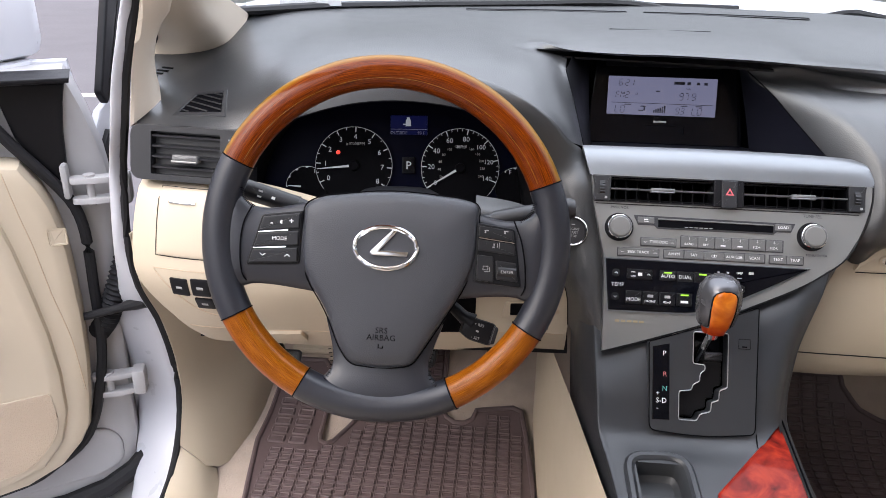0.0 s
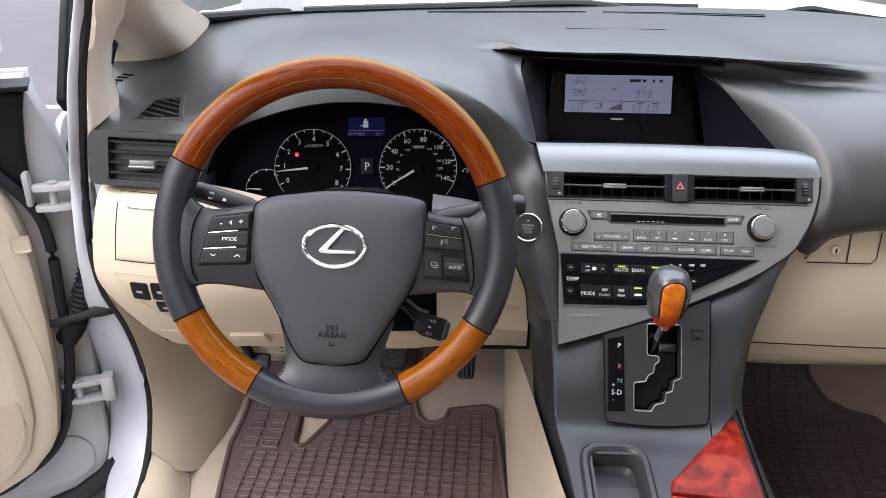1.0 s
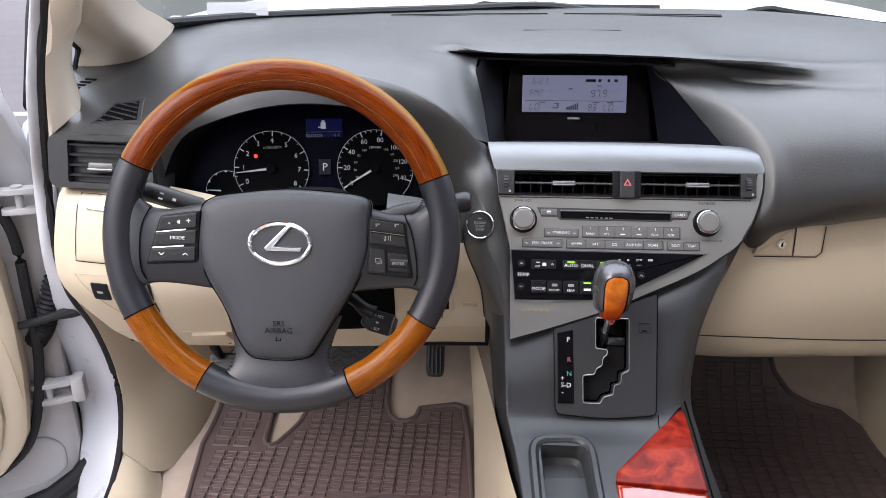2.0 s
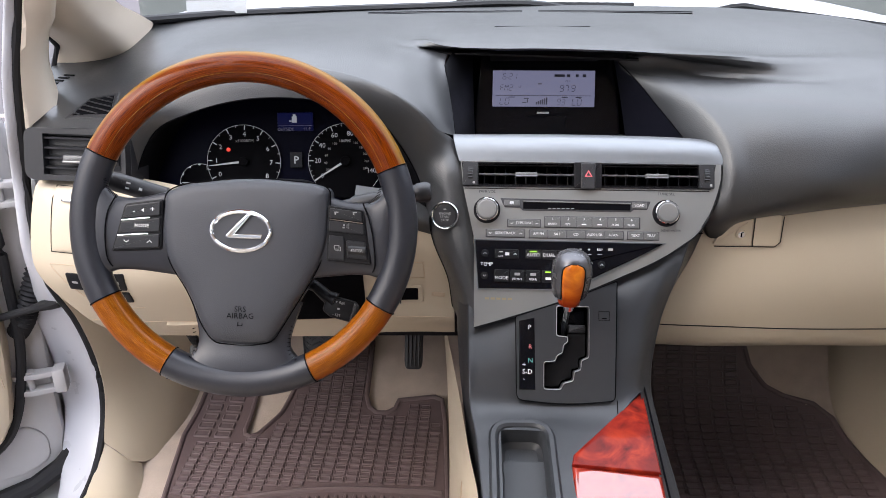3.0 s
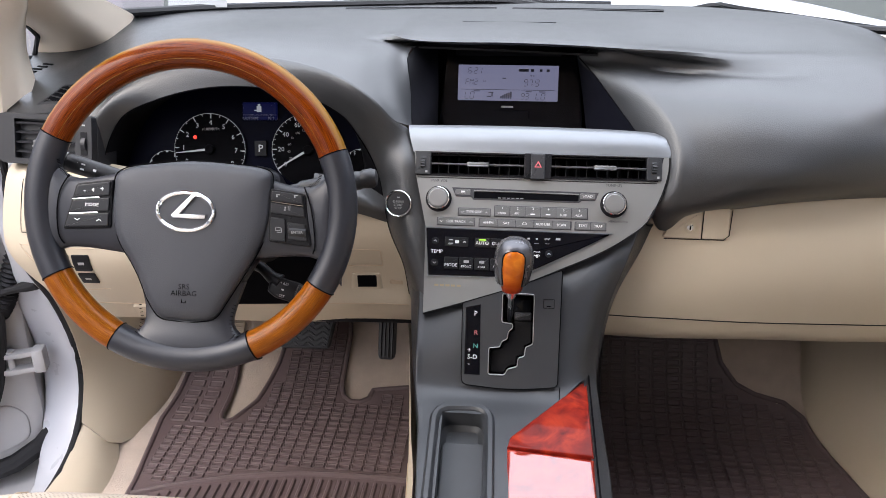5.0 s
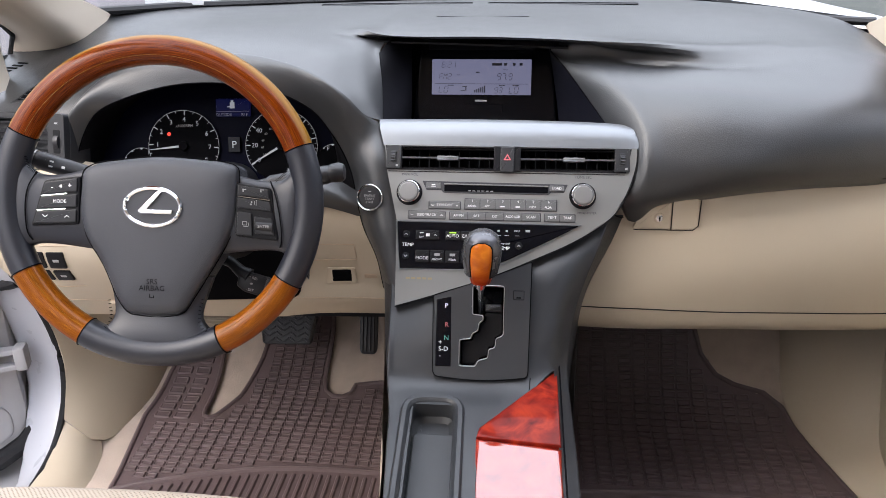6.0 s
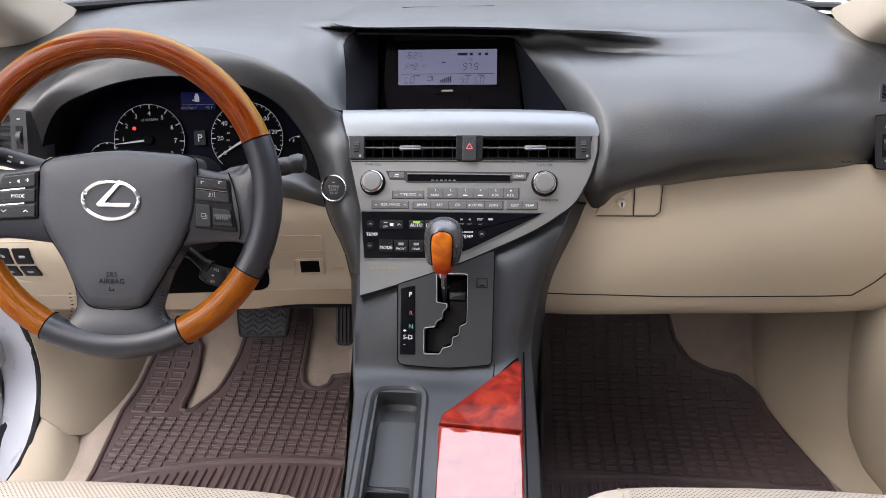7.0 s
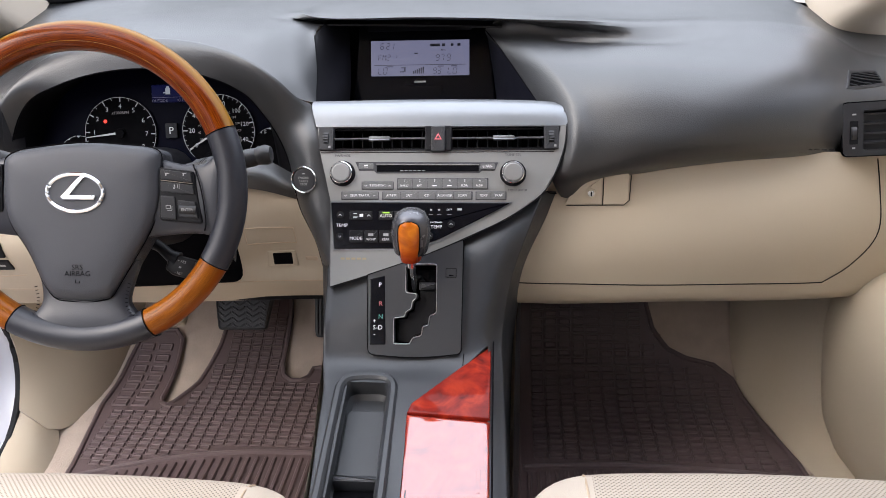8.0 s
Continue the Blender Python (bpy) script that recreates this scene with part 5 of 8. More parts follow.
# ---- start button beside the centre stack ----
SB = plane_frame((0.0865, 0.899, 0.652), (1, 0.02, 0), (-0.1, -1, 0.28))
start = thing("start_button", "round engine start button with chrome ring", "button")
part("ring", band([(0.0185 * math.cos(2 * math.pi * k / 36), 0.0185 * math.sin(2 * math.pi * k / 36)) for k in range(36)], [(0.0168 * math.cos(2 * math.pi * k / 36), 0.0168 * math.sin(2 * math.pi * k / 36)) for k in range(36)], SB, -0.012, 0.005, 0.0007), CHROME, start, "chrome ring")
part("cap", disc(SB, 0, 0, 0.0162, -0.012, 0.003, 32, 0.0016), PLASTIC, start, "dark grey button cap")
for i, t in enumerate(("ENGINE", "START", "STOP")):
    writing(t, SB, 0, 0.0025 - 0.0045 * i, 0.0045, PRINT_GREY, start, "lettering", 0.0034)
bars([(0, 0.0085, 0.004, 0.0014)], SB, PRINT_GREY, start, "indicator", 0.0034)


# ---- side air vents ----
def side_vent(flip):
    v = thing("air_vent", "dark grey side air vent with horizontal slats", "air vent", group="side air vents")

    if flip:
        at = plane_frame((0.917, 0.987, 0.698), (1, 0.2, 0), (-0.2, -1, 0.25))
        wheel_u, g0, g1 = -0.062, -0.05, 0.07
        out = rounded([(-0.075, -0.037), (0.085, -0.037), (0.085, 0.037), (-0.078, 0.037)], 0.008)
    else:
        at = plane_frame((-0.415, 0.903, 0.730), (1, -0.1, 0), (-0.1, -1, 0.25))
        wheel_u, g0, g1 = 0.061, -0.050, 0.047
        out = rounded([(-0.079, -0.037), (0.073, -0.037), (0.073, 0.034), (-0.079, 0.034)], [0.016, 0.006, 0.006, 0.014])
    hole = box_uv(g0, -0.029, g1, 0.0265, 0.002)
    part("frame_joint", plate_with_hole(grown(out, 0.0016), hole, at, 0.002, 0.03), DEEP, v) if flip else None
    part("frame", plate_with_hole(out, hole, at, 0.004, 0.02), PLASTIC, v, "dark grey vent frame")
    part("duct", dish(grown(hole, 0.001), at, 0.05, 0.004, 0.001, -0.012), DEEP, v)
    for k in range(4):
        z = -0.02 + 0.0135 * k
        bm = bmesh.new()
        lp = [[at(u, z + dv, d) for dv, d in ((-0.0012, 0.001), (0.0012, 0.0015), (0.006, -0.016), (0.0035, -0.016))] for u in (g0, g1)]
        rings(bm, lp, cap_start=True)
        part("slat", bm, PLASTIC, v)
    part("tab", slab(box_uv((g0 + g1) / 2 - 0.018, -0.0115, (g0 + g1) / 2 + 0.018, -0.002, 0.002), at, -0.004, 0.006, 0.002), KEY, v, "grey adjuster tab")
    part("tab_edge", slab(box_uv((g0 + g1) / 2 - 0.018, -0.0125, (g0 + g1) / 2 + 0.018, -0.0095, 0.001), at, 0.001, 0.0075, 0.0008), SILVER_DULL, v)
    part("wheel_slot", slab(box_uv(wheel_u - 0.0055, -0.021, wheel_u + 0.0055, 0.012, 0.002), at, 0.002, 0.0045, 0.0005), BLACK, v)
    bm = bmesh.new()
    tube([at(wheel_u - 0.0035, -0.005, -0.004), at(wheel_u + 0.0035, -0.005, -0.004)], 0.0125, 20, bm)
    part("thumb_wheel", bm, PLASTIC, v, "ribbed thumb wheel")
    bars([(wheel_u, 0.021, 0.005, 0.0022)], at, PRINT_GREY, v, "vent_symbol", 0.0046)
    bars([(wheel_u, -0.026, 0.004, 0.0025)], at, PRINT_GREY, v, "vent_symbol", 0.0046)
    # housing behind the frame
    part("housing", slab(grown(out, 0.001), at, -0.05, -0.008, 0.002), PLASTIC, v)
    return v


side_vent(False)
side_vent(True)


def demister(pts, n, tree, inset=0.006, r=0.0012):
    """A slotted outlet let into the pad."""
    g = thing("demister_outlet", "small black slotted window outlet in the pad", "air vent", group="demister outlets")
    def edge(d, lift):
        q = grown(pts, d)
        line = [(a[0] + (b[0] - a[0]) * k / 6, a[1] + (b[1] - a[1]) * k / 6, 1.2) for a, b in zip(q, q[1:] + q[:1]) for k in range(6)]
        return laid(tree, line, (0, 0, -1), lift, 0.0)
    bm = bmesh.new()
    rings(bm, [edge(0.0008, -0.0004), edge(0, 0.0006), edge(0.0016 - inset, 0.0012), edge(-inset, 0.0002)], cap_end=False)
    part("outlet_frame", bm, PLASTIC, g, "grey outlet frame")
    bm = bmesh.new()
    rings(bm, [edge(d, 0.0004) for d in (0.0006 - inset, -0.004 - inset, -0.010 - inset)])
    # near-black sheet on the pad stands for the dark inside the outlet
    part("opening", bm, DEEP, g)
    a, bb, c, d = [Vector((*p, 0)) for p in grown(pts, -inset)]
    for k in range(n + 2):
        f0 = (k + 0.5) / n
        f1 = f0 - 0.55
        t0, t1 = max(0.0, (f0 - 1) / 0.55), min(1.0, f0 / 0.55)
        if t1 - t0 < 0.15:
            continue
        line = []
        for t in (t0, (t0 + t1) / 2, t1):
            f = f0 + (f1 - f0) * t
            line.append((*(a.lerp(d, f).lerp(bb.lerp(c, f), t)).xy, 1.2))
        line = laid(tree, line, (0, 0, -1), 0.0008, 0.0)
        if len(line) == 3:
            part("slat", tube(line, r, 5), PLASTIC, g)
    return g


pads = {"upper_pad": skin_of([o for o in dash.children if o.name.startswith("upper_pad")][0])}
demister([(-0.448, 0.943), (-0.372, 0.935), (-0.385, 0.985), (-0.432, 0.990)], 4, pads["upper_pad"])
demister([(0.851, 1.030), (0.924, 1.074), (0.922, 1.108), (0.866, 1.069)], 4, pads["upper_pad"], 0.0045, 0.001)
g = thing("demister_outlet", "small black slotted window outlet in the pad", "air vent", group="demister outlets")
for k in range(5):
    f = k / 4
    x, y = -0.531 + 0.018 * f, 1.052 + 0.034 * f
    part("slot", tube(laid(pads["upper_pad"], [(x + 0.017 * t, y - 0.003 * t, 1.2) for t in (-0.5, 0, 0.5)], (0, 0, -1), 0.0, 0.0), 0.0034, 6, flat=0.4), DEEP, g)
# windscreen outlets
for xa, xb in ((-0.09, 0.195), (0.225, 0.50)):
    g = thing("windscreen_outlet", "long narrow black windscreen air outlet", "air vent", group="windscreen outlets")
    pts = []
    for k in range(13):
        x = xa + (xb - xa) * k / 12
        y = 1.42 - 0.35 * (x - 0.2) ** 2
        zz = 0.8735
        pts.append((x, y, zz))
    part("slot", tube(pts, 0.0065, 6, flat=0.4), DEEP, g)
    part("outlet_frame", tube([(x, y - 0.006, z + 0.0003) for x, y, z in pts], 0.0018, 6, flat=0.5), PLASTIC, g)
bm = tube([(0.146 + 0.155 * k / 8, 1.232, 0.8652) for k in range(9)], 0.0012, 5, flat=0.6)
part("pad_joint", bm, BLACK, dash)

# ---- beige lower panels ----
tree = skin_of([o for o in dash.children if o.name.startswith("knee_panel")][0])
cap_on("coin_box_lid", tree, rounded([(-0.455, 0.604), (-0.33, 0.604), (-0.33, 0.683), (-0.452, 0.683)], 0.006), dash, BEIGE, 0.002, label="beige lid of a small storage box")
seam("lid_joint", tree, [(-0.33, 0.5, 0.602), (-0.457, 0.5, 0.602), (-0.454, 0.5, 0.685), (-0.33, 0.5, 0.685)], dash, BLACK, r=0.0006, closed=True)
cap_on("lid_catch", tree, box_uv(-0.437, 0.668, -0.40, 0.6715, 0.001), dash, CHROME, 0.005, label="bright metal lid catch")
panel = thing("switch_panel", "beige switch panel with dark push switches", "switch panel")
for (x0, z0, x1, z1) in ((-0.438, 0.548, -0.413, 0.574), (-0.408, 0.55, -0.383, 0.576), (-0.378, 0.55, -0.353, 0.576), (-0.408, 0.526, -0.383, 0.545), (-0.378, 0.526, -0.353, 0.545)):
    b = cap_on("switch", tree, box_uv(x0, z0, x1, z1, 0.002), panel, BLACK, 0.0025, label="dark push switch")
    cap_on("symbol", tree, box_uv(x0 + 0.008, (z0 + z1) / 2 - 0.002, x1 - 0.008, (z0 + z1) / 2 + 0.002, 0.001), b, PRINT_GREY, 0.0031)
seam("panel_joint", tree, [(-0.345, 0.5, 0.585), (-0.452, 0.5, 0.585), (-0.455, 0.5, 0.575), (-0.40, 0.5, 0.515), (-0.345, 0.5, 0.512)], dash, SEAT_PIPE, r=0.0007)
seam("panel_joint", tree, [(-0.021, 0.5, 0.569), (0.051, 0.5, 0.567), (0.053, 0.5, 0.54), (-0.02, 0.5, 0.541)], dash, SEAT_PIPE, r=0.0007, closed=True)
socket = thing("socket", "small black socket in a beige surround", "socket")
cap_on("surround", tree, rounded([(0.002, 0.498), (0.05, 0.498), (0.048, 0.526), (0.006, 0.526)], 0.002), socket, BEIGE, 0.002, label="beige surround")
# near-black cap paints the dark of the socket's hole
cap_on("opening", tree, box_uv(0.013, 0.502, 0.042, 0.523, 0.001), socket, DEEP, 0.0026)
cap_on("clip", tree, box_uv(0.062, 0.508, 0.082, 0.515, 0.001), dash, SEAT_PIPE, 0.001)
# no hole is cut: a near-black cap paints the dark under the column
cap_on("column_opening_cap", tree, rounded([(-0.225, 0.475), (-0.036, 0.475), (-0.034, 0.60), (-0.225, 0.60)], [0.004, 0.02, 0.01, 0.004]), dash, DEEP, 0.002, label="flat black cap standing for the dark opening under the steering column")
cap_on("release_lever", tree, rounded([(-0.335, 0.455), (-0.275, 0.455), (-0.28, 0.475), (-0.33, 0.475)], 0.003), dash, BEIGE, 0.006, label="beige bonnet release lever")
seam("panel_joint", tree, [(-0.44, 0.5, 0.478), (-0.2, 0.5, 0.474), (0.0, 0.5, 0.474), (0.09, 0.5, 0.474)], dash, SEAT_PIPE, r=0.0006)

tree = skin_of([o for o in dash.children if o.name.startswith("glove_box")][0])
seam("glove_joint", tree, [(0.387, 0.5, 0.483), (0.5, 0.5, 0.4825), (0.7, 0.5, 0.475), (0.847, 0.5, 0.459)], dash, BLACK, r=0.0009)
seam("glove_joint", tree, [(0.847, 0.5, 0.459), (0.885, 0.5, 0.485), (0.918, 0.5, 0.535), (0.912, 0.5, 0.60), (0.905, 0.5, 0.645)], dash, BLACK, r=0.0009)
lock = thing("glove_box_latch", "beige glove box latch with a metal key lock", "latch")
part("latch_plate", slab(rounded([(-0.052, -0.018), (0.0, -0.018), (0.0, 0.022), (-0.035, 0.012)], [0.004, 0.002, 0.002, 0.01]), plane_frame((0.502, 0.9265, 0.625), (1, 0, 0), (0, -1, 0.1)), -0.01, 0.003, 0.001), BEIGE, lock)
LK = plane_frame((0.502, 0.9245, 0.625), (1, 0, 0), (0, -1, 0.1))
part("latch_handle", slab(rounded([(0.001, -0.018), (0.036, -0.017), (0.036, 0.026), (0.001, 0.024)], [0.002, 0.006, 0.004, 0.002]), LK, -0.01, 0.002, 0.001), BEIGE, lock)
part("lock_ring", disc(LK, -0.016, -0.002, 0.0072, 0.0, 0.004, 20), BEIGE, lock)
part("key_barrel", disc(LK, -0.016, -0.002, 0.0048, 0.001, 0.0046, 16), CHROME, lock, "metal key barrel")
bars([(-0.016, -0.002, 0.0018, 0.006)], LK, DEEP, lock, "key_slot", 0.005)
part("latch_joint", tube([LK(u, v, 0.0022) for u, v in ((0.0005, -0.019), (0.0005, 0.024))], 0.0007, 5), BLACK, lock)
part("latch_joint", tube([LK(u, v, 0.0022) for u, v in ((-0.05, -0.019), (0.03, -0.0185), (0.037, -0.012), (0.038, 0.024))], 0.0007, 5), BLACK, lock)
bars([(-0.02 + 0.0095 * k, 0.0, 0.007, 0.0018) for k in range(5)], plane_frame((0.80, 0.972, 0.672), (1, 0.1, 0), (-0.1, -1, 0.05)), PRINT_DARK, dash, "airbag_marking", 0.006)


# ---- centre stack details ----
def su(x):
    return x - MID


def sv(z):
    return (z - 0.62) * K


def key(x0, z0, x1, z1, mat, parent, name="button", d=0.0015, r=0.0008, label=""):
    return part(name, slab(box_uv(su(x0), sv(z0), su(x1), sv(z1), r), ST, -0.002, d, 0.0005), mat, parent, label)


vent = thing("centre_air_vents", "black centre air vents with silver bars", "air vent")
part("vent_frame", plate_with_hole(st([(0.1075, 0.7205), (0.1105, 0.6905), (0.4335, 0.6905), (0.4405, 0.7195)]), VENT_HOLE, ST, 0.0012, 0.003), BLACK, vent, "black vent surround")
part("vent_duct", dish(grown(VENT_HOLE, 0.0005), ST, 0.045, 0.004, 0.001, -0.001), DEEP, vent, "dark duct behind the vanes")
for x0, x1, tab in ((0.131, 0.257, 0.194), (0.2925, 0.418, 0.364)):
    for z in (0.7172, 0.6940):
        bm = bmesh.new()
        rings(bm, [[ST(u, sv(z) + dv, d) for dv, d in ((-0.0007, -0.003), (0.0007, -0.0025), (0.0028, -0.017), (0.0014, -0.0172))] for u in (su(x0), su(x1))], cap_start=True)
        part("slat", bm, BLACK, vent)
    bm = bmesh.new()
    lp = [[ST(u, sv(0.7055) + dv, d) for dv, d in ((-0.0010, -0.004), (-0.0009, 0.0025), (0.0009, 0.003), (0.0012, -0.004))] for u in (su(x0), su(x1))]
    rings(bm, lp, cap_start=True)
    part("chrome_bar", bm, SILVER, vent, "slim silver bar")
    part("tab", slab(box_uv(su(tab) - 0.0145, sv(0.7055) - 0.003, su(tab) + 0.0145, sv(0.7055) + 0.0022, 0.001), ST, -0.002, 0.007, 0.0014), KEY, vent, "grey adjuster tab")
    part("tab_edge", slab(box_uv(su(tab) - 0.0145, sv(0.7055) - 0.0038, su(tab) + 0.0145, sv(0.7055) - 0.0022, 0.0006), ST, 0.003, 0.0078, 0.0005), SILVER, vent)
    n = 9
    for k in range(n):
        x = x0 + (x1 - x0) * (k + 0.5) / n
        bm = bmesh.new()
        lp = [[ST(su(x) + a, sv(z), d) for a, d in ((-0.0007, -0.019), (0.0007, -0.019), (0.0062, -0.036), (0.0048, -0.036))] for z in (0.6925, 0.7185)]
        rings(bm, lp, cap_start=True)
        part("vane", bm, BLACK, vent, smooth=False)
for x0, x1 in ((0.109, 0.1295), (0.4185, 0.438)):
    part("end_cheek", slab(box_uv(su(x0), sv(0.6915), su(x1), sv(0.7195), 0.001), ST, 0.001, 0.004, 0.0006), PLASTIC, vent)
    wc = su((x0 + x1) / 2)
    wheel_bm = tube([ST(wc - 0.0032, sv(0.706), -0.003), ST(wc + 0.0032, sv(0.706), -0.003)], 0.0102, 18)
    for k in range(18):
        c, q = 0.0104 * math.cos(2 * math.pi * k / 18), 0.0104 * math.sin(2 * math.pi * k / 18)
        tube([ST(wc - 0.0031, sv(0.706) + c, q - 0.003), ST(wc + 0.0031, sv(0.706) + c, q - 0.003)], 0.0009, 4, wheel_bm)
    part("thumb_wheel", wheel_bm, PLASTIC, vent, "ribbed thumb wheel")
    bars([(su((x0 + x1) / 2) + 0.005, sv(0.695), 0.003, 0.003)], ST, PRINT_GREY, vent, "vent_symbol", 0.0044)
hz = thing("hazard_switch", "dark hazard switch with a red triangle", "switch")
part("switch_surround", slab(box_uv(su(0.2565), sv(0.690), su(0.2930), sv(0.7205), 0.001), ST, -0.03, 0.004, 0.0008), BLACK, hz)
part("key", slab(box_uv(su(0.2655), sv(0.6885), su(0.2845), sv(0.7195), 0.0015), ST, 0.002, 0.0065, 0.001), PLASTIC, hz)
bm = bmesh.new()
for o, i in (((0.0048), (0.0028)),):
    a = [(0, 0.0055), (-0.0052, -0.0035), (0.0052, -0.0035)]
    b = [(0, 0.0028), (-0.0028, -0.0022), (0.0028, -0.0022)]
    va = [bm.verts.new(ST(u + su(0.275), v + sv(0.706), 0.0069)) for u, v in a]
    vb = [bm.verts.new(ST(u + su(0.275), v + sv(0.706), 0.0069)) for u, v in b]
    for k in range(3):
        bm.faces.new((va[k], va[(k + 1) % 3], vb[(k + 1) % 3], vb[k]))
part("triangle", bm, material("pale_red_print", (0.62, 0.12, 0.14), 0.5), hz, "red triangle", smooth=False)

radio = thing("car_radio", "grey car radio with two round knobs", "radio")
part("radio_joint", tube([ST(su(x), sv(z), 0.0003) for x, z in ((0.112, 0.6885), (0.432, 0.6885))], 0.0006, 5), BLACK, radio)
for x, z in ((0.1425, 0.6625), (0.3768, 0.662)):
    kn = part("knob", disc(ST, su(x), sv(z), 0.0148, 0.0, 0.011, 40, 0.0018), KEY, radio, "round satin knob")
    part("knob_face", disc(ST, su(x), sv(z), 0.0122, 0.010, 0.0122, 40, 0.0008), SILVER_DULL, kn)
    # a flat black disc paints the shadow round the knob's foot
    part("knob_shadow_ring", disc(ST, su(x), sv(z), 0.0178, 0.0, 0.0012, 40, 0.0004), BLACK, kn)
    part("knob_ring", band([(su(x) + 0.0152 * math.cos(2 * math.pi * k / 40), sv(z) + 0.0152 * math.sin(2 * math.pi * k / 40)) for k in range(40)], [(su(x) + 0.0135 * math.cos(2 * math.pi * k / 40), sv(z) + 0.0135 * math.sin(2 * math.pi * k / 40)) for k in range(40)], ST, 0.002, 0.0105, 0.0008), CHROME, kn)
writing("PWR\u00b7VOL", ST, su(0.1425), sv(0.6845), 0.0052, PRINT_DARK, radio)
writing("TUNE\u00b7SEL", ST, su(0.3768), sv(0.6845), 0.0052, PRINT_DARK, radio)
writing("MENU\u00b7ENTER", ST, su(0.383), sv(0.6415), 0.0042, PRINT_DARK, radio)
part("cd_recess", slab(st([(0.160, 0.677), (0.357, 0.6755), (0.352, 0.6655), (0.335, 0.6655), (0.331, 0.6625), (0.19, 0.6625), (0.186, 0.666), (0.166, 0.666)]), ST, 0.0, 0.0008, 0.0004), PRINT_DARK, radio, "dark disc slot surround")
part("cd_slot", slab(box_uv(su(0.1905), sv(0.6645), su(0.3305), sv(0.6725), 0.001), ST, 0.0, 0.0014, 0.0004), DEEP, radio, "black disc slot")
part("slot_lip", tube([ST(su(0.19), sv(0.6735), 0.0015), ST(su(0.331), sv(0.6725), 0.0015)], 0.0009, 6), SILVER_DULL, radio)
bars([(su(0.225 + 0.006 * k), sv(0.6655), 0.004, 0.001) for k in range(6)], ST, PRINT_GREY, radio, "marking", 0.0016)
b = key(0.165, 0.668, 0.1855, 0.675, KEY, radio)
bars([(su(0.1755), sv(0.6722), 0.005, 0.0016), (su(0.1755), sv(0.6702), 0.006, 0.0007)], ST, PRINT_WHITE, b, "eject_symbol", 0.0019)
b = key(0.3325, 0.667, 0.352, 0.674, KEY, radio)
writing("LOAD", ST, su(0.3422), sv(0.6705), 0.0048, PRINT_WHITE, b, d=0.0019)
part("key_bed", slab(box_uv(su(0.1695), sv(0.6425), su(0.214), sv(0.6525), 0.001), ST, 0.0, 0.0006, 0.0003), PRINT_DARK, radio)
b = key(0.1705, 0.6432, 0.213, 0.6518, KEY, radio)
writing("TYPE\u00b7DISC", ST, su(0.1918), sv(0.6475), 0.0048, PRINT_WHITE, b, d=0.0019)
part("key_bed", slab(box_uv(su(0.2185), sv(0.6425), su(0.3435), sv(0.6565), 0.001), ST, 0.0, 0.0006, 0.0003), PRINT_DARK, radio)
for k, t in enumerate(("RAND", "RPT", "", "", "FLDR", "FLDR")):
    x = 0.2195 + k * 0.0205
    b = key(x, 0.6435, x + 0.0198, 0.6557, KEY, radio)
    writing(str(k + 1), ST, su(x + 0.01), sv(0.6532), 0.0046, PRINT_WHITE, b, d=0.0019)
    if t:
        writing(t, ST, su(x + 0.0095), sv(0.6470), 0.0040, PRINT_WHITE, b, d=0.0019)
    else:
        bars([(su(x + 0.0098), sv(0.6470), 0.006, 0.0015)], ST, PRINT_WHITE, b, "symbol", 0.0019)
part("key_bed", slab(box_uv(su(0.1415), sv(0.6300), su(0.1935), sv(0.6402), 0.001), ST, 0.0, 0.0006, 0.0003), PRINT_DARK, radio)
b = key(0.1425, 0.6308, 0.1925, 0.6395, KEY, radio)
writing("SEEK\u00b7TRACK", ST, su(0.1675), sv(0.6352), 0.0048, PRINT_WHITE, b, d=0.0019)
for z in (0.647, 0.635):
    x0, x1 = (0.1755, 0.2085) if z > 0.64 else (0.1475, 0.1880)
    for x, s in ((x0, -1), (x1, 1)):
        bm = bmesh.new()
        tube([ST(su(x) - 0.0018, sv(z) - s * 0.0008, 0.0019), ST(su(x), sv(z) + s * 0.0008, 0.0019), ST(su(x) + 0.0018, sv(z) - s * 0.0008, 0.0019)], 0.0003, 4, bm)
        part("arrow", bm, PRINT_WHITE, radio)
part("key_bed", slab(box_uv(su(0.1983), sv(0.6296), su(0.3222), sv(0.6402), 0.001), ST, 0.0, 0.0006, 0.0003), PRINT_DARK, radio)
for k, t in enumerate(("AM\u00b7FM", "SAT", "CD", "AUX\u00b7USB", "SCAN")):
    x = 0.1993 + k * 0.0244
    b = key(x, 0.6304, x + 0.0236, 0.6394, KEY, radio)
    writing(t, ST, su(x + 0.0118), sv(0.635), 0.0048, PRINT_WHITE, b, d=0.0019)
part("key_bed", slab(box_uv(su(0.3263), sv(0.6296), su(0.368), sv(0.6400), 0.001), ST, 0.0, 0.0006, 0.0003), PRINT_DARK, radio)
for k, t in enumerate(("TEXT", "TRAF")):
    x = 0.3273 + k * 0.0202
    b = key(x, 0.6304, x + 0.0194, 0.6392, KEY, radio)
    writing(t, ST, su(x + 0.0097), sv(0.635), 0.0048, PRINT_WHITE, b, d=0.0019)

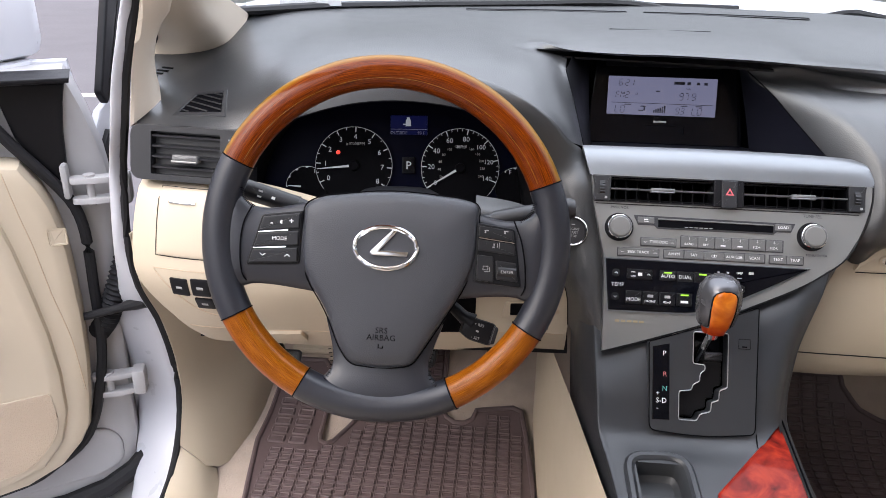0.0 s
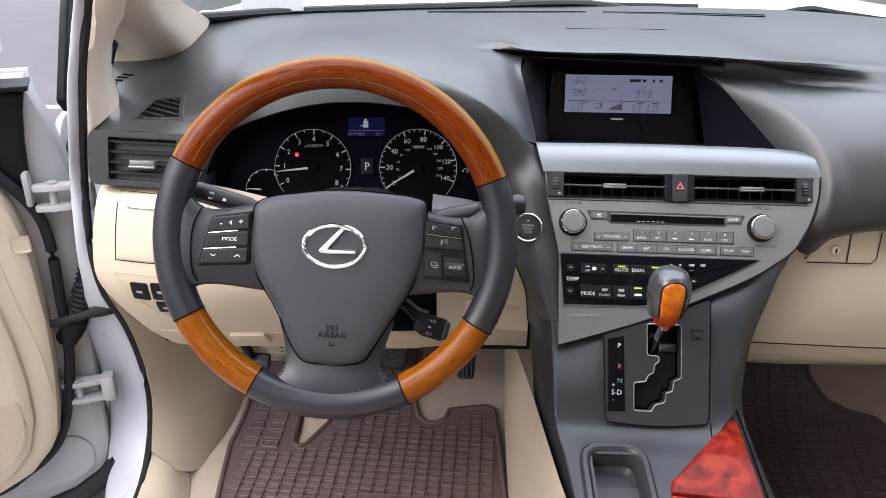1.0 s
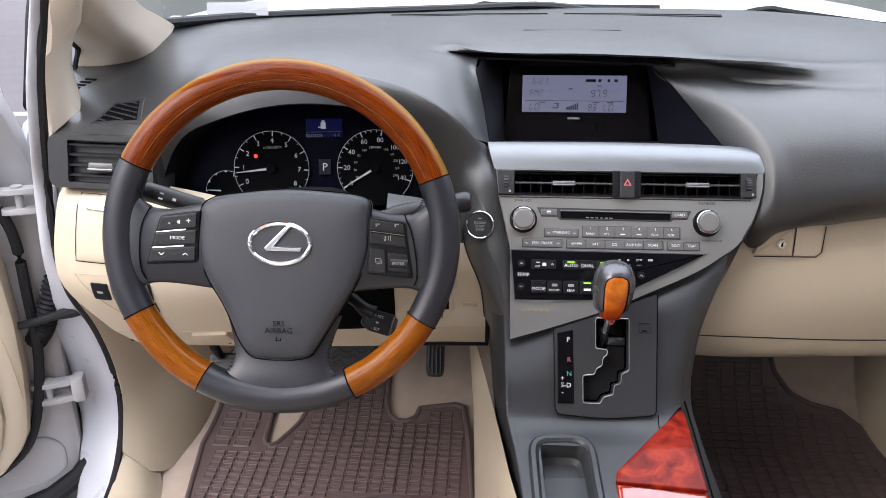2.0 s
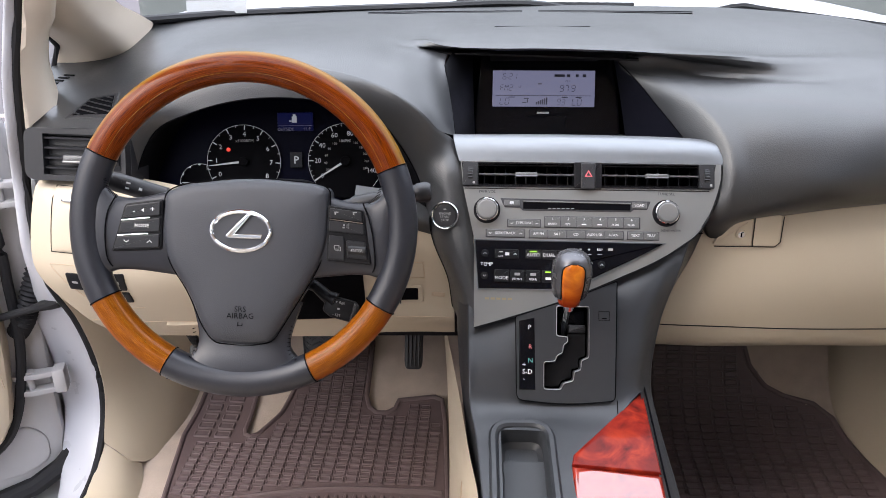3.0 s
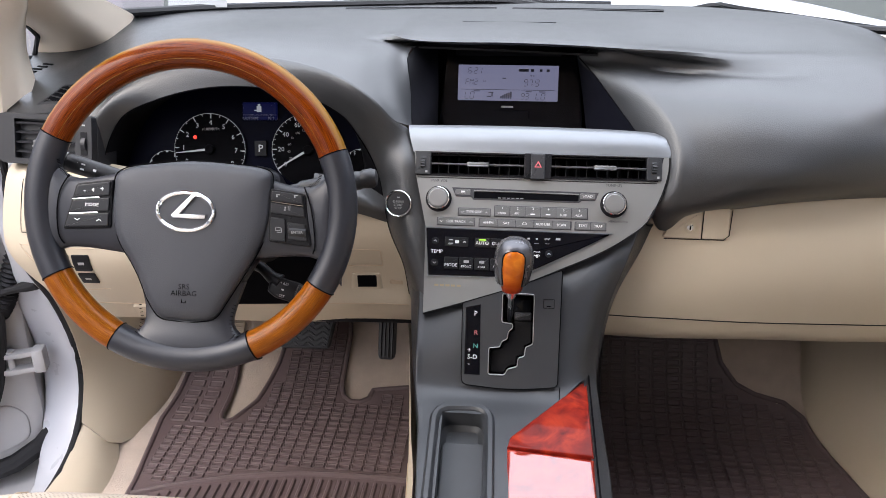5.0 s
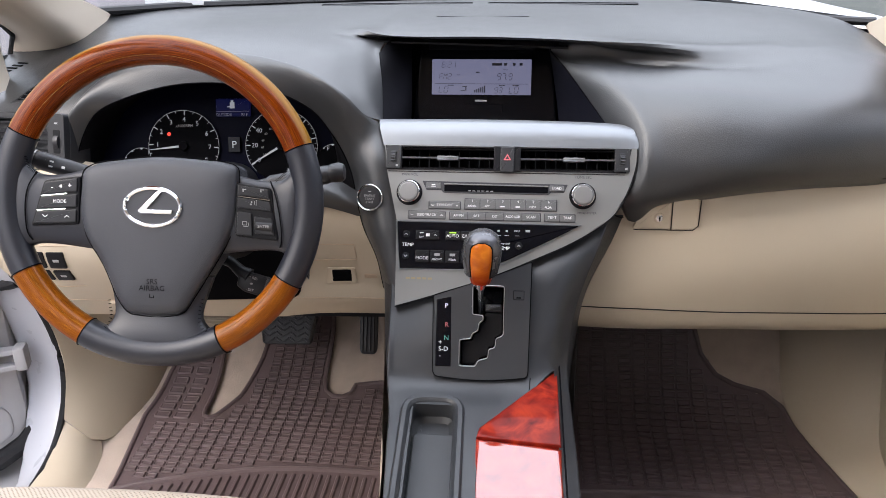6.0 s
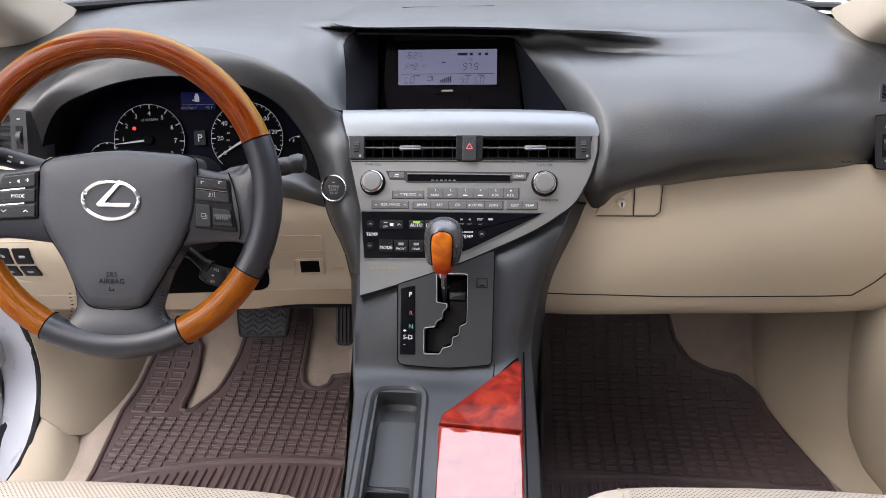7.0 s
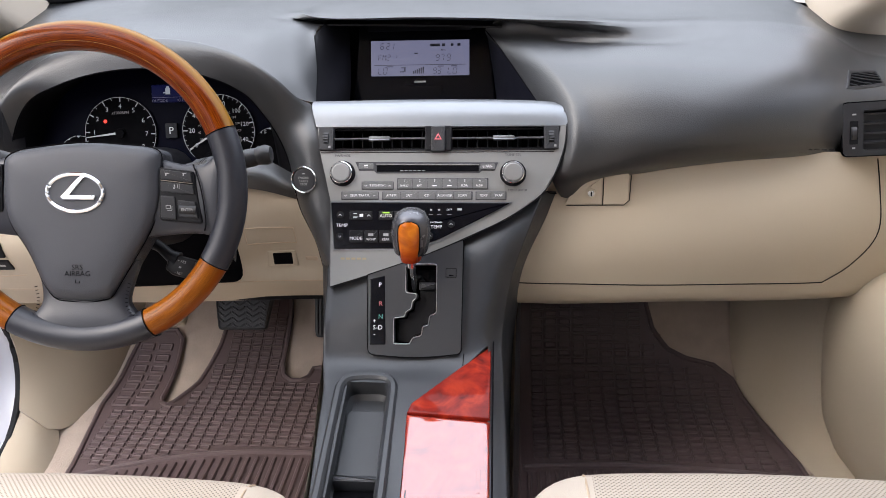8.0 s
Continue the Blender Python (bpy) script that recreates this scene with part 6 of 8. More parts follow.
climate = thing("climate_panel", "gloss black climate control panel with green lamps", "control panel")
part("panel", slab(st(rounded([(0.1278, 0.6265), (0.3735, 0.6258), (0.335, 0.6075), (0.30, 0.592), (0.27, 0.5785), (0.235, 0.5705), (0.1335, 0.5695)], [0.001, 0.003, 0.02, 0.02, 0.02, 0.02, 0.001])), ST, 0.0, 0.0022, 0.0008), GLOSS_BLACK, climate, "gloss black panel")
part("panel_edge", tube([ST(su(x), sv(z), 0.001) for x, z in ((0.1268, 0.6275), (0.1328, 0.5685), (0.24, 0.5695), (0.275, 0.5785), (0.31, 0.5945), (0.34, 0.608), (0.376, 0.6265), (0.1268, 0.6275))], 0.0008, 5), SILVER, climate, "thin silver panel edging")


def cl(x, z, t, size=0.0055, mat=PRINT_WHITE, parent=climate):
    return writing(t, ST, su(x), sv(z), size, mat, parent, d=0.0036)


for z in (0.611, 0.5845):
    part("temperature_button", disc(ST, su(0.141), sv(z), 0.0048, 0.002, 0.0034, 20, 0.0006), BLACK, climate)
    s = 1 if z > 0.6 else -1
    part("arrow", tube([ST(su(0.141) - 0.002, sv(z) - s * 0.001, 0.0037), ST(su(0.141), sv(z) + s * 0.001, 0.0037), ST(su(0.141) + 0.002, sv(z) - s * 0.001, 0.0037)], 0.0004, 4), PRINT_WHITE, climate)
cl(0.1435, 0.598, "TEMP", 0.0068)
for x0, z0, x1, z1, t, lamp in ((0.154, 0.605, 0.1855, 0.616, "", 0), (0.1945, 0.605, 0.2145, 0.616, "AUTO", 1), (0.2155, 0.605, 0.2355, 0.616, "DUAL", 0), (0.2365, 0.605, 0.2565, 0.616, "", 1), (0.154, 0.5775, 0.173, 0.592, "MODE", 0), (0.1745, 0.5775, 0.1935, 0.592, "FRONT", 0), (0.195, 0.5775, 0.2145, 0.592, "REAR", 0), (0.216, 0.5775, 0.235, 0.592, "", 1)):
    b = part("button", slab(box_uv(su(x0), sv(z0), su(x1), sv(z1), 0.001), ST, 0.002, 0.0034, 0.0007), BLACK, climate)
    if t:
        cl((x0 + x1) / 2, z0 + (0.0035 if t in ("FRONT", "REAR") else 0.0048), t, 0.0042 if t in ("FRONT", "REAR") else 0.0062, PRINT_WHITE, b)
    if t in ("FRONT", "REAR"):
        bars([(su((x0 + x1) / 2), sv(z0 + 0.0095), 0.007, 0.0035)], ST, PRINT_GREY, b, "symbol", 0.0037)
    if not t and z1 > 0.6 and x1 < 0.2:
        cl(0.162, 0.6078, "OFF", 0.0036, PRINT_WHITE, b)
        bars([(su(0.1705), sv(0.6105), 0.005, 0.004), (su(0.162), sv(0.6128), 0.005, 0.001)], ST, PRINT_WHITE, b, "fan_symbol", 0.0037)
        part("arrow", tube([ST(su(0.1788), sv(0.6095), 0.0038), ST(su(0.1808), sv(0.6115), 0.0038), ST(su(0.1828), sv(0.6095), 0.0038)], 0.0004, 4), PRINT_WHITE, b)
    if lamp:
        bars([(su((x0 + x1) / 2), sv(z1 - 0.0022 if z1 > 0.6 else z1 - 0.002), 0.0095, 0.0018)], ST, GREEN_LAMP, b, "lamp", 0.0038)
    if not t and z1 < 0.6:
        bars([(su((x0 + x1) / 2), sv(z0 + 0.005), 0.009, 0.003)], ST, PRINT_WHITE, b, "symbol", 0.0037)
cl(0.2735, 0.602, "PASSENGER", 0.0032)
cl(0.2735, 0.5965, "TEMP", 0.0066)
for x, z in ((0.2935, 0.600), (0.2645, 0.586)):
    part("temperature_button", disc(ST, su(x), sv(z), 0.0048, 0.002, 0.0034, 20, 0.0006), BLACK, climate)
    part("arrow", tube([ST(su(x) - 0.002, sv(z) - 0.001, 0.0037), ST(su(x), sv(z) + 0.001, 0.0037), ST(su(x) + 0.002, sv(z) - 0.001, 0.0037)], 0.0004, 4), PRINT_WHITE, climate)
bars([(su(x), sv(0.6175), 0.003, 0.0022) for x in (0.266, 0.277)] + [(su(x), sv(0.612), 0.006, 0.0006) for x in (0.266, 0.277, 0.291)] + [(su(0.305), sv(0.618), 0.006, 0.003)], ST, PRINT_GREY, climate, "indicator_symbols", 0.0028)
cl(0.291, 0.6175, "DISP", 0.0038)
bars([(su(0.145 + 0.0075 * k), sv(0.5578), 0.0055, 0.0028) for k in range(5)], ST, material("faint_gold_print", (0.30, 0.245, 0.15), 0.5), stack, "brand_marking", 0.0006)

# display print
sc = [o for o in display.children if o.name.startswith("screen")][0]


def lcd(x, z, t, size, align="CENTER"):
    """Slanted segment digits, as the display shows them."""
    shapes = {"0": "abcdef", "1": "bc", "2": "abged", "3": "abgcd", "4": "fgbc", "5": "afgcd", "6": "afgedc", "7": "abc", "8": "abcdefg", "9": "abcdfg", "L": "fed", "O": "abcdef", "F": "afge", "M": "fexybc"}
    h, w, gap = size * 0.74, size * 0.40, size * 0.16
    ends = {"a": ((0, 1), (1, 1)), "b": ((1, 1), (1, 0.5)), "c": ((1, 0.5), (1, 0)), "d": ((0, 0), (1, 0)), "e": ((0, 0.5), (0, 0)), "f": ((0, 1), (0, 0.5)), "g": ((0, 0.5), (1, 0.5)), "x": ((0, 1), (0.5, 0.5)), "y": ((0.5, 0.5), (1, 1))}
    wide = sum(w + gap if c in shapes else gap * 1.4 for c in t) - gap
    u, v, r = x - 0.232 - wide / 2, (z - 0.765) * 1.047 - h / 2, size * 0.042
    bm = bmesh.new()

    def stroke(p, q):
        p, q = Vector(p), Vector(q)
        d = (q - p).normalized()
        n = Vector((-d.y, d.x)) * r
        p, q = p + d * r * 0.9, q - d * r * 0.9
        bm.faces.new([bm.verts.new(SC(a.x + 0.14 * (a.y - v), a.y, 0.0016)) for a in (p, p + n * 0.9 + d * r, q + n * 0.9 - d * r, q, q - n * 0.9 - d * r, p - n * 0.9 + d * r)])
    for c in t:
        if c in shapes:
            for k in shapes[c]:
                (a, b), (e, f) = ends[k]
                stroke((u + a * w, v + b * h), (u + e * w, v + f * h))
            u += w + gap
        else:
            for f in ((0.28, 0.72) if c == ":" else (0.05,)):
                stroke((u, v + f * h - r * 1.6), (u, v + f * h + r * 1.6))
            u += gap * 1.4
    return part("digits", bm, LCD_INK, sc, smooth=False)


lcd(0.1716, 0.7945, "6:21", 0.0125)
lcd(0.1665, 0.777, "FM2", 0.0125)
writing("ST", SC, 0.1885 - 0.232, 0.014, 0.0045, LCD_INK, sc, d=0.0016)
lcd(0.2635, 0.7765, "97.9", 0.0135)
writing("MHz", SC, 0.2645 - 0.232, 0.0235, 0.004, LCD_INK, sc, d=0.0016)
lcd(0.1636, 0.7565, "LO", 0.0145)
lcd(0.2535, 0.756, "93", 0.0125)
lcd(0.2785, 0.756, "LO", 0.0145)
bars([(0.0 - 0.006, 0.0005, 0.152, 0.0008)], SC, LCD_INK, sc, "rule", 0.0016)
bars([(0.019 + 0.0, 0.032, 0.016, 0.0042), (0.033, 0.032, 0.005, 0.0042), (0.047, 0.032, 0.004, 0.004), (0.058, 0.032, 0.005, 0.004)], SC, LCD_INK, sc, "status_symbols", 0.0016)
bars([(-0.0165 + 0.0032 * k, -0.0115 + 0.0007 * k, 0.0024, 0.004 + 0.0014 * k) for k in range(6)], SC, LCD_INK, sc, "fan_bars", 0.0016)
bars([(-0.036, -0.0105, 0.007, 0.0016), (-0.031, -0.0075, 0.002, 0.006), (-0.033, -0.004, 0.008, 0.0014)], SC, LCD_INK, sc, "airflow_symbol", 0.0016)
bars([(-0.056, -0.002, 0.01, 0.0014), (0.028, -0.002, 0.01, 0.0014), (0.05, -0.002, 0.01, 0.0014), (-0.012, 0.019, 0.006, 0.0016)], SC, LCD_INK, sc, "small_marks", 0.0016)
bars([(-0.006, -0.0265, 0.019, 0.0028)], SC, PRINT_GREY, display, "brand_marking", 0.0006)
bars([(0.03, -0.039, 0.0012, 0.013), (0.0, -0.0325, 0.06, 0.0005)], SC, DEEP, display, "slot_mark", 0.0008)


# ---- centre console ----
console = thing("centre_console", "dark grey plastic centre console between the seats", "centre console")
shell = [
    [(0.098, 0.95, 0.60), (0.104, 0.91, 0.59), (0.118, 0.89, 0.58), (0.18, 0.89, 0.57), (0.25, 0.90, 0.59), (0.311, 0.905, 0.605), (0.37, 0.91, 0.62), (0.42, 0.92, 0.628), (0.452, 0.945, 0.618)],
    [(0.10, 0.95, 0.50), (0.106, 0.87, 0.505), (0.121, 0.827, 0.512), (0.18, 0.829, 0.524), (0.25, 0.838, 0.542), (0.311, 0.846, 0.562), (0.36, 0.859, 0.582), (0.405, 0.888, 0.60), (0.438, 0.95, 0.585)],
    [(0.105, 0.95, 0.42), (0.112, 0.83, 0.45), (0.123, 0.792, 0.482), (0.18, 0.795, 0.49), (0.25, 0.798, 0.495), (0.311, 0.802, 0.503), (0.345, 0.815, 0.51), (0.373, 0.85, 0.515), (0.40, 0.95, 0.505)],
    [(0.115, 0.95, 0.30), (0.1215, 0.79, 0.39), (0.126, 0.760, 0.447), (0.18, 0.760, 0.444), (0.25, 0.760, 0.444), (0.311, 0.763, 0.447), (0.34, 0.78, 0.452), (0.362, 0.81, 0.448), (0.385, 0.95, 0.42)],
    [(0.125, 0.90, 0.15), (0.131, 0.73, 0.36), (0.134, 0.722, 0.434), (0.18, 0.72, 0.436), (0.25, 0.72, 0.436), (0.311, 0.72, 0.436), (0.345, 0.73, 0.438), (0.364, 0.76, 0.43), (0.376, 0.90, 0.25)],
    [(0.14, 0.66, 0.08), (0.1425, 0.65, 0.34), (0.143, 0.65, 0.4215), (0.18, 0.65, 0.423), (0.25, 0.65, 0.423), (0.311, 0.65, 0.423), (0.35, 0.65, 0.423), (0.367, 0.65, 0.412), (0.378, 0.65, 0.2)],
    [(0.15, 0.50, 0.08), (0.155, 0.5, 0.3), (0.158, 0.5, 0.392), (0.18, 0.5, 0.394), (0.25, 0.5, 0.384), (0.311, 0.5, 0.370), (0.353, 0.5, 0.370), (0.371, 0.5, 0.362), (0.38, 0.5, 0.2)],
    [(0.15, 0.2, 0.08), (0.158, 0.2, 0.28), (0.160, 0.2, 0.382), (0.18, 0.2, 0.384), (0.25, 0.2, 0.30), (0.311, 0.2, 0.27), (0.353, 0.2, 0.27), (0.371, 0.2, 0.26), (0.38, 0.2, 0.2)],
]
shell = [r[:2] + [tuple(Vector(r[2]).lerp(Vector(r[1]), 0.09)), r[2], tuple(Vector(r[2]).lerp(Vector(r[3]), 0.16))] + r[3:7] + [tuple(Vector(r[7]).lerp(Vector(r[6]), 0.15)), r[7], tuple(Vector(r[7]).lerp(Vector(r[8]), 0.09)), r[8]] for r in shell]
bm = knot_sheet(shell, 16, 8)
tray_line = rounded([(0.152, 0.735), (0.229, 0.738), (0.24, 0.46), (0.162, 0.46)], [0.028, 0.03, 0.02, 0.02], 6)


WOOD_HOLE = [(0.3445, 0.7880), (0.2522, 0.6835), (0.2498, 0.671), (0.2575, 0.40), (0.351, 0.40)]


def in_tray(c):
    gate = 0.213 < c.x < 0.283 and 0.458 < c.z < 0.565 and c.y < 0.87
    if c.z > 0.40 and inside((c.x, c.y), WOOD_HOLE):
        return True
    return gate or c.z > 0.36 and 0.478 < c.y < 0.722 and 0.165 + (0.73 - c.y) * 0.035 < c.x < 0.222 + (0.73 - c.y) * 0.035


for a, b in zip(WOOD_HOLE, WOOD_HOLE[1:] + WOOD_HOLE[:1]):
    bmesh.ops.bisect_plane(bm, geom=list(bm.verts) + list(bm.edges) + list(bm.faces), plane_co=(*a, 0), plane_no=(b[1] - a[1], a[0] - b[0], 0))
cut(bm, in_tray)
part("console_shell", bm, CONSOLE, console, "dark grey console shell")
CT = plane_frame((0.25, 0.66, 0.4255), (1, 0, 0), (0, -0.19, 1))


def ct(points):
    return [(x - 0.25, (y - 0.66) * 1.018) for x, y in points]


part("tray_rim", band(ct(grown(tray_line, 0.002)), ct(grown(tray_line, -0.009)), CT, -0.022, 0.0035, 0.003), CONSOLE, console, "smooth raised rim of the coin tray")
part("tray", dish(ct(grown(tray_line, -0.0085)), CT, 0.03, 0.004, 0.006, 0.001), TRAY, console, "shallow dark grey tray")
TR = plane_frame((0.25, 0.6635, 0.4255), (1, 0, 0), (0, -0.16, 1))
LD = plane_frame((0.25, 0.6635, 0.4262), (1, 0, 0), (0, -0.30, 1))
part("wood_trim", crowned([(x - 0.25, (y - 0.6635) * 1.013) for x, y in [(0.3485, 0.797), (0.2515, 0.6845), (0.2485, 0.669), (0.3495, 0.6615)]], TR, -0.02, 0.0045, ((0, 0.0022), (0.0006, 0.0010), (0.0016, 0.0004), (0.004, 0.0001), (0.006, 0.0), (0.007, 0.0))), RED_TRIM, console, "glossy red burl wood trim")
part("wood_lid", crowned([(x - 0.25, (y - 0.6635) * 1.044) for x, y in [(0.2485, 0.6665), (0.256, 0.38), (0.353, 0.38), (0.3495, 0.6585)]], LD, -0.01, 0.0045, ((0, 0.0036), (0.0008, 0.0024), (0.0025, 0.0014), (0.006, 0.0006), (0.011, 0.0001), (0.015, 0.0), (0.018, 0.0))), RED_WOOD, console, "glossy red burl wood lid")
GT = plane_frame((0.25, 0.7944, 0.50), (1, 0, 0), (0, -1, 0.55))
KG = 1.1413


def gt(points):
    return [(x - 0.25, (z - 0.50) * KG) for x, z in points]


gate_line = rounded([(0.2352, 0.556), (0.2756, 0.556), (0.2757, 0.500), (0.2665, 0.4965), (0.2655, 0.486), (0.2575, 0.484), (0.2565, 0.474), (0.2445, 0.471), (0.2405, 0.464), (0.2202, 0.464), (0.2198, 0.493), (0.2342, 0.4945), (0.2362, 0.501), (0.2435, 0.504), (0.2445, 0.513), (0.2500, 0.5165), (0.2496, 0.5225), (0.2355, 0.5235)], 0.0022, 2)
panel_line = rounded([(0.183, 0.543), (0.25, 0.563), (0.311, 0.585), (0.309, 0.4535), (0.25, 0.4475), (0.186, 0.4515)], [0.002, 0.002, 0.002, 0.006, 0.03, 0.008])
part("shift_panel", plate_with_hole(gt(panel_line), gt(gate_line), GT, 0.004, 0.02), CONSOLE, console, "dark grey shift panel with a stepped gate")
part("gate_trim", band(gt(grown(gate_line, 0.0010)), gt(gate_line), GT, 0.003, 0.0052, 0.0004), STEEL, console, "bright metal gate edging")
part("gate_well", dish(gt(grown(gate_line, 0.002)), GT, 0.04, 0.0, 0.002, -0.012), GLOSS_BLACK, console)
part("gate_slide", slab(gt([(0.2215, 0.4655), (0.2395, 0.4655), (0.244, 0.4725), (0.2555, 0.476), (0.2565, 0.4855), (0.2645, 0.4875), (0.2655, 0.498), (0.274, 0.5015), (0.274, 0.526), (0.2515, 0.526), (0.252, 0.5155), (0.2455, 0.512), (0.2445, 0.5025), (0.2375, 0.4995), (0.2355, 0.493), (0.2215, 0.4915)]), GT, -0.03, -0.016, 0.001), BLACK, console, "black sliding plate in the gate")
part("gate_block", slab(gt(box_uv(0.2375, 0.528, 0.274, 0.5545, 0.002)), GT, -0.035, -0.018, 0.004), GLOSS_BLACK, console, "gloss black slide block")
part("gate_block", slab(gt(box_uv(0.251, 0.5265, 0.2735, 0.536, 0.002)), GT, -0.03, -0.008, 0.003), PLASTIC, console)
part("indicator_plate", slab(gt([(0.1868, 0.5385), (0.2065, 0.5425), (0.209, 0.4625), (0.1886, 0.4622)]), GT, 0.002, 0.0052, 0.0006), GLOSS_BLACK, console, "gloss black gear indicator plate")


# ---- console details ----
plate = [o for o in console.children if o.name.startswith("indicator_plate")][0]
RED_DIM = material("dim_red_print", (0.45, 0.12, 0.12), 0.5)
GREEN_DIM = material("dim_green_print", (0.1, 0.35, 0.3), 0.5)
for t, x, z, m in (("P", 0.2006, 0.5317, PRINT_WHITE), ("R", 0.2019, 0.5098, RED_DIM), ("N", 0.2022, 0.4946, GREEN_DIM), ("S-D", 0.1985, 0.4821, PRINT_WHITE)):
    writing(t, GT, x - 0.25, (z - 0.5) * KG, 0.0085, m, plate, d=0.0056)
for t, z in (("+", 0.4895), ("-", 0.4745)):
    writing(t, GT, 0.1942 - 0.25, (z - 0.5) * KG, 0.0085, PRINT_WHITE, plate, d=0.0056)
part("shift_lock_cover", band(gt(box_uv(0.288, 0.541, 0.3025, 0.552, 0.001)), gt(box_uv(0.2888, 0.5418, 0.3017, 0.5512, 0.0008)), GT, 0.003, 0.0046, 0.0002), BLACK, console, "small square shift lock cover")
bars([(0.2953 - 0.25, (0.5435 - 0.5) * KG, 0.006, 0.0016)], GT, DEEP, console, "cover_slot", 0.0046)
part("panel_joint", tube([GT(u, v, 0.004) for u, v in gt(grown(panel_line, 0.0006)) + gt(grown(panel_line, 0.0006))[:1]], 0.0007, 5), DEEP, console)
shell_ob = [o for o in console.children if o.name.startswith("console_shell")][0]
tree = skin_of(shell_ob)
seam("shell_joint", tree, [(0.313, 0.5, 0.452), (0.3125, 0.5, 0.447), (0.312, 0.5, 0.442)], console, DEEP, 8, 0.0006)
seam("shell_joint", tree, [(0.444, 0.5, 0.618), (0.43, 0.5, 0.622), (0.418, 0.5, 0.632)], console, DEEP, 10, 0.0008)
part("lid_edge_trim", tube([CT(u, v, 0.002) for u, v in ct(((0.3515, 0.80), (0.3525, 0.66), (0.356, 0.36)))], 0.0012, 5), DEEP, console)
part("lid_button", slab([(x - 0.25, (y - 0.6635) * 1.044) for x, y in rounded([(0.3355, 0.565), (0.3405, 0.565), (0.3405, 0.594), (0.3355, 0.594)], 0.001)], LD, 0.003, 0.0046, 0.0004), RED_WOOD, console, "small lid release")
part("tray_partition", slab(ct(rounded([(0.172, 0.587), (0.232, 0.587), (0.234, 0.578), (0.173, 0.578)], 0.001)), CT, -0.03, -0.012, 0.002), CONSOLE, console)
part("tray_insert", slab(ct(rounded([(0.168, 0.694), (0.224, 0.694), (0.230, 0.588), (0.172, 0.588)], 0.009, 5)), CT, -0.032, -0.0225, 0.0015), TRAY, console, "smooth grey tray liner")
# near-black plate just above the tray floor paints a deep well's darkness
part("cup_well_plate", slab(ct([(0.172, 0.577), (0.234, 0.577), (0.236, 0.475), (0.175, 0.475)]), CT, -0.031, -0.027, 0.001), DEEP, console, "flat black plate standing for the dark of a cup well")
# beige lower side of the console by the driver
side = part("console_side", loft([
    [(0.063, 1.12, 0.42), (0.080, 1.0, 0.42), (0.097, 0.90, 0.418), (0.113, 0.80, 0.416), (0.1285, 0.70, 0.413), (0.1445, 0.60, 0.409), (0.158, 0.40, 0.385)],
    [(0.068, 1.15, 0.29), (0.082, 1.0, 0.28), (0.094, 0.90, 0.28), (0.107, 0.80, 0.28), (0.118, 0.70, 0.28), (0.130, 0.60, 0.27), (0.14, 0.40, 0.25)],
    [(0.074, 1.24, 0.12), (0.080, 1.05, 0.10), (0.088, 0.90, 0.09), (0.093, 0.80, 0.09), (0.098, 0.72, 0.09), (0.10, 0.60, 0.09), (0.10, 0.40, 0.09)],
], 20, 30), BEIGE, console, "beige plastic lower console side")
part("console_side", loft([
    [(0.398, 1.30, 0.45), (0.392, 1.0, 0.45), (0.384, 0.93, 0.40), (0.380, 0.80, 0.25), (0.381, 0.60, 0.21), (0.382, 0.40, 0.2)],
    [(0.398, 1.34, 0.30), (0.393, 1.0, 0.25), (0.388, 0.93, 0.2), (0.386, 0.80, 0.15), (0.386, 0.60, 0.15), (0.386, 0.40, 0.15)],
    [(0.398, 1.36, 0.10), (0.393, 1.0, 0.085), (0.390, 0.93, 0.085), (0.388, 0.80, 0.085), (0.388, 0.60, 0.085), (0.388, 0.40, 0.085)],
], 12, 24), PLASTIC, console, "dark grey plastic lower console side")
tree = skin_of(side)
seam("side_joint", tree, [(0.3, 0.74, 0.34), (0.3, 0.735, 0.25), (0.3, 0.73, 0.15)], console, SEAT_PIPE, 20, 0.001, way=(1, 0, 0))

# ---- gear lever ----
lever = thing("gear_lever", "leather and wood gear lever on a chrome shaft", "gear lever")
part("shaft", tube([(0.243, 0.85, 0.475), (0.2445, 0.82, 0.525), (0.2475, 0.793, 0.575)], [0.0035, 0.0038, 0.0045], 12), CHROME, lever, "chrome shaft")
prof = [(0.0195, 0.0175, 0.0185), (0.018, 0.0195, 0.0205), (0.021, 0.0212, 0.0225), (0.034, 0.0238, 0.0255), (0.048, 0.0250, 0.0270), (0.060, 0.0235, 0.0265), (0.070, 0.0185, 0.0215), (0.0745, 0.012, 0.014), (0.0762, 0.002, 0.002)]
NK = 28
kaxis = (Vector((0.2488, 0.792, 0.652)) - Vector((0.2462, 0.787, 0.572))).normalized()
kx = Vector((1, 0, 0))
ky = kaxis.cross(kx).normalized()
kbase = Vector((0.2462, 0.787, 0.572))


def knob_point(h, rx, ry, a, grow=0.0):
    return kbase + kaxis * h + kx * (rx + grow) * math.cos(a) + ky * (ry + grow) * math.sin(a)


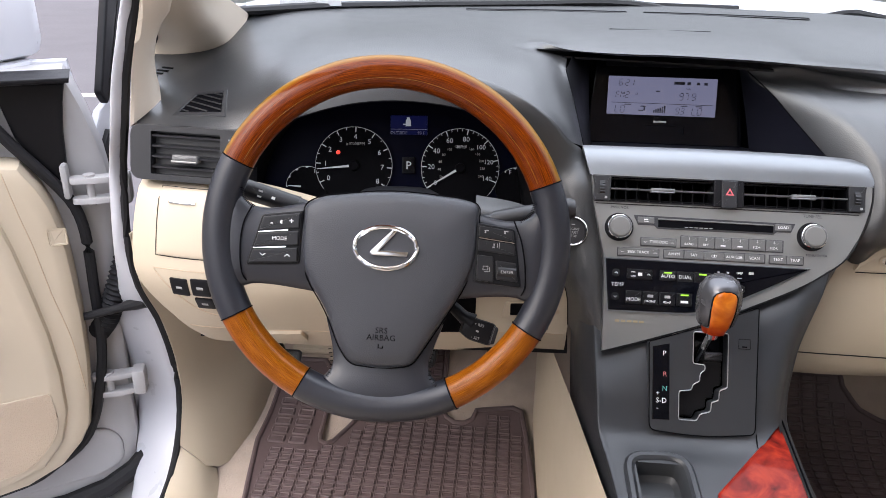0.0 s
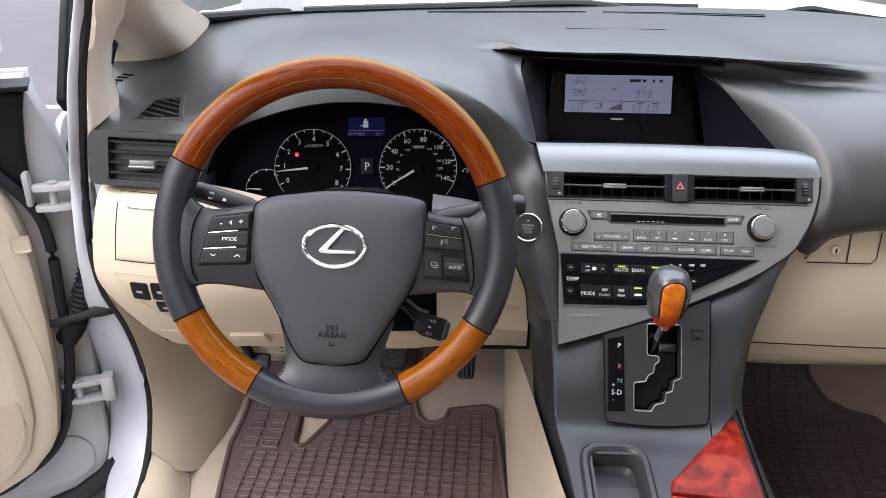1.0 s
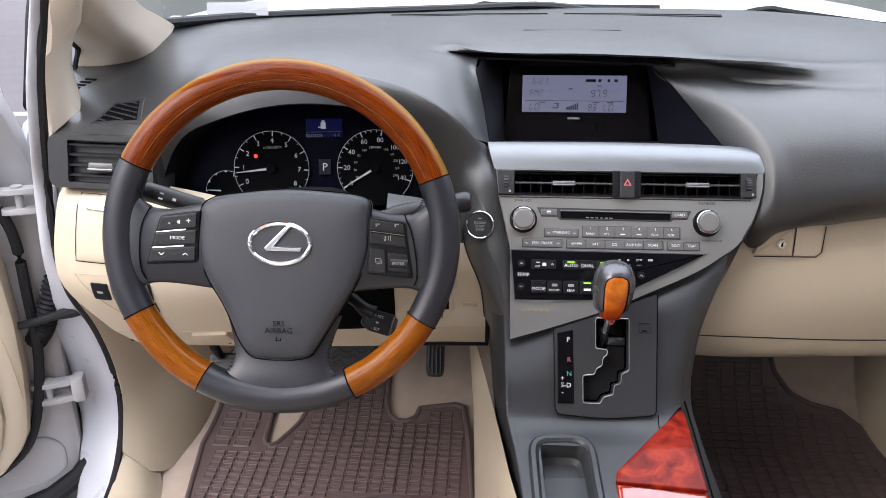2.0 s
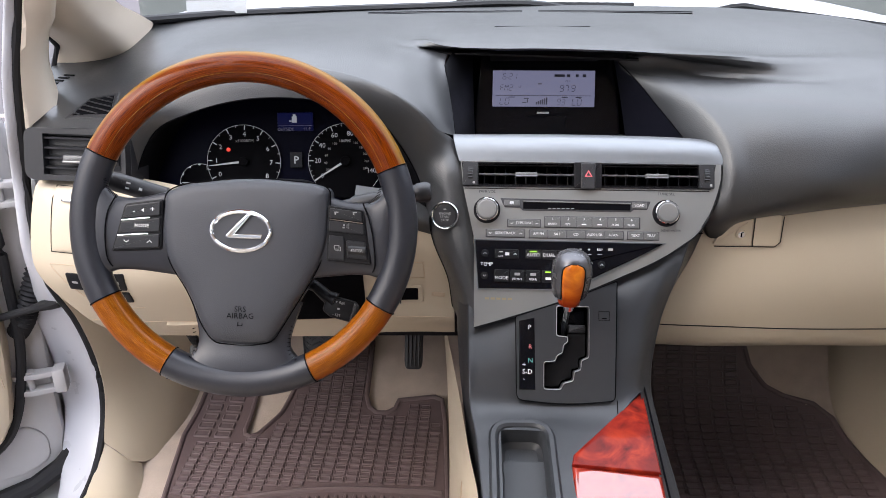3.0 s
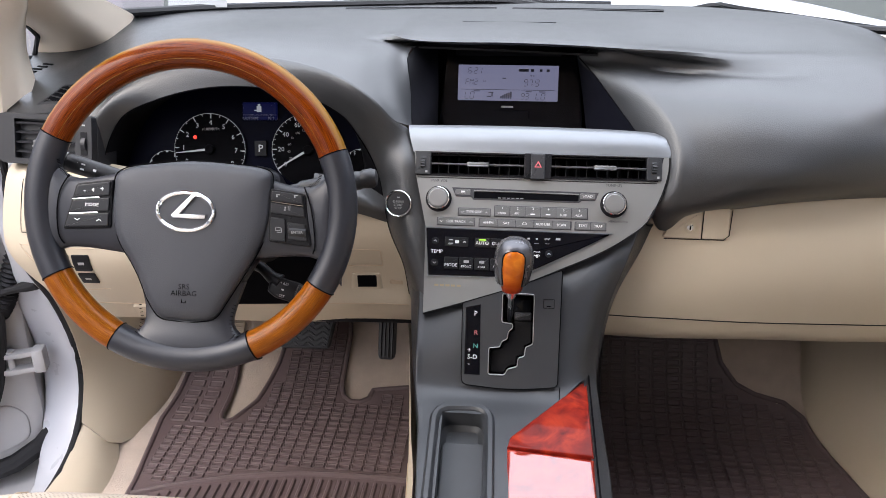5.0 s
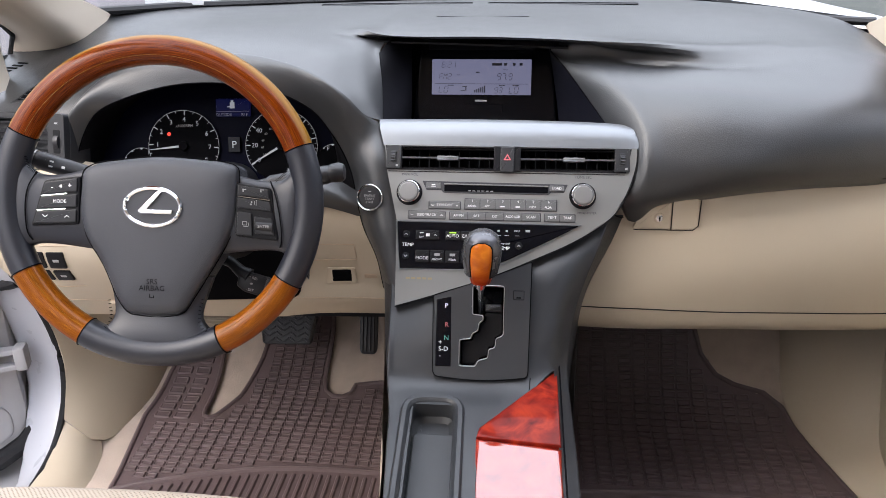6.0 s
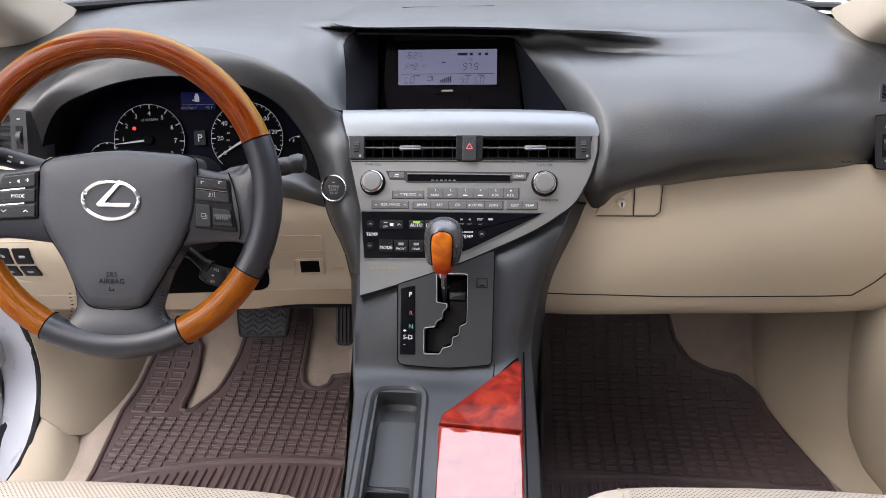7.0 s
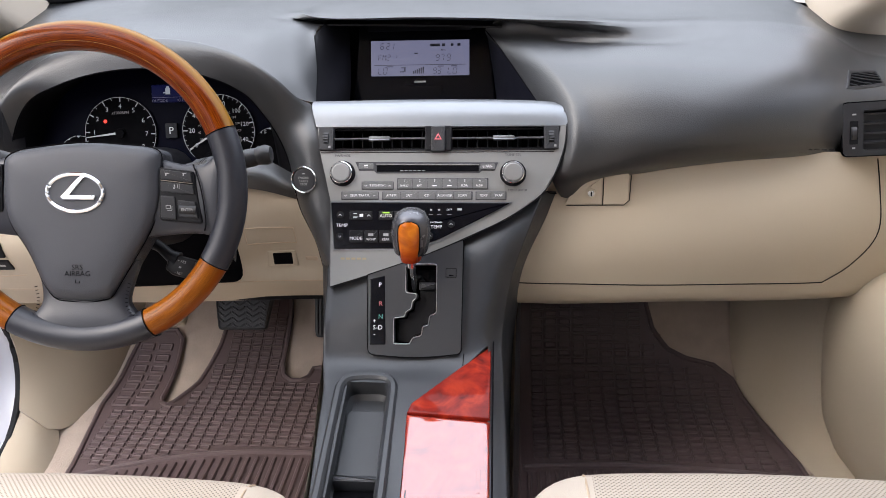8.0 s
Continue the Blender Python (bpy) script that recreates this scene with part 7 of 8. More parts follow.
bm = bmesh.new()
rings(bm, [[knob_point(h, rx, ry, 2 * math.pi * k / NK) for k in range(NK)] for h, rx, ry in prof], cap_start=True)
part("knob", bm, KNOB_SHELL, lever, "satin grey knob shell")
bm = bmesh.new()
rings(bm, [[knob_point(h, rx, ry, 2 * math.pi * k / NK) for k in range(NK)] for h, rx, ry in ((0.0065, 0.010, 0.011), (0.0075, 0.0125, 0.0135), (0.012, 0.0140, 0.0152), (0.022, 0.0160, 0.0180))], cap_start=True)
part("wood_neck", bm, KNOB_WOOD, lever, "amber wood neck")
bm = bmesh.new()
hp = [(0.0085, 0.0140, 0.0150), (0.014, 0.0165, 0.0180), (0.022, 0.0212, 0.0225), (0.034, 0.0238, 0.0255), (0.048, 0.0250, 0.0270), (0.060, 0.0235, 0.0265), (0.066, 0.0208, 0.0240)]
hs = smooth_line(hp, 16)
outer_loops, seam_l, seam_r = [], [], []
for i, q in enumerate(hs):
    f = i / 16
    half = radians(44 - 12 * min(1, f * 3.2)) * (1 if f < 0.85 else math.sqrt(max(0.05, 1 - ((f - 0.85) / 0.16) ** 2)))
    outer_loops.append([knob_point(q.x, q.y, q.z, -math.pi / 2 - half + 2 * half * k / 12, 0.0016 * (1 - abs(k / 6 - 1) ** 6) - 0.0003) for k in range(13)])
    if i > 3:
        seam_l.append(knob_point(q.x, q.y, q.z, -math.pi / 2 - half * 1.06))
        seam_r.append(knob_point(q.x, q.y, q.z, -math.pi / 2 + half * 1.06))
part("insert_joint", tube(seam_l + seam_r[::-1], 0.0007, 6), DEEP, lever)
rings(bm, outer_loops, cap_end=False, closed=False)
part("wood_insert", bm, KNOB_WOOD, lever, "glossy amber wood insert")
part("knob_collar", bm=tube([knob_point(0.0, 0, 0, 0) - kaxis * 0.002, knob_point(0.008, 0, 0, 0)], [0.0055, 0.0085], 16), mat=CHROME, parent=lever)


# ---- pedals ----
def pedal(name, label, line, origin, normal, ribs):
    p = thing(name, label, "pedal")
    at = plane_frame(origin, (1, 0, 0), normal)
    part("pad", slab(rounded(line, 0.008), at, -0.012, 0.0, 0.004), PEDAL_RUBBER, p, "black ribbed rubber pad")
    if ribs == "chevron":
        for i in range(7):
            for j in range(5):
                u, v = -0.045 + 0.0148 * i, -0.024 + 0.0115 * j
                if inside((u, v), grown(line, -0.007)):
                    sg = 1 if i % 2 else -1
                    part("rib", tube([at(u - 0.006, v - sg * 0.004, 0.0008), at(u + 0.006, v + sg * 0.004, 0.0008)], 0.0022, 5), PEDAL_RUBBER, p)
        part("raised_edge", tube([at(u, v, 0.0008) for u, v in grown(rounded(line, 0.008), -0.004) + grown(rounded(line, 0.008), -0.004)[:1]], 0.0022, 5), PEDAL_RUBBER, p)
    else:
        for i in range(4):
            u = -0.0115 + 0.0077 * i
            part("rib", tube([at(u, -0.036, 0.0008), at(u, 0.05, 0.0008)], 0.0022, 5), PEDAL_RUBBER, p)
    part("arm", tube([at(0, 0.02, -0.012), at(0, 0.06, -0.04), at(0, 0.22, -0.09)], 0.009, 8), BLACK, p)
    return p


pedal("brake_pedal", "wide black rubber brake pedal", [(-0.050, -0.034), (0.051, -0.032), (0.064, 0.035), (-0.060, 0.035)], (-0.175, 1.25, 0.25), (0, -1, 0.55), "chevron")
pedal("accelerator_pedal", "narrow black rubber accelerator pedal", [(-0.015, -0.043), (0.015, -0.043), (0.018, -0.03), (0.018, 0.055), (-0.018, 0.055), (-0.018, -0.03)], (-0.005, 1.25, 0.245), (0, -1, 0.4), "long")


brake = thing("parking_brake_pedal", "black foot-operated parking brake pedal under the dashboard", "pedal")
part("arm", tube(smooth_line([(-0.362, 1.08, 0.45), (-0.374, 1.09, 0.385), (-0.386, 1.10, 0.345), (-0.376, 1.105, 0.315)], 12), [0.012, 0.0125, 0.013, 0.0125, 0.012, 0.012, 0.012, 0.012, 0.012, 0.012, 0.012, 0.011, 0.009], 12, flat=0.7), BLACK, brake, "black curved pedal arm")
BK = plane_frame((-0.372, 1.10, 0.306), (1, 0, 0), (0, -0.75, 0.65))
part("pad", slab(rounded([(-0.026, -0.016), (0.026, -0.016), (0.026, 0.018), (-0.026, 0.018)], 0.006), BK, -0.01, 0.0, 0.003), PEDAL_RUBBER, brake, "black rubber pad")
for k in range(4):
    part("rib", tube([BK(-0.02, -0.010 + 0.0075 * k, 0.0004), BK(0.02, -0.010 + 0.0075 * k, 0.0004)], 0.0016, 5), PEDAL_RUBBER, brake)
rest = thing("footrest", "beige ribbed plastic footrest plate above the mat", "footrest")
FR = plane_frame((-0.392, 1.352, 0.188), (1, 0, 0), (0, -0.62, 0.78))
part("plate", slab(rounded([(-0.042, -0.020), (0.046, -0.020), (0.046, 0.024), (-0.042, 0.024)], 0.006), FR, -0.008, 0.006, 0.002), BEIGE, rest, "beige plastic plate")
for k in range(4):
    part("rib", tube([FR(-0.036, -0.012 + 0.0095 * k, 0.0062), FR(0.040, -0.012 + 0.0095 * k, 0.0062)], 0.0018, 6), BEIGE, rest)


# ---- steering wheel ----
wheel = thing("steering_wheel", "wood and leather steering wheel with silver badge", "steering wheel")
TH, YW = radians(19.03), 0.0945
WN = Vector((math.sin(YW) * math.cos(TH), -math.cos(YW) * math.cos(TH), math.sin(TH)))
WC = plane_frame((-0.1214, 0.7066, 0.7043), (math.cos(YW), math.sin(YW), 0), WN)
# the wheel is turned slightly clockwise on its column
WF = plane_frame((-0.1214, 0.7066, 0.7043), Matrix.Rotation(radians(-2.3), 3, WN) @ Vector((math.cos(YW), math.sin(YW), 0)), WN)
RC = 0.1735


def rim_arc(a0, a1, rr, rd, n, bm=None, ease=0.0, lift=0.0):
    """A stretch of the rim between two angles, with an oval section."""
    loops = []
    for i in range(n + 1):
        a = radians(a0 + (a1 - a0) * i / n)
        e = 1.0
        if ease and (i == 0 or i == n):
            e = 1 - ease
        loops.append([WF((RC + rr * e * math.cos(2 * math.pi * k / 20)) * math.cos(a), (RC + rr * e * math.cos(2 * math.pi * k / 20)) * math.sin(a), lift + rd * e * math.sin(2 * math.pi * k / 20)) for k in range(20)])
    bm = bm or bmesh.new()
    vs = rings(bm, loops, cap_start=True, cap_end=True)
    uvl = bm.loops.layers.uv.new("grain")
    place = {v: (i / n * radians(abs(a1 - a0)), k / 20) for i, lp in enumerate(vs) for k, v in enumerate(lp)}
    for f in bm.faces:
        ks = [place[l.vert][1] for l in f.loops]
        for l in f.loops:
            a, k = place[l.vert]
            l[uvl].uv = (a, k + (1 if max(ks) - k > 0.5 else 0))
    return bm


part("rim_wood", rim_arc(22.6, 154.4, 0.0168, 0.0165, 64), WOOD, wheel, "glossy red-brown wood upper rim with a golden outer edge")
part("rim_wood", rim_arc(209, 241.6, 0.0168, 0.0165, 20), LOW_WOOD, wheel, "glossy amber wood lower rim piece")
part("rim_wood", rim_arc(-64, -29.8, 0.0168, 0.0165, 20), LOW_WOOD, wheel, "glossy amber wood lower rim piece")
part("rim_leather", rim_arc(154.8, 208.6, 0.0172, 0.017, 28), LEATHER, wheel, "charcoal leather rim grip")
part("rim_leather", rim_arc(-29.4, 22.2, 0.0172, 0.017, 28), LEATHER, wheel, "charcoal leather rim grip")
part("rim_leather", rim_arc(242.0, 295.6, 0.0172, 0.017, 28), LEATHER, wheel, "charcoal leather lower rim grip")
pad_line = rounded([(-0.068, 0.0430), (0.003, 0.0530), (0.0764, 0.0480), (0.0940, 0.0430), (0.0925, -0.0158), (0.0803, -0.0484), (0.0505, -0.0988), (0.0330, -0.1275), (0.006, -0.1322), (-0.0312, -0.1291), (-0.0435, -0.1121), (-0.0598, -0.0718), (-0.0802, -0.0427), (-0.0868, -0.0139), (-0.0850, 0.0340)], [0.012, 0.03, 0.012, 0.008, 0.02, 0.02, 0.03, 0.008, 0.02, 0.008, 0.02, 0.02, 0.02, 0.02, 0.008], 4)
mid_u, mid_v = 0.002, -0.03


def dome(line, levels):
    bm = bmesh.new()
    rings(bm, [[WF(mid_u + (u - mid_u) * s, mid_v + (v - mid_v) * s, d + 0.05 * max(0, v * s) ** 1.0 * 0) for u, v in line] for s, d in levels], cap_start=True)
    return bm


part("airbag_cover", dome(pad_line, [(1.0, -0.03), (1.0, 0.004), (0.985, 0.0095), (0.95, 0.0135), (0.85, 0.0165), (0.6, 0.0185), (0.3, 0.019), (0.05, 0.019)]), GRAIN, wheel, "grained dark grey airbag cover")


# ---- steering wheel: spokes, keys, badge ----
def spoke_blend(sgn):
    """A side spoke, growing from the hub into the rim with a thumb rest."""
    secs = []
    for u, v0, v1, d, th in ((0.070, -0.058, 0.040, -0.004, 0.016), (0.092, -0.055, 0.034, -0.002, 0.014), (0.120, -0.052, 0.028, -0.001, 0.013), (0.142, -0.053, 0.030, 0.0, 0.013), (0.156, -0.062, 0.044, 0.001, 0.0135), (0.166, -0.075, 0.060, 0.0, 0.012), (0.174, -0.085, 0.070, -0.004, 0.006)):
        row = []
        for k in range(17):
            a = math.pi * k / 16
            vv = (v0 + v1) / 2 + (v1 - v0) / 2 * math.cos(a)
            sq = math.sin(a) ** 0.55
            row.append(WF(sgn * u, vv, d + th * sq - 0.004))
        for k in range(1, 16):
            a = math.pi * (1 - k / 16)
            vv = (v0 + v1) / 2 + (v1 - v0) / 2 * math.cos(a)
            row.append(WF(sgn * u, vv, d - th * 0.9 * math.sin(a) ** 0.55 - 0.004))
        secs.append(row)
    bm = bmesh.new()
    fine = [smooth_line([s[k] for s in secs], 14) for k in range(32)]
    rings(bm, [[fine[k][i] for k in range(32)] for i in range(15)], cap_start=True)
    return part("spoke", bm, LEATHER, wheel, "charcoal leather side spoke")


for sgn in (-1, 1):
    spoke_blend(sgn)
secs = []
for v, u0, u1, d, th in ((-0.085, -0.060, 0.064, -0.006, 0.012), (-0.115, -0.052, 0.054, -0.005, 0.012), (-0.135, -0.0515, 0.0515, -0.003, 0.013), (-0.150, -0.064, 0.064, -0.001, 0.0145), (-0.162, -0.078, 0.078, 0.0, 0.014), (-0.172, -0.088, 0.086, -0.003, 0.008)):
    row = []
    for k in range(17):
        a = math.pi * k / 16
        sq = math.sin(a) ** 0.5
        row.append(WF((u0 + u1) / 2 + (u1 - u0) / 2 * math.cos(a), v - 0.006 * math.sin(a) * (v < -0.16), d + th * sq - 0.003))
    for k in range(1, 16):
        a = math.pi * (1 - k / 16)
        row.append(WF((u0 + u1) / 2 + (u1 - u0) / 2 * math.cos(a), v, d - th * 0.9 * math.sin(a) ** 0.5 - 0.003))
    secs.append(row)
fine = [smooth_line([s[k] for s in secs], 16) for k in range(32)]
bm = bmesh.new()
rings(bm, [[fine[k][i] for k in range(32)] for i in range(17)], cap_start=True)
part("spoke", bm, LEATHER, wheel, "broad charcoal leather lower spoke")
part("cover_joint", tube([WF(u, v, 0.006) for u, v in grown(pad_line, 0.0008) + grown(pad_line, 0.0008)[:1]], 0.0007, 5), DEEP, wheel)
for a in (22.4, 154.6, 208.8, 241.8, -29.6, -64.2):
    bm = bmesh.new()
    q = radians(a)
    tube([WF((RC + 0.0175 * math.cos(2 * math.pi * k / 24)) * math.cos(q), (RC + 0.0175 * math.cos(2 * math.pi * k / 24)) * math.sin(q), 0.0172 * math.sin(2 * math.pi * k / 24)) for k in range(25)], 0.0007, 5, bm)
    part("rim_joint", bm, DEEP, wheel)
# inlaid line along the upper wood, and stitches where leather is drawn together
for r, d in ((RC - 0.0085, 0.0147),):
    for a0, a1 in ((24, 153), (210, 240.6), (-63, -31)):
        part("wood_inlay", tube([WF(r * math.cos(radians(a0 + (a1 - a0) * k / 60)), r * math.sin(radians(a0 + (a1 - a0) * k / 60)), d) for k in range(61)], 0.0002, 4), WOOD, wheel)
for path in ([(0.056, -0.108), (0.052, -0.125), (0.053, -0.140), (0.064, -0.150), (0.078, -0.152)], [(-0.053, -0.112), (-0.050, -0.128), (-0.053, -0.142), (-0.066, -0.152), (-0.078, -0.152)], [(-0.150, 0.048), (-0.146, 0.036), (-0.136, 0.028)], [(0.150, 0.048), (0.146, 0.036), (0.136, 0.028)]):
    line = smooth_line([(*p, 0) for p in path], 14)
    bm = bmesh.new()
    for k in range(0, 14):
        a, b = line[k], line[k + 1]
        d = (b - a)
        nrm = Vector((-d.y, d.x, 0)).normalized() * 0.0016
        m = (a + b) / 2
        tube([WF(m.x - nrm.x, m.y - nrm.y, 0.0085), WF(m.x + nrm.x, m.y + nrm.y, 0.0085)], 0.0005, 4, bm)
    part("stitches", bm, DEEP, wheel, "dark leather stitching")
KEYCAP = material("charcoal_key", (0.012, 0.0125, 0.0145), 0.4, spec=0.35, vary=0.06)


def quad_keys(corners, rows, d):
    """Key caps filling a four-cornered panel, split into rows."""
    tl, tr, br, bl = [Vector(c) for c in corners]
    out = []
    for f0, f1, c0, c1 in rows:
        a, b = tl.lerp(bl, f0), tr.lerp(br, f0)
        c, e = tr.lerp(br, f1), tl.lerp(bl, f1)
        p = [a.lerp(b, c0), a.lerp(b, c1), e.lerp(c, c1), e.lerp(c, c0)]
        o = rounded(grown([tuple(q) for q in p], -0.0005), 0.0015, 2)
        out.append((part("key", slab(o, WF, d - 0.008, d + 0.0015, 0.0009), KEYCAP, wheel, "dark switch key"), sum(p, Vector((0, 0))) / 4))
    return out


LQ = [(-0.126, 0.0195), (-0.088, 0.025), (-0.0895, -0.0265), (-0.140, -0.0295)]
RQ = [(0.094, 0.0225), (0.1295, 0.0185), (0.139, -0.038), (0.0935, -0.0345)]
part("key_bed", slab(rounded(grown(LQ, 0.002), 0.004), WF, -0.004, 0.010, 0.0015), BLACK, wheel)
part("key_bed", slab(rounded(grown(RQ, 0.002), 0.004), WF, -0.004, 0.010, 0.0015), BLACK, wheel)
lk = quad_keys(LQ, ((0.0, 0.32, 0, 1), (0.35, 0.66, 0, 1), (0.69, 1.0, 0, 1)), 0.0105)
writing("-", WF, -0.117, 0.0135, 0.009, PRINT_WHITE, lk[0][0], d=0.0124)
writing("+", WF, -0.097, 0.0155, 0.009, PRINT_WHITE, lk[0][0], d=0.0124)
bars([(-0.108, 0.0145, 0.0012, 0.0022), (-0.1067, 0.0145, 0.0010, 0.0042)], WF, PRINT_WHITE, lk[0][0], "symbol", 0.0124)
writing("MODE", WF, -0.1085, -0.0025, 0.0054, PRINT_WHITE, lk[1][0], d=0.0124)
for u, s in ((-0.125, -1), (-0.100, 1)):
    part("arrow", tube([WF(u - 0.0028, -0.0195 - s * 0.0012, 0.0124), WF(u, -0.0195 + s * 0.0012, 0.0124), WF(u + 0.0028, -0.0195 - s * 0.0012, 0.0124)], 0.0004, 4), PRINT_WHITE, lk[2][0])
for f in (0.335, 0.675):
    a, b = Vector(LQ[0]).lerp(Vector(LQ[3]), f), Vector(LQ[1]).lerp(Vector(LQ[2]), f)
    part("bright_line", tube([WF(*a.lerp(b, 0.02), 0.0118), WF(*a.lerp(b, 0.72), 0.0118)], 0.0007, 5), CHROME, wheel, "fine bright metal line")
rk = quad_keys(RQ, ((0.0, 0.21, 0, 1), (0.24, 0.46, 0, 1), (0.52, 1.0, 0.0, 0.42), (0.58, 0.94, 0.46, 0.98)), 0.0105)
for u in (0.102, 0.122):
    bars([(u, 0.0175, 0.0045, 0.0009), (u - 0.0012, 0.0158, 0.0016, 0.0018)], WF, PRINT_GREY, rk[0][0], "phone_symbol", 0.0124)
bars([(0.1105, 0.0035, 0.0016, 0.0022), (0.1100, 0.0008, 0.0022, 0.0016), (0.1138, 0.0028, 0.0006, 0.0042), (0.1158, 0.0028, 0.0006, 0.0060)], WF, PRINT_GREY, rk[1][0], "voice_symbol", 0.0124)
bars([(0.1030, -0.0190, 0.0055, 0.0006), (0.1030, -0.0228, 0.0055, 0.0006), (0.1005, -0.0209, 0.0006, 0.0044), (0.1055, -0.0209, 0.0006, 0.0044), (0.1072, -0.0222, 0.0006, 0.0042), (0.1045, -0.0246, 0.0055, 0.0006)], WF, PRINT_GREY, rk[2][0], "display_symbol", 0.0124)
part("roller", tube([WF(0.1155, -0.0235, 0.008), WF(0.1345, -0.0245, 0.008)], 0.0062, 14), KEYCAP, wheel, "ribbed roller")
writing("ENTER", WF, 0.125, -0.024, 0.0044, PRINT_GREY, rk[3][0], d=0.0147)
a, b = Vector(RQ[0]).lerp(Vector(RQ[3]), 0.225), Vector(RQ[1]).lerp(Vector(RQ[2]), 0.225)
part("bright_line", tube([WF(*a.lerp(b, 0.02), 0.0118), WF(*a.lerp(b, 0.98), 0.0118)], 0.0007, 5), CHROME, wheel, "fine bright metal line")
# spoke edge lines beside the keys
part("spoke_joint", tube(smooth_line([WF(u, v, d) for u, v, d in ((-0.138, 0.031, 0.006), (-0.146, 0.012, 0.0105), (-0.1485, -0.012, 0.0115), (-0.1465, -0.038, 0.010), (-0.142, -0.048, 0.006))], 16), 0.0008, 5), DEEP, wheel)
part("spoke_joint", tube(smooth_line([WF(u, v, d) for u, v, d in ((0.130, 0.028, 0.006), (0.138, 0.008, 0.0105), (0.143, -0.015, 0.0115), (0.145, -0.038, 0.010), (0.142, -0.048, 0.006))], 16), 0.0008, 5), DEEP, wheel)
# badge
BD = 0.0195
n = 48
part("badge_ring", tube([WF(0.0005 + 0.0315 * math.cos(2 * math.pi * k / n), -0.0055 + 0.0212 * math.sin(2 * math.pi * k / n), BD) for k in range(n + 1)], 0.0023, 8), CHROME, wheel, "oval chrome badge ring")
bm = slab([(0.0065, 0.0125), (0.0125, 0.0125), (-0.0055, -0.0085), (0.024, -0.0085), (0.0225, -0.0135), (-0.0135, -0.0135), (-0.0155, -0.010)], WF, BD - 0.001, BD + 0.0022, 0.0009)
part("badge_mark", bm, CHROME, wheel, "slanted chrome badge mark")
part("badge_base", slab([(0.0005 + 0.031 * math.cos(2 * math.pi * k / n), -0.0055 + 0.0207 * math.sin(2 * math.pi * k / n)) for k in range(n)], WF, 0.012, BD - 0.0002, 0.001), GRAIN, wheel)
for i, t in enumerate(("SRS", "AIRBAG")):
    writing(t, WF, 0.0005, -0.0905 - 0.0075 * i, 0.0085, DEEP, wheel, d=0.0190 - 0.0002 * i)
bars([(0.0, -0.1085, 0.006, 0.0008), (-0.002, -0.1065, 0.001, 0.004), (0.0025, -0.1075, 0.001, 0.003)], WF, DEEP, wheel, "horn_symbol", 0.0182)

# ---- column and stalks ----
column = thing("steering_column", "black steering column cover with control stalks", "steering column")
sh = []
for d, w, h in ((-0.035, 0.05, 0.055), (-0.06, 0.058, 0.06), (-0.12, 0.066, 0.066), (-0.2, 0.07, 0.07)):
    sh.append([WC(w * math.copysign(abs(math.cos(2 * math.pi * k / 28)) ** 0.6, math.cos(2 * math.pi * k / 28)), -0.01 + h * math.copysign(abs(math.sin(2 * math.pi * k / 28)) ** 0.6, math.sin(2 * math.pi * k / 28)), d) for k in range(28)])
bm = bmesh.new()
rings(bm, sh, cap_start=True)
part("shroud", bm, BLACK, column, "black plastic column shroud")


def stalk(base, tip, r0, r1, label, collar):
    base, tip = Vector(base), Vector(tip)
    pts = [base.lerp(tip, t) for t in (0, 0.35, 0.42, 0.45, 0.9, 0.97, 1.0)]
    s = part("stalk", tube(pts, [r0, r0 * 0.9, r0 * 0.95, r1, r1 * 1.05, r1 * 0.9, r1 * 0.5], 16), PLASTIC, column, label)
    if collar:
        for f in (0.44, 0.66, 0.8):
            q = base.lerp(tip, f)
            dirn = (tip - base).normalized()
            part("stalk_ring", tube([q - dirn * 0.0006, q + dirn * 0.0006], r1 * 1.05, 16), PLASTIC, s)
    return s


ls = stalk(WC(-0.05, 0.018, -0.05), WC(-0.165, 0.055, -0.035), 0.010, 0.0105, "black light stalk with white symbols", True)
part("bright_ring", tube([WC(-0.160, 0.0534, -0.0356), WC(-0.1625, 0.0542, -0.0353)], 0.0113, 18), SILVER_DULL, ls, "bright ring near the tip")
lsf = plane_frame(WC(-0.135, 0.046, -0.0285), (WC(-0.05, 0.018, -0.05) - WC(-0.165, 0.055, -0.035)), WN)
bars([(-0.012, 0.001, 0.004, 0.004), (-0.003, 0.003, 0.005, 0.002), (0.012, 0.0, 0.004, 0.003), (-0.003, -0.003, 0.005, 0.002)], lsf, PRINT_WHITE, ls, "light_symbols", 0.0012)
ws = stalk(WC(0.05, 0.01, -0.05), (0.068, 0.80, 0.716), 0.009, 0.011, "black wiper stalk with a grey end", False)
part("stalk_end", tube([(0.055, 0.797, 0.715), (0.061, 0.797, 0.716), (0.071, 0.798, 0.717), (0.0765, 0.7985, 0.7175), (0.078, 0.7985, 0.7175)], [0.008, 0.0115, 0.0125, 0.010, 0.004], 18), PLASTIC, ws, "grey rounded stalk end")
cs = part("stalk", tube([WC(0.03, -0.055, -0.06), (-0.052, 0.727, 0.622), (-0.040, 0.7235, 0.612), (-0.030, 0.722, 0.607)], [0.010, 0.0065, 0.0075, 0.010], 14), BLACK, column, "black cruise control stalk")
CS = plane_frame((-0.021, 0.712, 0.602), (0.93, 0.10, -0.33), (0.1, -0.85, 0.45))
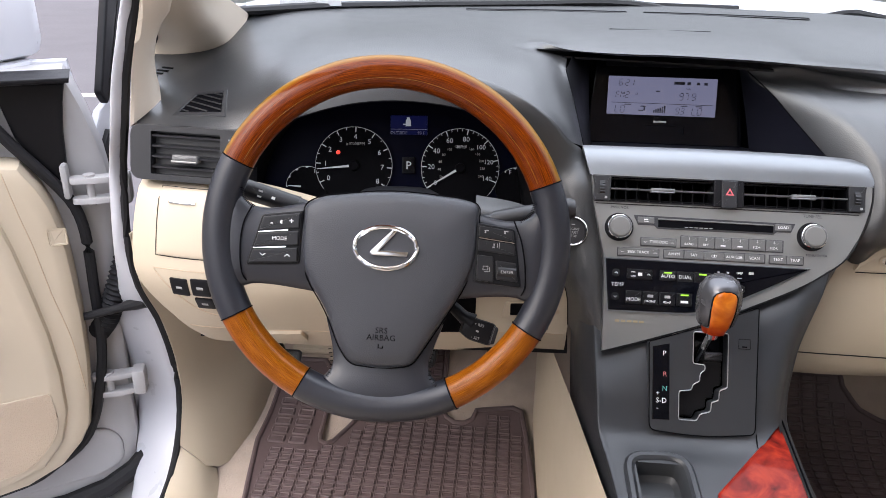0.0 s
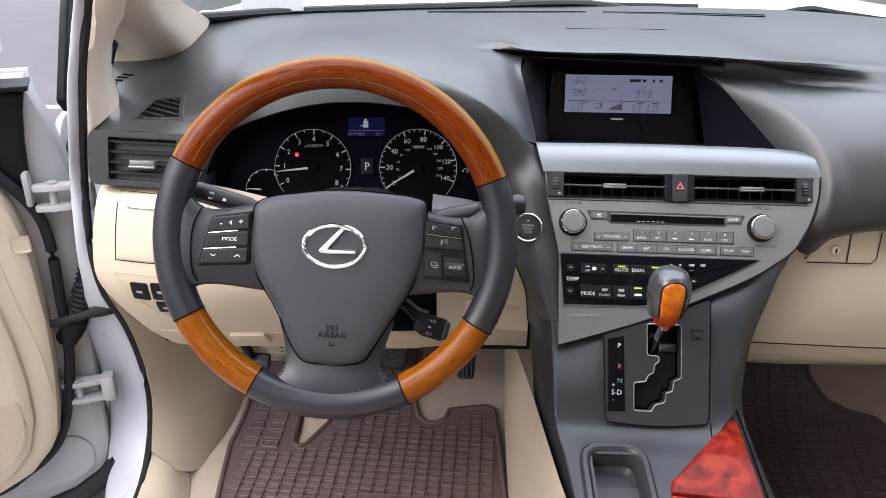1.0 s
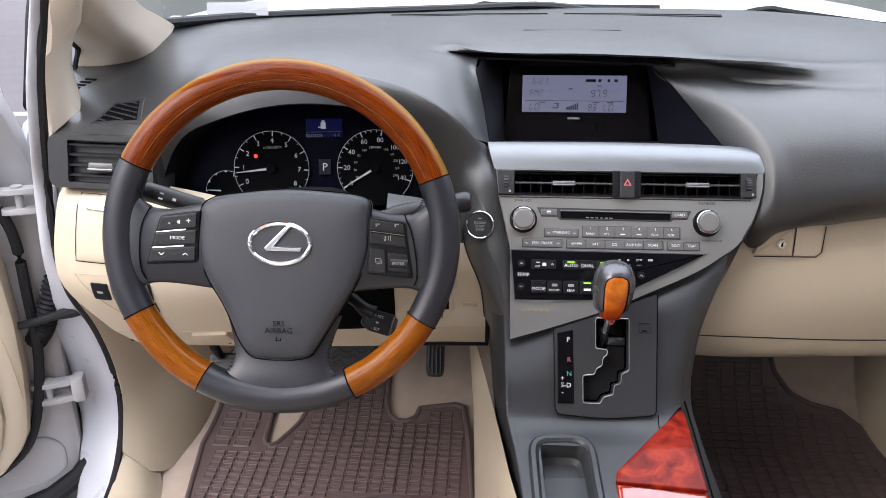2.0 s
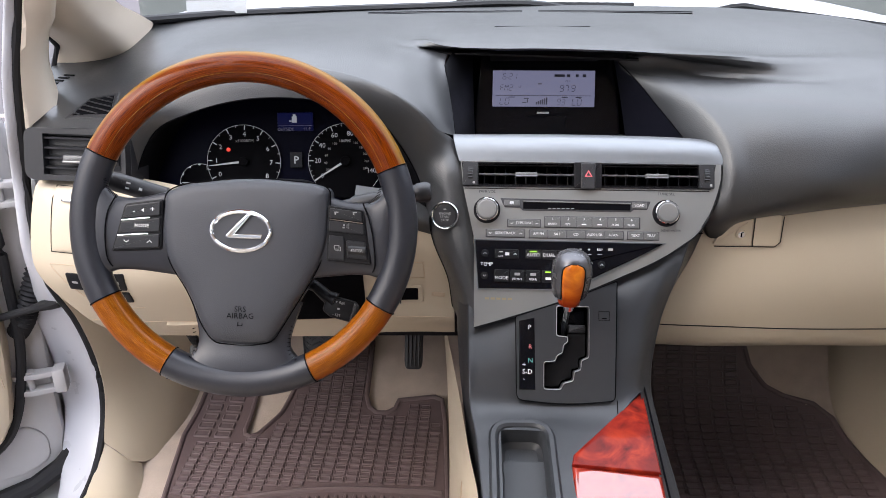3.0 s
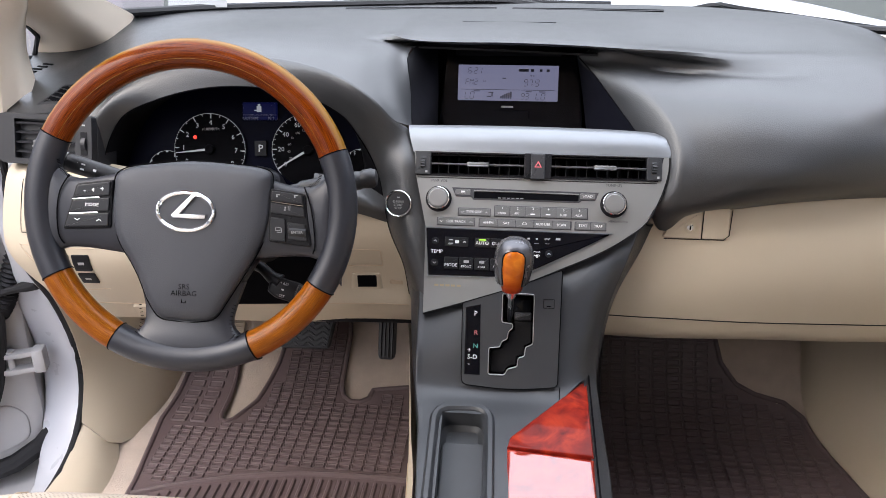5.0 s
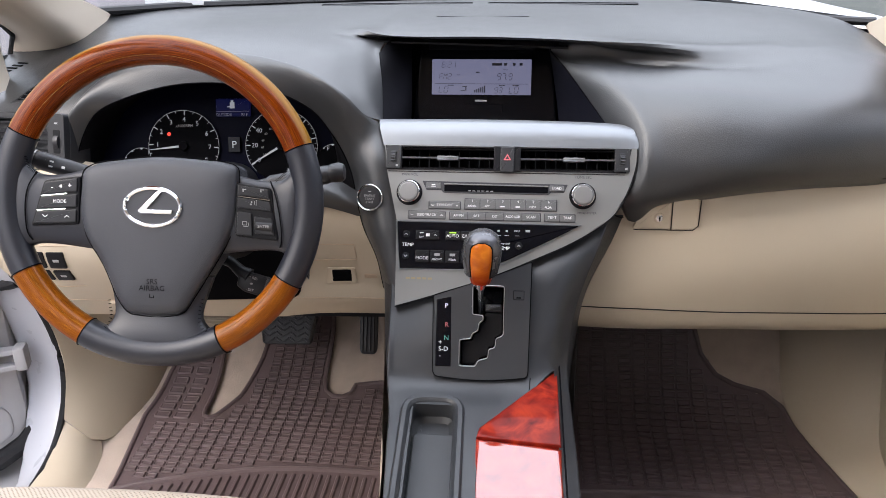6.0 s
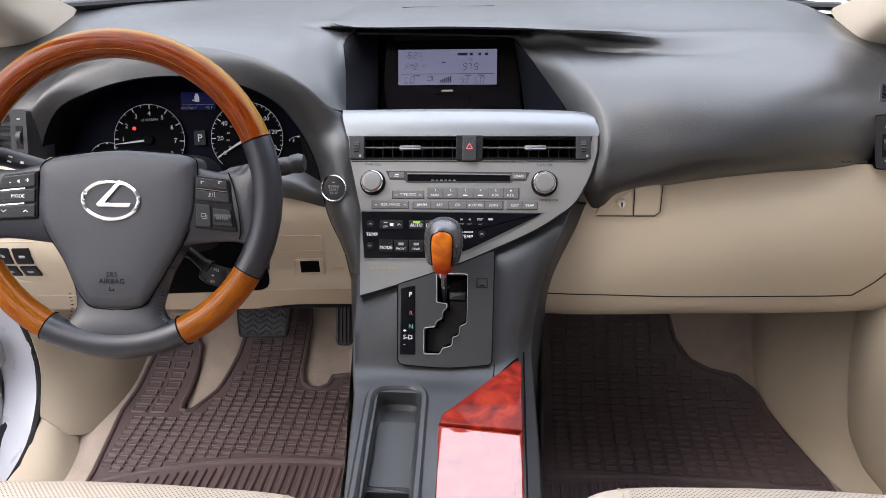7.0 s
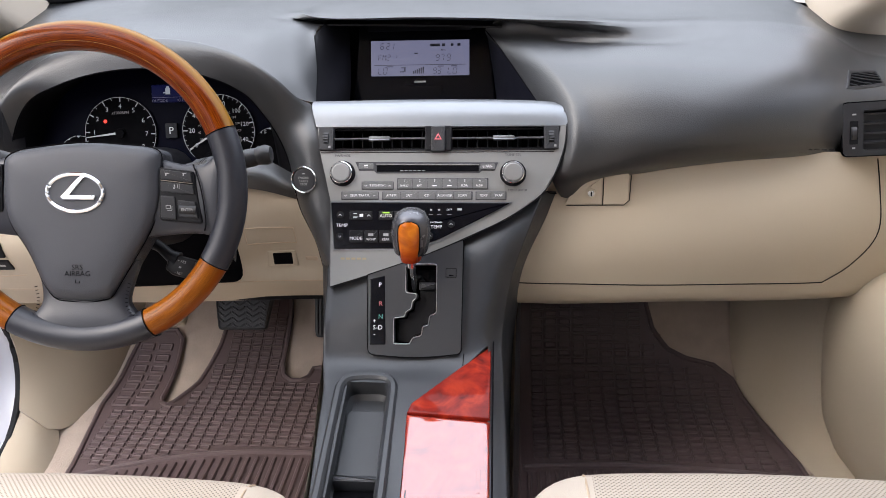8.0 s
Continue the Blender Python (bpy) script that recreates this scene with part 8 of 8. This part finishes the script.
part("stalk_end", slab(rounded([(-0.021, -0.0075), (-0.010, -0.0125), (0.013, -0.0125), (0.017, -0.009), (0.017, 0.009), (0.013, 0.0125), (-0.010, 0.0125), (-0.021, 0.0075)], 0.003), CS, -0.018, 0.0, 0.004), BLACK, cs, "black paddle end of the cruise stalk")
part("end_ridge", slab(rounded([(0.0125, -0.011), (0.0185, -0.009), (0.0185, 0.009), (0.0125, 0.011)], 0.002), CS, -0.014, 0.0012, 0.002), PLASTIC, cs)
writing("+ RES", CS, -0.003, 0.0062, 0.0044, PRINT_GREY, cs, "cruise_lettering", d=0.0006)
writing("- SET", CS, -0.003, -0.0085, 0.0044, PRINT_GREY, cs, "cruise_lettering", d=0.0006)
bars([(-0.003, -0.001, 0.003, 0.002)], CS, PRINT_GREY, cs, "cruise_symbol", 0.0006)

# ---- seats ----
def cushion_rows(cx, w, y_back, y_front, top, crown):
    """Cross sections of a padded cushion from back to front, rolling over its front edge."""
    rows = []
    for y, z, k in ((y_back, top - 0.01, 1.0), (y_back + 0.18, top - 0.012, 1.0), (y_front - 0.16, top, 1.0), (y_front - 0.08, top + 0.002, 1.0), (y_front - 0.03, top - 0.004, 0.995), (y_front - 0.006, top - 0.022, 0.985), (y_front, top - 0.055, 0.975), (y_front - 0.012, top - 0.12, 0.965), (y_front - 0.04, top - 0.19, 0.96)):
        row = []
        for q in range(49):
            f = q / 24 - 1
            edge = abs(f) ** 14
            bow = 0.045 * abs(f) ** 7
            row.append((cx + f * w * k, y - bow, z - edge * 0.022 + (0.002 * math.cos(f * math.pi * 1.4) if z > top - 0.03 else 0)))
        side = row[0]
        low_l = (row[0][0] - 0.003, row[0][1], max(0.2, row[0][2] - 0.10))
        low_r = (row[-1][0] + 0.003, row[-1][1], max(0.2, row[-1][2] - 0.10))
        rows.append([low_l] + row + [low_r])
    return rows


def seat(name, cx, front, label):
    s = thing(name, label, "car seat", group="front seats")
    w, top = 0.262, 0.42
    bm = bmesh.new()
    rings(bm, cushion_rows(cx, w, 0.05, front, top, 0.0), cap_end=False, closed=False)
    cushion = part("cushion", bm, SEAT_LEATHER, s, "beige leather seat cushion")
    cushion.data.materials.append(PERFORATED)
    for f in cushion.data.polygons:
        if abs(f.center.x - cx) < 0.19 and f.normal.z > 0.5 and f.center.y < front - 0.004:
            f.material_index = 1
    tree = skin_of(cushion)
    for sg in (-1, 1):
        line = [(cx + sg * (0.192 - 0.03 * max(0, (y - front + 0.12) / 0.12) ** 2 * 0), y, 1.0) for y in [0.1 + (front - 0.115) * k / 30 for k in range(31)]]
        part("piping", tube(laid(tree, line, (0, 0, -1), 0.0004, 0.0), 0.0014, 6), SEAT_PIPE, cushion, "stitched seam piping")
    part("backrest", block((-0.24, -0.07, 0), (0.24, 0.06, 0.52), 0.05, m=pose(cx, -0.06, 0.40, 28, 0, 0)), SEAT_LEATHER, s, "beige leather backrest")
    part("seat_base", block((cx - 0.22, 0.0, 0.085), (cx + 0.22, front - 0.1, 0.25), 0.02), BLACK, s)
    return s


seat("leather_car_seat", -0.105, 0.583, "beige perforated leather driver seat with black base")
seat("leather_car_seat", 0.647, 0.616, "beige perforated leather passenger seat with black base")


# ---- floor mats ----
def ribbed_mat(name, line, arc, label, coarse=-9.0, pw=0.0285, ph=0.0165):
    """A moulded rubber mat: a raised bead round it, rows of raised cells, and ribs towards the seat."""
    mat = thing(name, label, "floor mat", group="floor mats")

    def lie(x, y, d=0.0):
        e = 0.01
        n = Vector((-(floor_z(x + e, y) - floor_z(x - e, y)), -(floor_z(x, y + e) - floor_z(x, y - e)), 2 * e)).normalized()
        return Vector((x, y, floor_z(x, y) + 0.006)) + n * d
    xs0, xs1 = min(p[0] for p in line), max(p[0] for p in line)
    ys0, ys1 = min(p[1] for p in line), max(p[1] for p in line)
    bm = bmesh.new()
    st = 0.008
    cache = {}

    def vert(i, j):
        if (i, j) not in cache:
            cache[i, j] = bm.verts.new(lie(xs0 + i * st, ys0 + j * st, 0.003))
        return cache[i, j]
    for i in range(int((xs1 - xs0) / st)):
        for j in range(int((ys1 - ys0) / st)):
            if inside((xs0 + (i + 0.5) * st, ys0 + (j + 0.5) * st), line):
                bm.faces.new((vert(i, j), vert(i + 1, j), vert(i + 1, j + 1), vert(i, j + 1)))
    part("mat_base", bm, RUBBER_MAT, mat)
    ring = line + [line[0]]
    dense = []
    for a, b in zip(ring, ring[1:]):
        n = max(1, int((Vector(b) - Vector(a)).length / 0.012))
        dense += [(a[0] + (b[0] - a[0]) * k / n, a[1] + (b[1] - a[1]) * k / n) for k in range(n)]
    part("raised_edge", tube([lie(x, y, 0.003) for x, y in dense + dense[:1]], 0.005, 8, caps=False), RUBBER_MAT, mat)
    # cells: one shared mesh, each cell an object of its own
    inner = grown(line, -0.007)
    o = rounded([(-pw * 0.46, -ph * 0.41), (pw * 0.46, -ph * 0.41), (pw * 0.46, ph * 0.41), (-pw * 0.46, ph * 0.41)], 0.003, 2)
    bm = bmesh.new()
    rings(bm, [[Vector((u, v, d)) for u, v in grown(o, -g)] for g, d in ((0, -0.001), (0.0003, 0.0032), (0.0010, 0.0044), (0.0020, 0.0046), (0.0034, 0.0034))])
    first = part("raised_cell", bm, RUBBER_MAT, mat)
    spots = []
    y = ys0
    while y < ys1:
        x = xs0 - 0.1
        while x < xs1 + 0.05:
            if y > arc(x) + 0.016 and not (x < coarse and y > 1.13) and all(inside((x + a * pw * 0.40, y + b * ph * 0.36), inner) for a in (-1, 1) for b in (-1, 1)):
                spots.append((x, y))
            x += pw
        y += ph / math.hypot(1, (floor_z(0.5 * (xs0 + xs1), y + 0.01) - floor_z(0.5 * (xs0 + xs1), y)) / 0.01)

    # larger cells climb the footrest beside the door
    wide = []
    y = 1.145
    while coarse > xs0 and y < ys1:
        for x in (xs0 + 0.036, xs0 + 0.077):
            if all(inside((x + a * 0.016, y + b * 0.010), inner) for a in (-1, 1) for b in (-1, 1)):
                wide.append((x, y))
        y += 0.0245

    def seat_at(x, y):
        n = (lie(x, y, 1.0) - lie(x, y, 0.0)).normalized()
        t = Vector((1, 0, 0))
        t = (t - n * t.dot(n)).normalized()
        return Matrix.Translation(lie(x, y, 0.002)) @ Matrix((t, n.cross(t), n)).transposed().to_4x4()
    for k, (x, y) in enumerate(spots[:300]):
        c = first if k == 0 else new("raised_cell", first.data)
        c.parent = mat
        c.matrix_basis = seat_at(x, y)
    for x, y in wide:
        c = new("raised_cell", first.data)
        c.parent = mat
        c.matrix_basis = seat_at(x, y) @ Matrix.Diagonal((1.55, 1.6, 1, 1))
    if len(spots) > 300:
        rest = bmesh.new()
        for x, y in spots[300:]:
            m = seat_at(x, y)
            rings(rest, [[m @ Vector((u, v, d)) for u, v in grown(o, -g)] for g, d in ((0, -0.001), (0.0003, 0.0032), (0.0010, 0.0044), (0.0020, 0.0046), (0.0034, 0.0034))])
        tagged(part("raised_cells", rest, RUBBER_MAT, mat), kind="stuff")
    # ribs towards the seat, and the arched bar that ends them
    bm = bmesh.new()
    x = xs0 + 0.02
    while x < xs1 - 0.02:
        y1 = arc(x) - 0.016
        y0 = max(ys0 + 0.01, y1 - 0.22)
        if inside((x, y1), inner):
            tube([lie(x, y0, 0.003), lie(x, y1, 0.003)], 0.0042, 6, bm)
        x += 0.0165
    part("ribs", bm, RUBBER_MAT, mat, "parallel raised ribs")
    pts = [(xs0 + 0.01 + (xs1 - xs0 - 0.02) * k / 40) for k in range(41)]
    pts = [x for x in pts if inside((x, arc(x)), line)]
    part("arched_bar", tube([lie(x, arc(x), 0.003) for x in pts], 0.006, 8), RUBBER_MAT, mat)
    return mat


driver_line = [(-0.405, 0.62), (-0.412, 0.85), (-0.424, 0.97), (-0.438, 1.05), (-0.452, 1.14), (-0.447, 1.26), (-0.438, 1.315), (-0.42, 1.328), (-0.36, 1.328), (-0.342, 1.31), (-0.337, 1.25), (-0.335, 1.165), (-0.33, 1.148), (-0.318, 1.142), (-0.306, 1.15), (-0.275, 1.21), (-0.252, 1.30), (-0.243, 1.38), (-0.22, 1.405), (-0.14, 1.41), (-0.112, 1.395), (-0.106, 1.36), (-0.106, 1.26), (-0.097, 1.234), (-0.08, 1.222), (-0.06, 1.222), (-0.044, 1.232), (-0.037, 1.252), (0.035, 1.262), (0.052, 1.255), (0.062, 1.2), (0.085, 0.95), (0.092, 0.62)]
passenger_line = [(0.391, 0.62), (0.391, 1.0), (0.394, 1.25), (0.398, 1.40), (0.42, 1.412), (0.61, 1.40), (0.645, 1.35), (0.67, 1.306), (0.70, 1.284), (0.735, 1.272), (0.79, 1.262), (0.822, 1.24), (0.845, 1.18), (0.865, 1.105), (0.886, 1.03), (0.90, 0.9), (0.89, 0.62)]
ribbed_mat("rubber_floor_mat", driver_line, lambda x: 1.018 - 0.62 * (x + 0.05) ** 2 * (1.0 if x < -0.05 else 0.3), "brown moulded rubber floor mat in the driver footwell", -0.336, 0.0238, 0.0155)
ribbed_mat("rubber_floor_mat", passenger_line, lambda x: 1.012 - 0.3 * (x - 0.6) ** 2, "brown moulded rubber floor mat in the passenger footwell")


# small sticker standing at the foot of the windscreen
SL = plane_frame((-0.358, 1.336, 0.889), (0.976, 0.217, 0), (0.2, -0.85, 0.45))
sticker = thing("paper_label", "small grey printed paper label inside the windscreen", "label")
part("sheet", slab(box_uv(-0.053, -0.012, 0.053, 0.013, 0.001), SL, 0.0, 0.001, 0.0003), material("grey_paper", (0.30, 0.305, 0.315), 0.6, vary=0.06), sticker)
bars([(-0.026 + 0.011 * k, 0.003, 0.007, 0.009) for k in range(5)], SL, PRINT_GREY, sticker, "marking", 0.0014)
bars([(0.043, 0.005, 0.008, 0.008), (-0.01, -0.007, 0.05, 0.003)], SL, PRINT_GREY, sticker, "marking", 0.0014)
